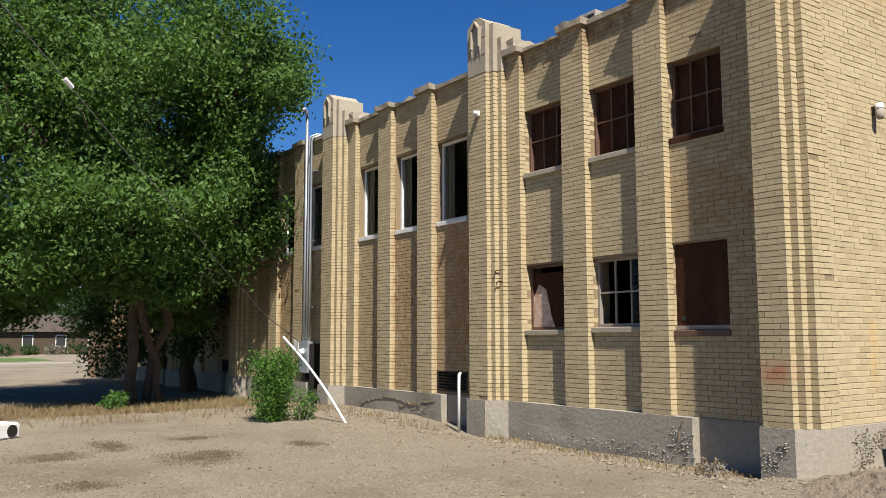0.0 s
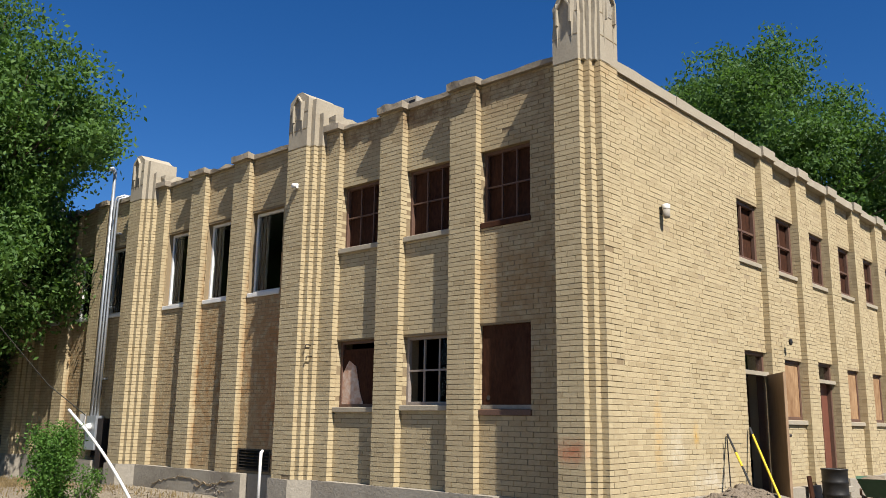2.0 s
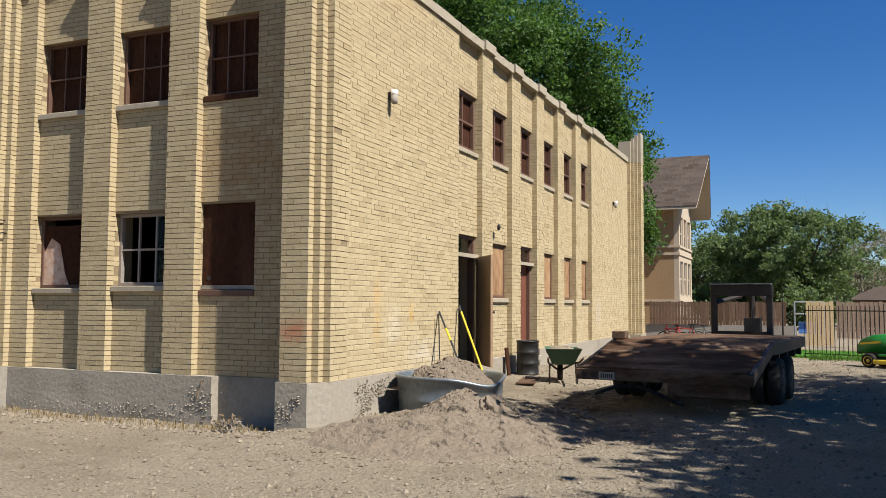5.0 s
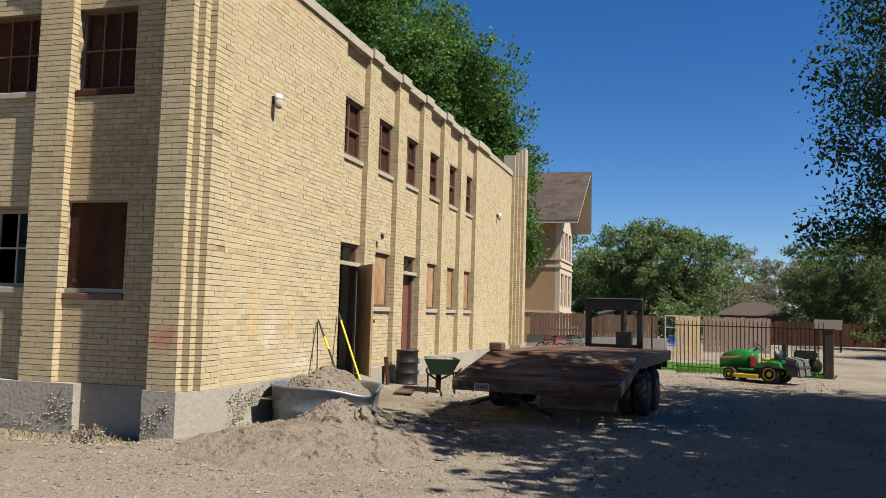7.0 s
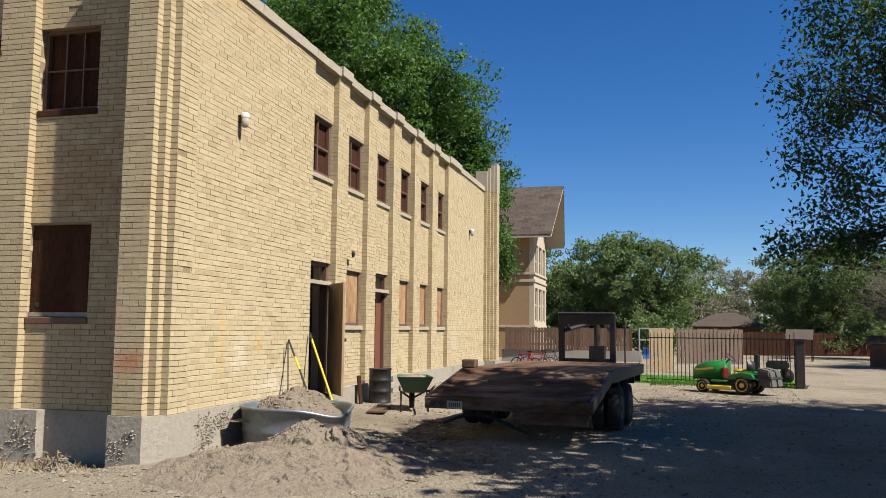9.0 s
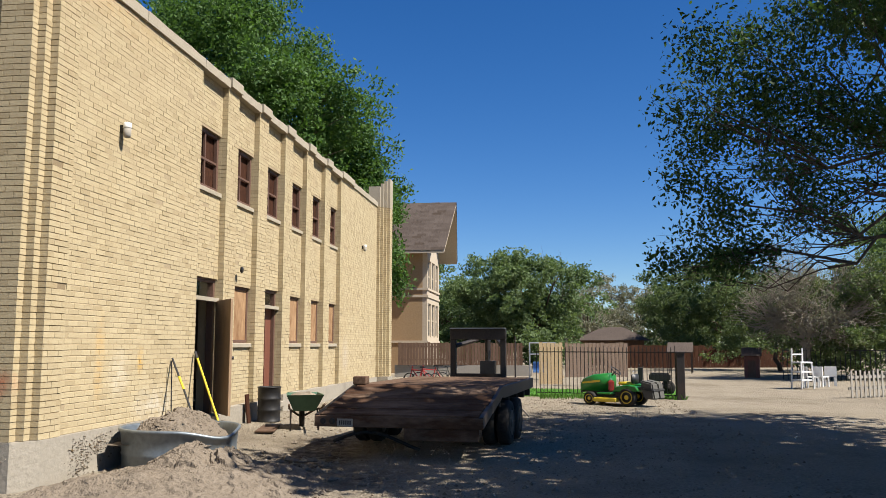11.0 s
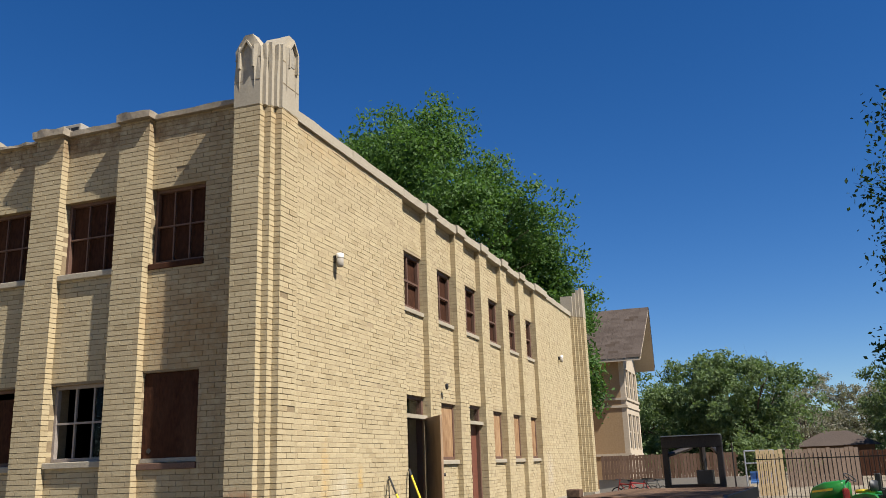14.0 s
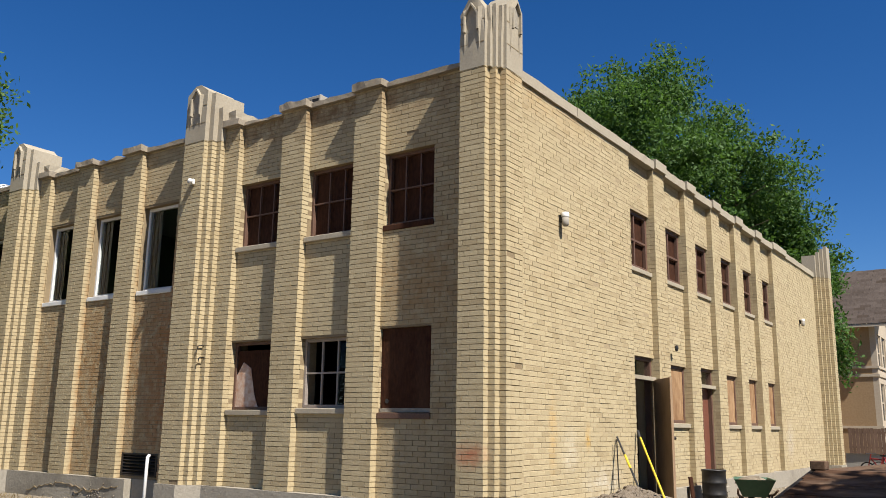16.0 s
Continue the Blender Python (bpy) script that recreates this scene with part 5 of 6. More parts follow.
part("seat_back", bm, M_BLACK, GT, "dark seat back", True)
bm = bmesh.new()
rod(bm, (0.12, 0, 0.85), (-0.05, 0, 1.02), 0.025)
part("steering_column", bm, M_BLACK, GT)
bm = bmesh.new()
m = Matrix.Translation((-0.06, 0, 1.03)) @ pose(0, 0, 0, 0, -40, 0)
tube(bm, [m @ Vector((0.17 * math.cos(a * math.pi / 8), 0.17 * math.sin(a * math.pi / 8), 0)) for a in range(17)], 0.016, 6)
part("steering_wheel", bm, M_BLACK, GT)
bm = bmesh.new()
prism(bm, [(-0.32, -0.6), (0.42, -0.6), (0.55, -0.2), (0.55, 0.2), (0.42, 0.6), (-0.32, 0.6)], 0.12, 0.24)
soften(bm, 0.02)
part("mower_deck", bm, M_YELLOW, GT, "yellow mower deck")
for y in (-0.4, 0.02):
    bm = bmesh.new()
    A = [bm.verts.new((x, y, z)) for x, z in ((-1.0, 0.78), (-1.38, 0.70), (-1.46, 0.22), (-1.1, 0.25))]
    B = [bm.verts.new((x, y + 0.38, z)) for x, z in ((-1.0, 0.78), (-1.38, 0.70), (-1.46, 0.22), (-1.1, 0.25))]
    bm.faces.new(A)
    bm.faces.new(B[::-1])
    for i in range(4):
        bm.faces.new((A[i], A[(i + 1) % 4], B[(i + 1) % 4], B[i]))
    soften(bm, 0.04, 2)
    part("bag", bm, M_GREYFAB, GT, "grey fabric grass bag")
bm = bmesh.new()
vs = box(bm, -1.45, -0.95, -0.43, 0.43, 0.0, 0.09, Matrix.Translation((0, 0, 0.66)) @ pose(0, 0, 0, 0, -9, 0))
soften(bm, 0.03, 2)
part("bag_lid", bm, M_BLACK, GT)
jc = thing("fuel_can", (14.60, -7.60, 0.375), "small red plastic fuel can on the tractor footboard", "fuel can")
bm = bmesh.new()
box(bm, -0.13, 0.13, -0.08, 0.08, 0.0, 0.30)
soften(bm, 0.03, 2)
part("body", bm, M_RED, jc)
bm = bmesh.new()
rod(bm, (0.06, 0, 0.29), (0.12, 0, 0.4), 0.02)
part("spout", bm, M_BLACK, jc)

# ---------- yard fence of iron pickets ----------
IF0, IF1 = Vector((18.5, -5.5, 0)), Vector((17.2, -9.72, 0))
fn = thing("iron_fence", (0, 0, 0), "black iron picket fence along the lawn", "fence")
n = 36
for i in range(n + 1):
    p = IF0.lerp(IF1, i / n)
    bm = bmesh.new()
    box(bm, p.x - 0.011, p.x + 0.011, p.y - 0.011, p.y + 0.011, -0.02, 1.57 if i % 9 else 1.62)
    part("picket", bm, M_IRON, fn)
for z in (0.12, 1.42):
    bm = bmesh.new()
    rod(bm, IF0 + Vector((0, 0, z)), IF1 + Vector((0, 0, z)), 0.022, n=4)
    part("rail", bm, M_IRON, fn)
gp = thing("gate_post", (17.2, -9.86, ground_z(17.2, -9.86)), "thick dark timber gate post at the fence end", "post")
bm = bmesh.new()
box(bm, -0.12, 0.12, -0.12, 0.12, -0.05, 1.40)
soften(bm, 0.012)
part("post", bm, M_STEEL, gp)
bm = bmesh.new()
box(bm, -0.15, 0.15, -0.15, 0.15, 1.40, 1.45)
part("cap", bm, M_STEEL, gp)


bm = bmesh.new()
prism(bm, [(18.7, -5.0), (17.5, -9.8), (21.8, -10.4), (22.6, -3.6), (19.4, -3.2)], 0.0, 0.035)
solid("lawn", bm, material("lawn_ground", (0.05, 0.15, 0.02), (0.09, 0.22, 0.03), 30, 1, 0.95, 0, 0.6, 0.02), "strip of bright green lawn behind the iron fence", "lawn")


def grass(name, count, spread, size, mat, label, seed):
    """Upright blades scattered over a patch: spread is a function of two random numbers."""
    rs = np.random.RandomState(seed)
    vs, fs = [], []
    for _ in range(count):
        x, y = spread(rs)
        z = ground_z(x, y)
        h = size * (0.5 + rs.random())
        a = rs.random() * 6.28
        w = 0.006 + 0.012 * rs.random() * (size / 0.2)
        dx, dy = math.cos(a) * w, math.sin(a) * w
        lx, ly = rs.normal() * h * 0.35, rs.normal() * h * 0.35
        i = len(vs)
        vs += [(x - dx, y - dy, z - 0.01), (x + dx, y + dy, z - 0.01), (x + lx * 0.4 + dx * 0.7, y + ly * 0.4 + dy * 0.7, z + h * 0.6), (x + lx, y + ly, z + h)]
        fs += [(i, i + 1, i + 2), (i, i + 2, i + 3)]
    return tagged(new(name, raw_mesh(name, vs, fs, mat)), label, "grass", "", "stuff")


grass("lawn_grass", 9000, lambda r: (18.2 + 4 * r.random(), -9.8 + 6.2 * r.random()), 0.07, M_LAWN, "short bright green lawn grass", 1)
grass("dry_grass", 8000, lambda r: (-7.5 + 6.6 * r.random(), 13.2 + 4.0 * r.random() ** 1.6 + (0 if r.random() < 0.8 else -2.5 * r.random())), 0.10, M_DRY, "dry tan grass under the elm", 2)
grass("wall_foot_grass", 600, lambda r: (-0.28 - abs(r.normal()) * 0.25, 0.7 + 5.2 * r.random()), 0.06, M_DRY, "dry straw at the foot of the wall", 3)
grass("wall_foot_grass", 400, lambda r: (-0.6 - abs(r.normal()) * 0.5, 6.8 + 6.0 * r.random()), 0.09, M_DRY, "dry straw at the foot of the wall", 4)
grass("fence_weeds", 1200, lambda r: (17.0 + 1.3 * r.random(), -10 + 4.4 * r.random()), 0.14, M_WEED, "green weeds along the iron fence", 5)


# ---------- stones and clods on the ground ----------
def scatter_stones(name, count, spread, lo, hi, mat, label, seed):
    rs = np.random.RandomState(seed)
    vs, fs = [], []
    for _ in range(count):
        x, y = spread(rs)
        if x > -0.45 and y > -0.1:
            continue
        s = lo + (hi - lo) * rs.random() ** 5
        z = ground_z(x, y) + s * 0.15
        i = len(vs)
        q = (rs.random((6, 1)) * 0.6 + 0.7) * np.array([[1, 0, 0], [0, 1, 0], [-1, 0, 0], [0, -1, 0], [0, 0, 0.7], [0, 0, -0.6]]) * s
        a = rs.random() * 6.28
        ca, sa = math.cos(a), math.sin(a)
        vs += [(x + p[0] * ca - p[1] * sa, y + p[0] * sa + p[1] * ca, z + p[2]) for p in q]
        fs += [(i, i + 1, i + 4), (i + 1, i + 2, i + 4), (i + 2, i + 3, i + 4), (i + 3, i, i + 4), (i + 1, i, i + 5), (i + 2, i + 1, i + 5), (i + 3, i + 2, i + 5), (i, i + 3, i + 5)]
    return tagged(new(name, raw_mesh(name, vs, fs, mat)), label, "gravel", "", "stuff")


for k, (wx, wy, sx, sy) in enumerate(((-5.6, 5.85, 1.0, 1.0), (-5.2, 6.1, 0.6, 0.5), (-6.25, 7.8, 0.55, 1.1), (-7.2, 7.0, 0.9, 0.6), (-7.3, 4.5, 0.7, 0.5), (-3.7, 6.4, 0.45, 0.6), (-4.9, 8.2, 0.7, 0.4))):
    grass("weed_mat", int(3200 * sx * sy) + 300, lambda r, wx=wx, wy=wy, sx=sx, sy=sy: (wx + 0.5 * sx * (r.random() + r.random() + r.random() - 1.5) + 0.1 * sx * math.sin(9 * r.random()), wy + 0.8 * sy * (r.random() + r.random() - 1)), 0.015, M_MAT, "flattened grey-brown weeds on the dirt", 60 + k)
scatter_stones("gravel", 26000, lambda r: (-10 + 12 * r.random(), -5.5 + 15.5 * r.random()), 0.005, 0.028, M_STONE, "small pale stones on the dirt", 6)
scatter_stones("gravel", 14000, lambda r: (-7 + 24 * r.random(), -9.5 + 10 * r.random()), 0.008, 0.04, M_STONE, "small pale stones on the dirt", 7)
scatter_stones("soil_clods", 900, lambda r: (0.9 + 1.2 * r.normal(), -2.0 + 0.7 * r.normal()), 0.012, 0.09, M_PILE, "brown soil clods round the heap", 8)
scatter_stones("wall_rubble", 1400, lambda r: (-0.75 - abs(0.3 * r.normal()), 0.2 + 12.5 * r.random()), 0.01, 0.06, M_STONE, "pale rubble along the wall foot", 9)

# ---------- stock tank with soil, and the heap ----------
def heap(name, cx, cy, rx, ry, h, z0, label, seed, cat="soil heap", rough=0.1, steps=70, on_ground=True, slope=0.9):
    vs, fs = [], []
    for j in range(steps + 1):
        for i in range(steps + 1):
            u, v = 2 * i / steps - 1, 2 * j / steps - 1
            x, y = cx + u * rx, cy + v * ry
            r = math.sqrt(u * u + v * v)
            ang = math.atan2(v, u)
            edge = 0.92 + 0.12 * noise.noise(Vector((math.cos(ang) * 1.5, math.sin(ang) * 1.5, seed)))
            k = max(0.0, 1 - (r / edge) ** 2)
            n3 = noise.noise(Vector((x * 3.4, y * 3.4, seed + 7)))
            shelf = smooth01(0.12, 0.2, n3) * 0.55 - smooth01(0.18, 0.26, -n3) * 0.5
            lump = shelf + noise.noise(Vector((x * 2.6, y * 2.6, seed))) * 0.6 + abs(noise.noise(Vector((x * 6.5, y * 6.5, seed + 2)))) * 0.7 + noise.noise(Vector((x * 17, y * 17, seed + 4))) * 0.22
            base = ground_z(x, y) if on_ground else z0
            vs.append((x, y, base - 0.03 + h * k ** slope + rough * lump * min(1, k * 2.5) + 0.03 * min(1, k * 6) - (0.0 if k > 0 else 0.04)))
    w = steps + 1
    for j in range(steps):
        for i in range(steps):
            fs.append((j * w + i, j * w + i + 1, (j + 1) * w + i + 1, (j + 1) * w + i))
    rs = np.random.RandomState(int(seed * 10))
    cv, cf = [], []
    for _ in range(260):                     # loose clods lying on the heap
        j, i = rs.randint(4, steps - 4, 2)
        if (2 * i / steps - 1) ** 2 + (2 * j / steps - 1) ** 2 > 0.8:
            continue
        c = Vector(vs[j * (steps + 1) + i])
        q = 0.008 + 0.035 * rs.random() ** 4
        n0 = len(cv)
        for d in ((1, 0, 0), (-1, 0, 0), (0, 1, 0), (0, -1, 0), (0, 0, 0.8), (0, 0, -0.8)):
            g = q * (0.7 + 0.6 * rs.random())
            cv.append((c.x + d[0] * g, c.y + d[1] * g, c.z + d[2] * g))
        cf += [(n0, n0 + 2, n0 + 4), (n0 + 2, n0 + 1, n0 + 4), (n0 + 1, n0 + 3, n0 + 4), (n0 + 3, n0, n0 + 4), (n0 + 2, n0, n0 + 5), (n0 + 1, n0 + 2, n0 + 5), (n0 + 3, n0 + 1, n0 + 5), (n0, n0 + 3, n0 + 5)]
    ob = tagged(new(name, raw_mesh(name, vs, fs, M_PILE)), label, cat)
    cl = new("clods", raw_mesh("clods", cv, cf, M_PILE))
    cl.parent = ob
    tagged(cl, "loose clods on the heap", "", "", "stuff")
    return ob


TK = thing("stock_tank", (1.80, -0.90, 0.0), "round galvanised stock tank, dented rim, heaped with soil", "stock tank")
bm = bmesh.new()
nseg = 48
prof = [(0.74, 0.02), (0.75, 0.20), (0.76, 0.22), (0.75, 0.24), (0.77, 0.50), (0.80, 0.515), (0.80, 0.545), (0.775, 0.555), (0.755, 0.53), (0.74, 0.28)]
rings = []
for r, z in prof:
    ring = []
    for k in range(nseg):
        a = 2 * math.pi * k / nseg
        dent = 0.06 * math.exp(-((a - 4.25) / 0.35) ** 2)
        ring.append(bm.verts.new(((r + dent * (z > 0.3)) * math.cos(a), (r + dent * (z > 0.3)) * math.sin(a), z - (z > 0.45) * 0.10 * math.exp(-((a - 4.25) / 0.45) ** 2))))
    rings.append(ring)
for A, B in zip(rings, rings[1:]):
    for k in range(nseg):
        bm.faces.new((A[k], A[(k + 1) % nseg], B[(k + 1) % nseg], B[k]))
part("tank", bm, M_GALV, TK, "", True)
heap("tank_soil", 1.86, -0.84, 0.72, 0.70, 0.28, 0.42, "lumpy grey-brown soil heaped in the stock tank", 3.3, "soil", 0.08, 50, False)
heap("dirt_mound", 0.25, -1.65, 2.5, 1.8, 0.20, 0.0, "low heap of spilled soil before the stock tank", 8.1, "soil heap", 0.05, 150, True, 1.7)
heap("dirt_mound", 1.05, -1.48, 1.2, 0.85, 0.36, 0.0, "steeper mound of soil against the stock tank", 5.1, "soil heap", 0.11, 120, True, 1.25)

# ---------- tools, barrel, wheelbarrow ----------
yt = thing("shovel", (0, 0, 0), "long yellow-handled tool leaning at the doorway", "shovel")
bm = bmesh.new()
rod(bm, (4.18, -0.05, 1.51), (3.56, -0.78, 0.32), 0.018)
part("handle", bm, M_YELLOW, yt, "yellow handle")
bm = bmesh.new()
rod(bm, (4.19, -0.04, 1.53), (4.13, -0.1, 1.42), 0.022)
part("grip", bm, M_BLACK, yt)
bm = bmesh.new()
box(bm, -0.1, 0.1, -0.012, 0.012, -0.16, 0.12, Matrix.Translation((3.53, -0.82, 0.26)) @ pose(0, 0, 0, 30, 0, 40))
part("blade", bm, M_STEEL, yt)
rk = thing("rake", (0, 0, 0), "black and yellow handled rake leaning on the wall", "rake")
bm = bmesh.new()
rod(bm, (3.35, -0.03, 1.43), (3.02, -0.36, 1.02), 0.016)
part("handle", bm, M_BLACK, rk, "black upper handle")
bm = bmesh.new()
rod(bm, (3.13, -0.25, 1.157), (2.98, -0.40, 0.97), 0.019)
part("sleeve", bm, M_YELLOW, rk, "yellow sleeve")
bm = bmesh.new()
rod(bm, (2.98, -0.40, 0.97), (2.62, -0.76, 0.5), 0.016)
part("shaft", bm, M_BLACK, rk)
bm = bmesh.new()
box(bm, 2.52, 2.72, -0.80, -0.77, 0.46, 0.5)
part("rake_head", bm, M_STEEL, rk)
bar_ = thing("bar", (0, 0, 0), "thin dark iron bar standing against the wall", "bar")
bm = bmesh.new()
rod(bm, (3.22, -0.08, 1.40), (3.21, -0.12, 0.1), 0.010)
part("bar", bm, M_IRON, bar_)

BR = thing("barrel", (6.98, -0.40, ground_z(6.98, -0.4) - 0.01), "black ribbed steel barrel by the doorway", "barrel")
bm = bmesh.new()
prof = [(0.0, 0.0), (0.225, 0.0), (0.232, 0.02), (0.222, 0.03)]
for zz in (0.23, 0.45):
    prof += [(0.222, zz - 0.02), (0.236, zz), (0.222, zz + 0.02)]
prof += [(0.222, 0.66), (0.234, 0.67), (0.234, 0.69), (0.215, 0.69), (0.215, 0.65), (0.0, 0.65)]
lathe(bm, prof, 32)
part("drum", bm, M_IRON, BR, "", True)
pl = thing("board", (6.52, -0.16, ground_z(6.52, -0.16)), "narrow dark board leaning beside the barrel", "board")
bm = bmesh.new()
box(bm, -0.08, 0.08, -0.015, 0.015, 0.0, 0.55, pose(0, 0, 0, -6, 0, 0))
part("board", bm, M_PLY, pl)
pb = thing("plank", (5.6, -0.85, ground_z(5.6, -0.85) + 0.01), "weathered plank lying on the ground", "plank", rz=12)
bm = bmesh.new()
box(bm, -0.5, 0.5, -0.16, 0.16, 0.0, 0.035)
soften(bm, 0.006)
part("plank", bm, M_WOOD, pb)

WB = thing("wheelbarrow", (6.12, -1.36, ground_z(6.1, -1.36)), "dark green wheelbarrow loaded with rubble", "wheelbarrow", rz=20)
bm = bmesh.new()
lo = [(-0.22, -0.2), (0.32, -0.16), (0.32, 0.16), (-0.22, 0.2)]
hi = [(-0.42, -0.34), (0.52, -0.30), (0.52, 0.30), (-0.42, 0.34)]
A = [bm.verts.new((x, y, 0.36)) for x, y in lo]
B = [bm.verts.new((x, y, 0.66)) for x, y in hi]
C = [bm.verts.new((x * 0.96, y * 0.95, 0.655)) for x, y in hi]
D = [bm.verts.new((x, y, 0.38)) for x, y in lo]
bm.faces.new(A[::-1])
for i in range(4):
    j = (i + 1) % 4
    bm.faces.new((A[i], A[j], B[j], B[i]))
    bm.faces.new((B[i], B[j], C[j], C[i]))
    bm.faces.new((C[i], C[j], D[j], D[i]))
bm.faces.new(D)
part("tray", bm, M_DKGREEN, WB)
bm = bmesh.new()
lathe(bm, [(0.36, 0.0), (0.30, 0.05), (0.15, 0.10), (0.0, 0.12)], 14, Matrix.Translation((0.05, 0, 0.58)), 1.15, 0.85)
for v in bm.verts:
    v.co.z += 0.04 * noise.noise(v.co * 9)
part("load", bm, M_STONE, WB, "rubble load")
for y in (-0.24, 0.24):
    bm = bmesh.new()
    tube(bm, [(0.55, y * 0.25, 0.22), (0.2, y, 0.36), (-0.45, y * 1.2, 0.42), (-0.85, y * 1.3, 0.52)], 0.02, 6)
    part("handle", bm, M_WOOD, WB)
    bm = bmesh.new()
    tube(bm, [(-0.12, y, 0.38), (-0.2, y * 1.05, 0.02), (-0.32, y * 1.05, 0.02), (-0.38, y * 1.1, 0.4)], 0.016, 6)
    part("leg", bm, M_STEEL, WB)
wheel(WB, Matrix.Translation((0.55, 0, 0.19)), 0.19, 0.09, M_STEEL, 0.09)

# ---------- fittings on the walls ----------
def wall_lamp(x, z, s=1.0):
    l = thing("wall_lamp", (x, 0.0, z), "pale jar-shaped wall lamp on a dark bracket", "wall lamp", "south wall lamps")
    bm = bmesh.new()
    lathe(bm, [(0.0, 0.16), (0.075, 0.15), (0.08, 0.06), (0.078, 0.05)], 18, pose(0, -0.10, 0) @ Matrix.Scale(s, 4))
    part("cap", bm, M_WHITE, l, "", True)
    bm = bmesh.new()
    lathe(bm, [(0.074, 0.05), (0.074, -0.10), (0.05, -0.14), (0.0, -0.15)], 18, pose(0, -0.10, 0) @ Matrix.Scale(s, 4))
    part("jar", bm, M_CONC, l, "frosted grey jar", True)
    bm = bmesh.new()
    box(bm, -0.04 * s, 0.04 * s, -0.05, 0.0, -0.03, 0.08)
    part("bracket", bm, M_IRON, l)


wall_lamp(1.50, 4.62, 0.72)
wall_lamp(16.95, 4.72, 0.72)
vh = thing("vent_hood", (6.31, 0.0, 3.09), "small black vent hood on the brick wall", "vent")
bm = bmesh.new()
lathe(bm, [(0.06, 0.0), (0.06, 0.03), (0.0, 0.05)], 12, pose(0, 0, 0, 90, 0, 0))
part("hood", bm, M_IRON, vh)
sc = thing("security_camera", (-0.415, 6.20, 5.70), "small white security camera on the brick pier", "camera")
bm = bmesh.new()
box(bm, -0.05, 0.0, -0.05, 0.05, -0.05, 0.05)
soften(bm, 0.01)
part("base", bm, M_WHITE, sc)
bm = bmesh.new()
rod(bm, (-0.06, 0.02, 0.0), (-0.16, -0.12, -0.03), 0.045, 0.045, 12)
part("barrel", bm, M_WHITE, sc, "", True)
wa = thing("roof_unit", (0.42, 4.02, 6.78), "grey square vent unit behind the parapet", "roof vent")
bm = bmesh.new()
box(bm, 0.0, 0.5, 0.0, 0.42, -0.48, 0.38)
soften(bm, 0.01)
part("housing", bm, M_CONC, wa)
for y in (0.04, 0.22):
    bm = bmesh.new()
    box(bm, -0.008, 0.0, y, y + 0.15, 0.16, 0.32)
    part("opening", bm, M_IRON, wa)

for z in (2.62, 2.82):
    hk = thing("wall_hook", (-0.22, 5.80 + (z - 2.62) * 0.2, z), "small rusty iron hook fixed in the brick pier", "hook", "pier hooks")
    bm = bmesh.new()
    tube(bm, [(0.02, 0, 0), (-0.09, 0, 0.005), (-0.12, 0.0, -0.02), (-0.12, 0.0, -0.07)], 0.010, 6)
    part("hook", bm, M_STEEL, hk)
# electrical service on the west wall
cd = thing("conduit_run", (0, 0, 0), "three galvanised conduits rising past the parapet", "conduit")
for k, (yy, top) in enumerate(((13.95, 7.5), (13.80, 6.72), (13.66, 6.66))):
    bm = bmesh.new()
    pts = [(-0.14, yy, 1.55), (-0.14, yy, 4.0), (-0.14, yy, top)]
    if k:
        pts += [(-0.12, yy - 0.02, top + 0.12), (0.05, yy - 0.06, top + 0.2), (0.4, yy - 0.1, top + 0.2)]
    tube(bm, pts, 0.04 if k == 0 else 0.03, 10)
    part("conduit", bm, M_CONDUIT, cd, "", True)
for z in (2.4, 4.1, 5.9):
    bm = bmesh.new()
    box(bm, -0.10, -0.005, 13.58, 14.03, z, z + 0.04)
    part("strap", bm, M_CONDUIT, cd)
bm = bmesh.new()
tube(bm, [(-0.14, 13.95, 7.48), (-0.2, 13.97, 7.6), (-0.32, 14.0, 7.55)], 0.06, 10)
part("weather_head", bm, M_CONDUIT, cd)
mb = thing("meter_box", (-0.02, 13.82, 0.0), "grey electric meter box with round glass meter", "meter")
bm = bmesh.new()
box(bm, -0.2, 0.0, -0.26, 0.22, 0.78, 1.56)
soften(bm, 0.012)
part("cabinet", bm, M_CONDUIT, mb)
bm = bmesh.new()
lathe(bm, [(0.0, 0.1), (0.07, 0.095), (0.085, 0.03), (0.095, 0.0)], 20, Matrix.Translation((-0.2, 0.02, 1.3)) @ pose(0, 0, 0, 0, -90, 0))
part("meter_dial", bm, M_WHITE, mb, "", True)
bm = bmesh.new()
box(bm, -0.16, 0.0, -0.52, -0.28, 0.4, 1.5)
part("side_panel", bm, M_STEEL, mb)
sb = thing("junction_box", (-0.02, 14.42, 1.3), "small white junction box on the wall", "box")
bm = bmesh.new()
box(bm, -0.12, 0.0, -0.14, 0.14, -0.05, 0.3)
soften(bm, 0.008)
part("box", bm, M_WHITE, sb)
pp = thing("white_pipe", (0, 0, 0), "bent white plastic pipe rising from the ground", "pipe")
bm = bmesh.new()
fo, to = Vector((-1.95, 8.19, -0.02)), Vector((-2.60, 9.71, 1.66))
tube(bm, [fo.lerp(to, t) + Vector((0.03, -0.02, 0.07)) * math.sin(math.pi * t) for t in [i / 12 for i in range(13)]], 0.026, 10)
part("pipe", bm, M_WHITE, pp, "", True)
p2 = thing("white_pipe", (0, 0, 0), "short white plastic pipe standing against the pier", "pipe")
bm = bmesh.new()
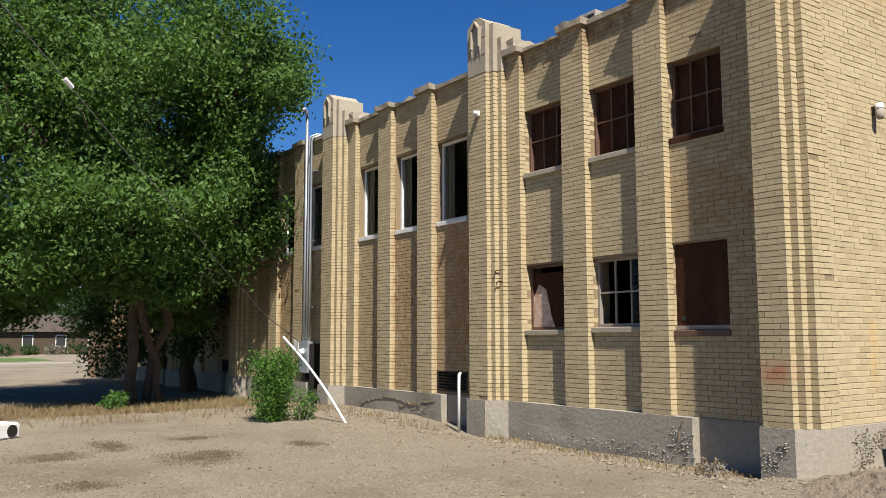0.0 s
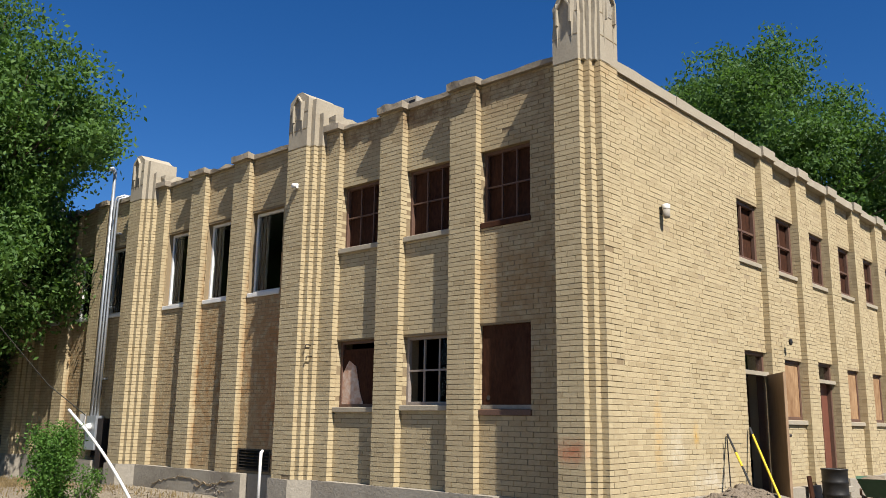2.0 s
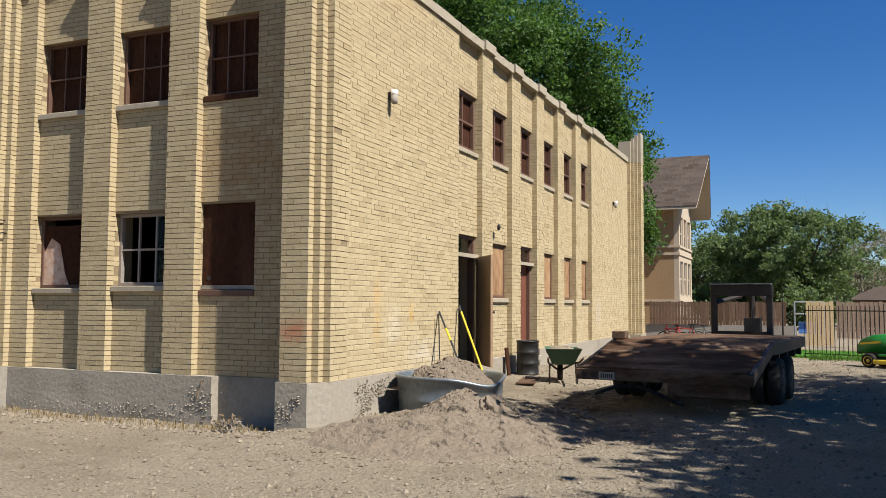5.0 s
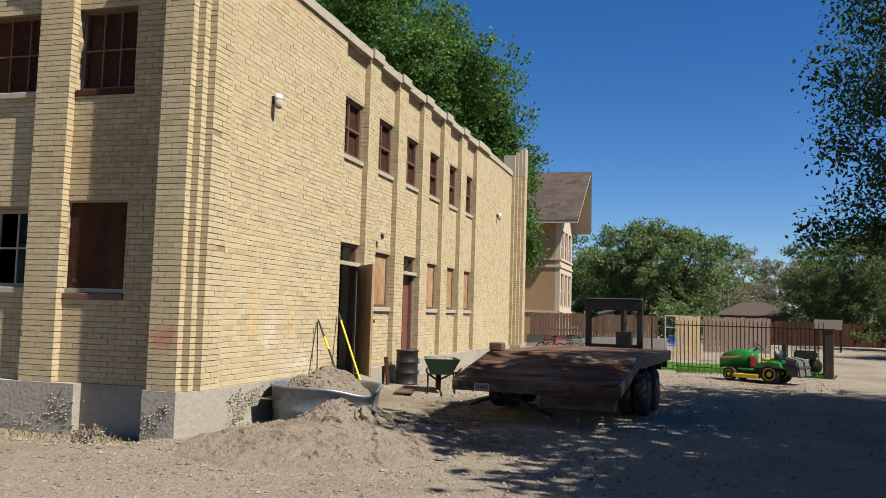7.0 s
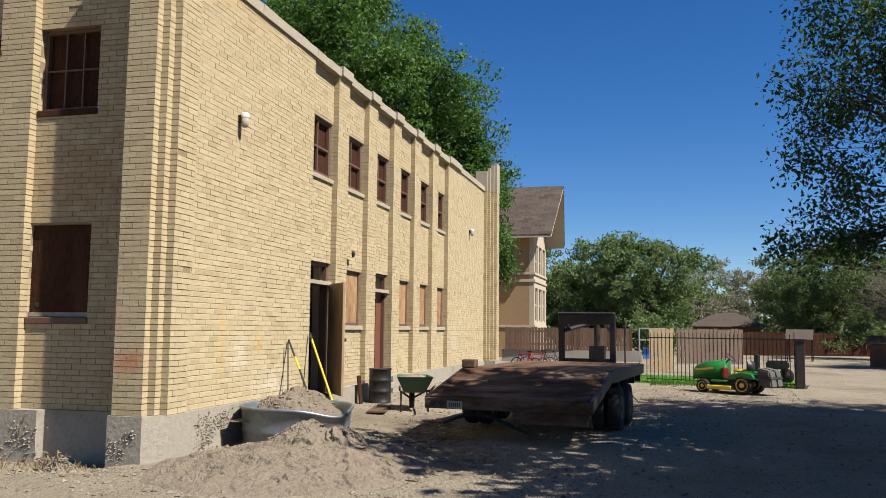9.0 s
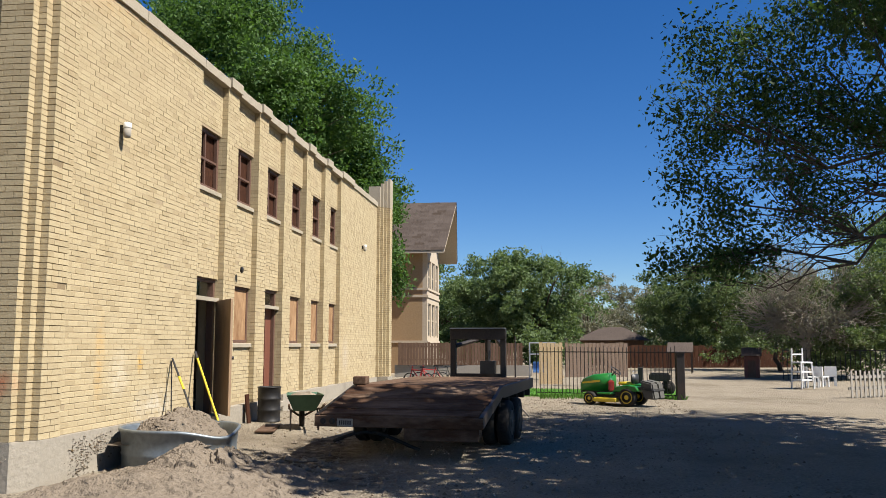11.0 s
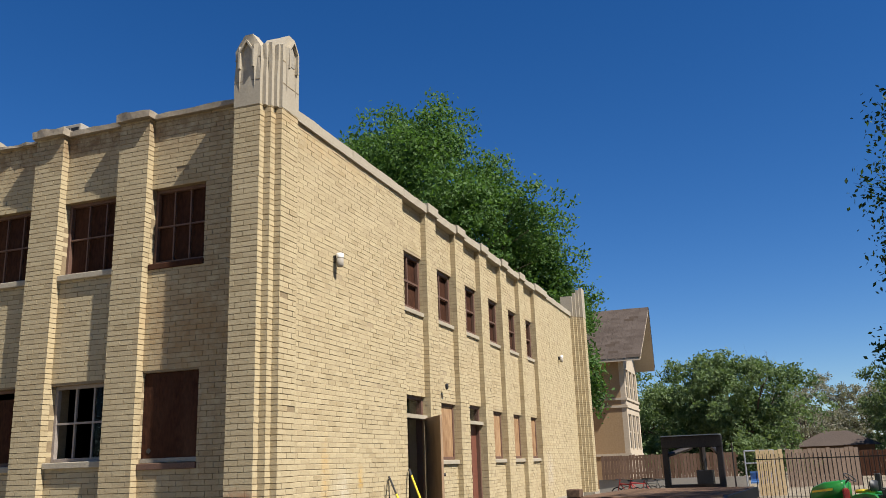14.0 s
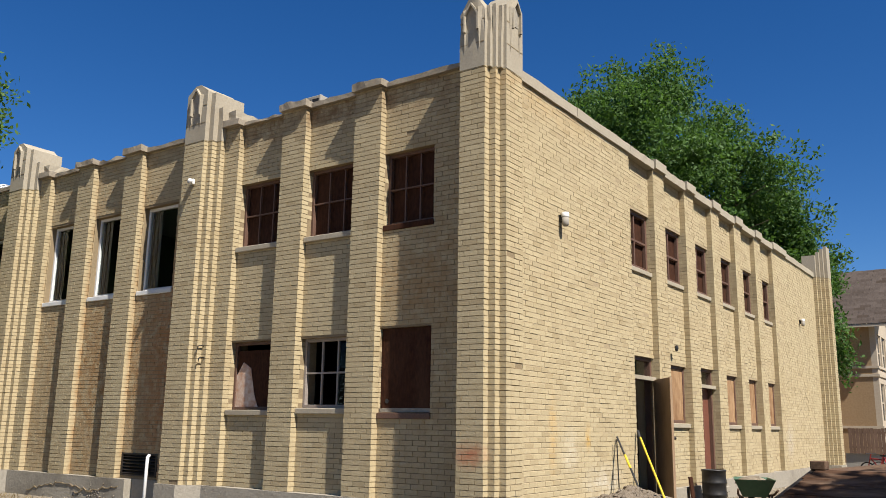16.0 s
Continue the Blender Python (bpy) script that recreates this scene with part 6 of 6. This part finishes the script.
tube(bm, [(-0.52, 6.70, ground_z(-0.52, 6.7) - 0.05), (-0.51, 6.71, 0.85), (-0.49, 6.73, 0.97), (-0.44, 6.76, 1.0)], 0.028, 10)
part("pipe", bm, M_WHITE, p2, "", True)
wr = thing("guy_wire", (0, 0, 0), "sagging service wire with a pale insulator", "cable")
A, B, Cc = Vector((-7.92, 9.15, 7.08)), Vector((-4.33, 11.22, 4.23)), Vector((-1.41, 13.54, 2.23))
bm = bmesh.new()
tube(bm, [A + (A - B) * 0.9, A, A.lerp(B, 0.5) + Vector((0, 0, -0.03)), B, B.lerp(Cc, 0.5) + Vector((0, 0, -0.05)), Cc, Vector((-0.1, 14.3, 1.55))], 0.011, 6)
part("wire", bm, M_GREYFAB, wr)
bm = bmesh.new()
q = A.lerp(B, 0.34)
d = (B - A).normalized()
rod(bm, q - d * 0.10, q + d * 0.10, 0.045, n=10)
part("insulator", bm, M_WHITE, wr)
ab = thing("white_box", (-7.55, 9.9, ground_z(-7.5, 9.9)), "discarded white appliance lying on the dirt", "appliance", rz=35)
bm = bmesh.new()
box(bm, -0.3, 0.3, -0.22, 0.22, 0.0, 0.26)
soften(bm, 0.03, 2)
part("shell", bm, M_WHITE, ab)
bm = bmesh.new()
lathe(bm, [(0.1, 0.0), (0.1, 0.012), (0.0, 0.012)], 18, Matrix.Translation((0.12, -0.222, 0.13)) @ pose(0, 0, 0, 90, 0, 0))
part("fan_opening", bm, M_IRON, ab)


def bush(x, y, r, h, n, mat, label, seed, leaf=0.045):
    rs = np.random.RandomState(seed)
    z = ground_z(x, y)
    b = thing("bush", (0, 0, 0), label, "bush")
    bm = bmesh.new()
    tips = []
    for _ in range(16):
        a, q = rs.random() * 6.28, rs.random() ** 0.5
        e = Vector((x + r * q * math.cos(a), y + r * q * math.sin(a), z + h * (0.98 - 0.45 * q * rs.random())))
        tips.append(limb(bm, rs, (x + 0.1 * rs.normal(), y + 0.1 * rs.normal(), z - 0.03), e, 0.012, 0.004, 0.15, 6, 4))
    part("stem", bm, M_TWIG, b)
    pts = []
    for t in tips:
        for p in t[1:]:
            k = n // (16 * 6)
            pts.append(np.array(p) + rs.normal(size=(k, 3)) * np.array((0.1, 0.1, 0.09)) * (r / 0.55))
    pts = np.concatenate(pts)
    pts = pts[pts[:, 2] > z + 0.02]
    c = new("foliage", leaf_mesh("foliage", rs, pts, leaf, mat))
    c.parent = b


bush(-2.85, 9.6, 0.52, 1.3, 12000, M_WEED, "bright green leafy bush on the dirt", 21, 0.028)
bush(-2.35, 9.3, 0.32, 0.55, 1200, M_WEED, "low green weed beside the bush", 22, 0.026)
bush(-4.6, 14.2, 0.3, 0.4, 700, M_WEED, "low green weed under the elm", 23)
bush(-0.75, 1.05, 0.14, 0.22, 120, M_DRY, "dry weed at the wall foot", 24, 0.025)
bush(-5.6, 0.9, 0.12, 0.12, 120, M_DRY, "dry weed on the dirt", 25, 0.02)

# ---------- house beyond the building ----------
HS = thing("house", (0, 0, 0), "old cream and buff brick house with steep brown shingle roof", "house")
bm = bmesh.new()
HX0, HX1, HY0, HY1 = 42.2, 47.8, 1.5, 14.0
wall_panel(bm, (0, HY0, 0), S_U, S_N, HX0, HX1, -0.2, 7.4, 0.3, [(HX0 + 0.45 + 1.7 * i, HX0 + 1.75 + 1.7 * i, z, z + h) for i in range(3) for z, h in ((2.1, 2.1), (4.9, 2.0))] + [(HX0 + 0.6, HX0 + 1.6, 0.0, 1.6)])
g = [bm.verts.new(p) for p in ((HX0, HY0 + 0.01, 7.4), (HX1, HY0 + 0.01, 7.4), ((HX0 + HX1) / 2, HY0 + 0.01, 10.4))]
bm.faces.new(g)
part("wall", bm, M_STUCCO, HS, "cream rendered gable wall")
bm = bmesh.new()
wall_panel(bm, (HX0, 0, 0), W_U, W_N, HY0 + 0.3, HY1, -0.2, 7.4, 0.3, [])
wall_panel(bm, (HX1, 0, 0), W_U, (1, 0, 0), HY0 + 0.3, HY1, -0.2, 7.4, 0.3, [])
wall_panel(bm, (0, HY1, 0), S_U, (0, 1, 0), HX0, HX1, -0.2, 7.4, 0.3, [])
part("wall", bm, M_HOUSEBRICK, HS, "buff brick side wall")
for z in (1.75, 4.55, 5.0):
    bm = bmesh.new()
    box(bm, HX0 - 0.06, HX1 + 0.06, HY0 - 0.06, HY0, z, z + 0.14)
    box(bm, HX0 - 0.06, HX0, HY0, HY1, z, z + 0.14)
    part("band", bm, M_STUCCO, HS)
for i in range(3):
    for z, h in ((2.1, 2.1), (4.9, 2.0)):
        x = HX0 + 0.45 + 1.7 * i
        bm = bmesh.new()
        for a, b, c, d in ((x, x + 0.12, z, z + h), (x + 1.18, x + 1.3, z, z + h), (x + 0.12, x + 1.18, z, z + 0.1), (x + 0.12, x + 1.18, z + h - 0.1, z + h), (x + 0.12, x + 1.18, z + h / 2 - 0.04, z + h / 2 + 0.04)):
            box(bm, a, b, HY0 + 0.08, HY0 + 0.16, c, d)
        wdw = part("window", bm, M_STUCCO, HS)
        bm = bmesh.new()
        box(bm, x + 0.1, x + 1.2, HY0 + 0.12, HY0 + 0.13, z + 0.05, z + h - 0.05)
        part("pane", bm, M_BLACK, wdw, "dull dark pane")
bm = bmesh.new()
box(bm, HX0 + 1.2, HX0 + 2.2, HY0 + 0.1, HY0 + 0.16, 0, 1.6)
part("door", bm, M_SASH, HS)
# steep roof: slabs with shingle courses, deep overhang to the south
RX = (HX0 + HX1) / 2
for sgn, name in ((-1, "roof"), (1, "roof")):
    bm = bmesh.new()
    ex = RX + sgn * (HX1 - HX0 + 1.8) / 2
    slope = math.atan2(10.85 - 7.35, abs(ex - RX))
    L_ = math.hypot(ex - RX, 3.5)
    rows = 22
    for k in range(rows):
        t0, t1 = k / rows, (k + 1.15) / rows
        for q in range(26):
            y0 = -0.02 + 0.35 * t0 + q * 0.56 + (0.28 if k % 2 and q else 0)
            y1 = y0 + 0.55 + (0.28 if k % 2 and not q else 0)
            zz = 0.05 + 0.02 * ((q * 7 + k * 3) % 5) / 5
            vs = []
            for t, dz in ((t0, zz + 0.03), (t1, zz)):
                for y in (y0, y1):
                    vs.append((RX + sgn * (abs(ex - RX)) * t, y, 10.85 - 3.5 * t + dz))
            w_ = [bm.verts.new(v) for v in vs]
            bm.faces.new((w_[0], w_[1], w_[3], w_[2]))
    roof_ = part(name, bm, M_SHINGLE, HS, "brown shingle roof slope")
    bm = bmesh.new()
    a = [bm.verts.new(p) for p in ((RX, 0.0, 10.84), (RX, HY1 + 0.4, 10.84), (ex, HY1 + 0.4, 7.34), (ex, 0.35, 7.34))]
    b = [bm.verts.new(v.co - Vector((0, 0, 0.14))) for v in a]
    bm.faces.new(a)
    bm.faces.new(b[::-1])
    for i in range(4):
        bm.faces.new((a[i], a[(i + 1) % 4], b[(i + 1) % 4], b[i]))
    part("soffit", bm, M_STUCCO, HS, "cream boarded eaves")
bm = bmesh.new()
box(bm, 38.5, 42.19, 4.0, 13.0, -0.2, 5.6)
part("wing", bm, M_HOUSEBRICK, HS, "buff brick lower wing")
for z in (0.6, 2.6):
    for y in (5.0, 7.0):
        bm = bmesh.new()
        box(bm, 38.44, 38.49, y, y + 0.9, z, z + 1.5)
        part("window", bm, M_GREYFAB, HS, "dull dark pane")
    bm = bmesh.new()
    box(bm, 39.6, 40.5, 3.95, 3.99, z, z + 1.5)
    part("window", bm, M_GREYFAB, HS, "dull dark pane")


# ---------- far fences, sheds and clutter ----------
def board_fence(p0, p1, z0, z1, mat, label, width=0.16, group="board fences", gap=0.008):
    p0, p1 = Vector((*p0, 0)), Vector((*p1, 0))
    d = (p1 - p0)
    n = int(d.length / width)
    f = thing("board_fence", (p0.x, p0.y, 0), label, "fence", group)
    ang = math.degrees(math.atan2(d.y, d.x))
    for i in range(n):
        m = pose(0, 0, 0, 0, 0, ang)
        bm = bmesh.new()
        box(bm, i * width + gap, (i + 1) * width - gap, -0.012, 0.012, z0, z1 + rng.uniform(-0.03, 0.03), m)
        part("fence_board", bm, mat, f)
    for z in (z0 + 0.25, z1 - 0.25):
        bm = bmesh.new()
        box(bm, 0, d.length, 0.014, 0.06, z, z + 0.09, pose(0, 0, 0, 0, 0, ang))
        part("rail", bm, mat, f)


board_fence((36.0, 2.2), (36.2, -4.6), 0.55, 1.75, M_FENCE, "weathered brown board fence on a pale wall")
bm = bmesh.new()
box(bm, 36.1, 36.35, -5.0, 2.4, -0.1, 0.55)
solid("low_wall", bm, M_CONC, "low pale concrete wall under the board fence", "wall")
board_fence((25.6, -5.5), (25.6, -6.5), 0.05, 1.72, M_PALE, "new pale timber fence panel")
board_fence((25.65, -6.55), (25.9, -9.1), 0.35, 1.72, material("faded_fence_board", (0.24, 0.165, 0.12), (0.34, 0.25, 0.19), 14, 1.5, 0.9, 0, 0.4, 0.006, pieces=0.2), "weathered brown board fence panel")
board_fence((52.0, -10.0), (56.0, -24.0), 0.0, 1.6, M_PLY, "long dark board fence in the distance", 0.3)
gf = thing("swing_frame", (31.0, -5.6, 0), "grey metal frame with a blue seat", "swing frame")
for x, y in ((0, -0.6), (0, 0.6)):
    bm = bmesh.new()
    rod(bm, (x, y, 0), (x, y, 1.75), 0.035)
    part("post", bm, M_CONDUIT, gf)
for z in (1.73, 1.2):
    bm = bmesh.new()
    rod(bm, (0, -0.6, z), (0, 0.6, z), 0.03)
    part("bar", bm, M_CONDUIT, gf)
bm = bmesh.new()
box(bm, -0.3, 0.2, -0.45, 0.45, 0.35, 0.42)
box(bm, 0.12, 0.2, -0.45, 0.45, 0.42, 0.85)
part("seat", bm, material("blue_plastic", (0.06, 0.16, 0.38), (0.10, 0.22, 0.46), 10, 2, 0.5, 0, 0.1, 0.001), gf, "blue plastic seat")
# bicycles and odd things by the house corner
for k, (x, y, c) in enumerate(((22.5, -1.0, M_RED), (23.6, -1.3, M_RED), (23.0, -1.9, M_GREYFAB))):
    b = thing("bicycle", (x, y, 0), "small bicycle with tubular frame standing by the building", "bicycle", "parked bicycles", rz=60 + 40 * k)
    for xx in (-0.45, 0.45):
        bm = bmesh.new()
        tube(bm, [(xx + 0.28 * math.cos(i * math.pi / 9), 0, 0.29 + 0.28 * math.sin(i * math.pi / 9)) for i in range(19)], 0.022, 5)
        part("tyre", bm, M_RUBBER, b)
    bm = bmesh.new()
    for p, q in (((-0.45, 0, 0.29), (-0.1, 0, 0.3)), ((-0.1, 0, 0.3), (0.3, 0, 0.7)), ((-0.45, 0, 0.29), (-0.2, 0, 0.72)), ((-0.2, 0, 0.66), (0.3, 0, 0.7)), ((-0.1, 0, 0.3), (-0.2, 0, 0.78)), ((0.45, 0, 0.29), (0.28, 0, 0.85))):
        rod(bm, p, q, 0.022, n=6)
    part("bike_frame", bm, c, b)
    bm = bmesh.new()
    rod(bm, (0.28, -0.25, 0.86), (0.28, 0.25, 0.86), 0.015)
    part("handlebar", bm, M_STEEL, b)
    bm = bmesh.new()
    box(bm, -0.32, -0.1, -0.05, 0.05, 0.78, 0.83)
    part("saddle", bm, M_BLACK, b)
kt = thing("wading_pool", (20.9, -0.9, 0.0), "blue plastic paddling pool by the wall", "paddling pool")
bm = bmesh.new()
lathe(bm, [(0.6, 0.0), (0.65, 0.22), (0.6, 0.23), (0.55, 0.03)], 24)
part("pool", bm, material("pale_blue_plastic", (0.10, 0.30, 0.50), (0.16, 0.38, 0.58), 10, 2, 0.4, 0, 0.1, 0.001), kt)

mc = thing("motor_scooter", (19.6, -9.3, 0.0), "dark parked motor scooter behind the iron fence", "scooter", rz=80)
for xx in (-0.5, 0.5):
    wheel(mc, Matrix.Translation((xx, 0, 0.24)), 0.24, 0.12, M_STEEL, 0.12)
bm = bmesh.new()
box(bm, -0.6, 0.1, -0.14, 0.14, 0.45, 0.72)
soften(bm, 0.05, 2)
part("body", bm, M_BLACK, mc)
bm = bmesh.new()
box(bm, 0.3, 0.45, -0.16, 0.16, 0.3, 0.9)
rod(bm, (0.42, -0.3, 0.98), (0.42, 0.3, 0.98), 0.02)
soften(bm, 0.03)
part("shield", bm, M_BLACK, mc)

sh = thing("playhouse", (35.3, -16.1, 0.0), "small red-brown wooden shed with pitched roof", "shed", rz=-15)
sh.scale = (0.6, 0.6, 0.72)
bm = bmesh.new()
box(bm, -0.6, 0.6, -0.6, 0.6, 0.0, 1.5)
part("walls", bm, material("red_brown_boards", (0.17, 0.06, 0.04), (0.25, 0.10, 0.07), 10, 2, 0.8, 0, 0.2, 0.003), sh)
bm = bmesh.new()
for s_ in (-1, 1):
    box(bm, -0.03, 0.98, -0.8, 0.8, 0.0, 0.05, Matrix.Translation((0, 0, 2.05)) @ (pose(0, 0, 0, 0, 35, 0) if s_ > 0 else pose(0, 0, 0, 0, 35, 180)))
part("roof", bm, M_SHINGLE, sh)
bm = bmesh.new()
box(bm, -0.62, -0.6, -0.3, 0.3, 0.0, 1.2)
part("door", bm, M_FENCE, sh)
ls = thing("shelter", (42.0, -13.6, 0.0), "dark open shelter with a pale pitched roof", "shelter", rz=-12)
ls.scale = (0.45, 0.45, 0.68)
bm = bmesh.new()
for s_ in (-1, 1):
    box(bm, -0.03, 1.9, -1.6, 1.6, 0.0, 0.07, Matrix.Translation((0, 0, 2.55)) @ (pose(0, 0, 0, 0, 25, 0) if s_ > 0 else pose(0, 0, 0, 0, 25, 180)))
part("roof", bm, M_SHINGLE, ls)
for x in (-1.5, 1.5):
    for y in (-1.4, 1.4):
        bm = bmesh.new()
        box(bm, x - 0.06, x + 0.06, y - 0.06, y + 0.06, 0.0, 1.85)
        part("post", bm, M_STEEL, ls)
lc = thing("lifeguard_chair", (23.9, -15.3, ground_z(23.9, -15.3)), "tall white wooden ladder chair", "chair", rz=-60)
for x in (-0.3, 0.3):
    for y in (-0.25, 0.25):
        bm = bmesh.new()
        rod(bm, (x, y, 0), (x * 0.85, y * 0.85, 1.5 if y > 0 else 1.0), 0.035, n=6)
        part("leg", bm, M_WHITE, lc)
for z in (0.3, 0.6, 0.95, 1.25):
    bm = bmesh.new()
    box(bm, -0.29, 0.29, -0.24 if z < 1 else 0.2, 0.24, z, z + 0.05)
    part("slat", bm, M_WHITE, lc)
for k in range(3):
    pc = thing("white_chair", (25.2 + 0.5 * k, -16.0 - 0.5 * k, ground_z(25, -16)), "low white plastic garden chair", "chair", "white garden chairs", rz=40 * k)
    bm = bmesh.new()
    box(bm, -0.22, 0.22, -0.22, 0.22, 0.38, 0.42)
    part("seat", bm, M_WHITE, pc)
    bm = bmesh.new()
    box(bm, -0.22, 0.22, 0.19, 0.23, 0.42, 0.8)
    part("backrest", bm, M_WHITE, pc)
    for x in (-0.19, 0.19):
        for y in (-0.19, 0.19):
            bm = bmesh.new()
            box(bm, x - 0.025, x + 0.025, y - 0.025, y + 0.025, 0, 0.38)
            part("leg", bm, M_WHITE, pc)
board_fence((18.6, -15.2), (20.2, -17.4), 0.0, 0.85, M_CONC, "weathered pale picket panel standing in the yard", 0.22, gap=0.07)
f2 = thing("iron_fence", (0, 0, 0), "dark iron railing round the far yard", "fence")
for i in range(60):
    x, y = 33.0 - 0.06 * i, -17.0 - 0.2 * i
    bm = bmesh.new()
    box(bm, x - 0.015, x + 0.015, y - 0.015, y + 0.015, 0.0, 1.5)
    part("picket", bm, M_IRON, f2)
for z in (0.2, 1.4):
    bm = bmesh.new()
    rod(bm, (33.0, -17.0, z), (29.4, -29.0, z), 0.025, n=4)
    part("rail", bm, M_IRON, f2)


def low_house(name, at, w, d, h, rise, rz, wall, roof_mat, label):
    t = thing(name, (*at, 0), label, "house", rz=rz)
    bm = bmesh.new()
    box(bm, -w / 2, w / 2, -d / 2, d / 2, -0.1, h)
    part("wall", bm, wall, t)
    bm = bmesh.new()
    o = 0.5
    v = [bm.verts.new(p) for p in ((-w / 2 - o, -d / 2 - o, h), (w / 2 + o, -d / 2 - o, h), (w / 2 + o, d / 2 + o, h), (-w / 2 - o, d / 2 + o, h), (-w / 2 + d / 3, 0, h + rise), (w / 2 - d / 3, 0, h + rise))]
    for f in ((0, 1, 5, 4), (2, 3, 4, 5), (1, 2, 5), (3, 0, 4), (3, 2, 1, 0)):
        bm.faces.new([v[i] for i in f])
    part("roof", bm, roof_mat, t)
    k = int(w / 3)
    for i in range(k):
        x = -w / 2 + (i + 0.5) * w / k
        bm = bmesh.new()
        box(bm, x - 0.5, x + 0.5, -d / 2 - 0.03, -d / 2, 0.9, 2.1)
        wn_ = part("window", bm, M_WHITE, t)
        bm = bmesh.new()
        box(bm, x - 0.42, x + 0.42, -d / 2 - 0.045, -d / 2 - 0.031, 0.98, 2.02)
        part("pane", bm, M_BLACK, wn_)


low_house("bungalow", polar(94.2, 72), 5.0, 5, 2.0, 1.1, 85, M_FENCE, M_SHINGLE, "low brown-roofed bungalow beyond the yard")
low_house("bungalow", polar(9.5, 98), 30, 9, 2.4, 1.8, -8, material("dull_red_brick", (0.055, 0.04, 0.028), (0.10, 0.075, 0.05), 6, 1, 0.9, 0, 0.2, 0.005), M_SHINGLE, "long low brick building across the road")
for k in range(9):
    bx, by = polar(6.0 + 1.4 * k, 90 + (k % 3))
    far_ = np.random.RandomState(200 + k)
    hb = thing("hedge_bush", (0, 0, 0), "rounded low shrub before the brick building", "shrub", "street shrubs")
    pts = cluster_points(far_, [(bx, by, 0.55, 1.0, 1.0, 0.55, 1)], 700, (0.12, 0.12, 0.1))
    c = new("foliage", leaf_mesh("foliage", far_, pts, 0.1, M_LEAF3 if k % 3 else M_SAGE))
    c.parent = hb
bm = bmesh.new()
prism(bm, [(-40, 66), (40, 62), (40, 72), (-40, 76)], -0.05, 0.06)
solid("verge", bm, material("verge_grass", (0.06, 0.12, 0.03), (0.11, 0.18, 0.05), 6, 0.4, 0.95, 0, 0.5, 0.02), "mown grass verge along the road", "verge")
bm = bmesh.new()
prism(bm, [(-40, 58.0), (40, 54.0), (40, 55.6), (-40, 59.6)], -0.05, 0.08)
solid("pavement", bm, M_CONC, "pale concrete pavement along the road", "pavement")
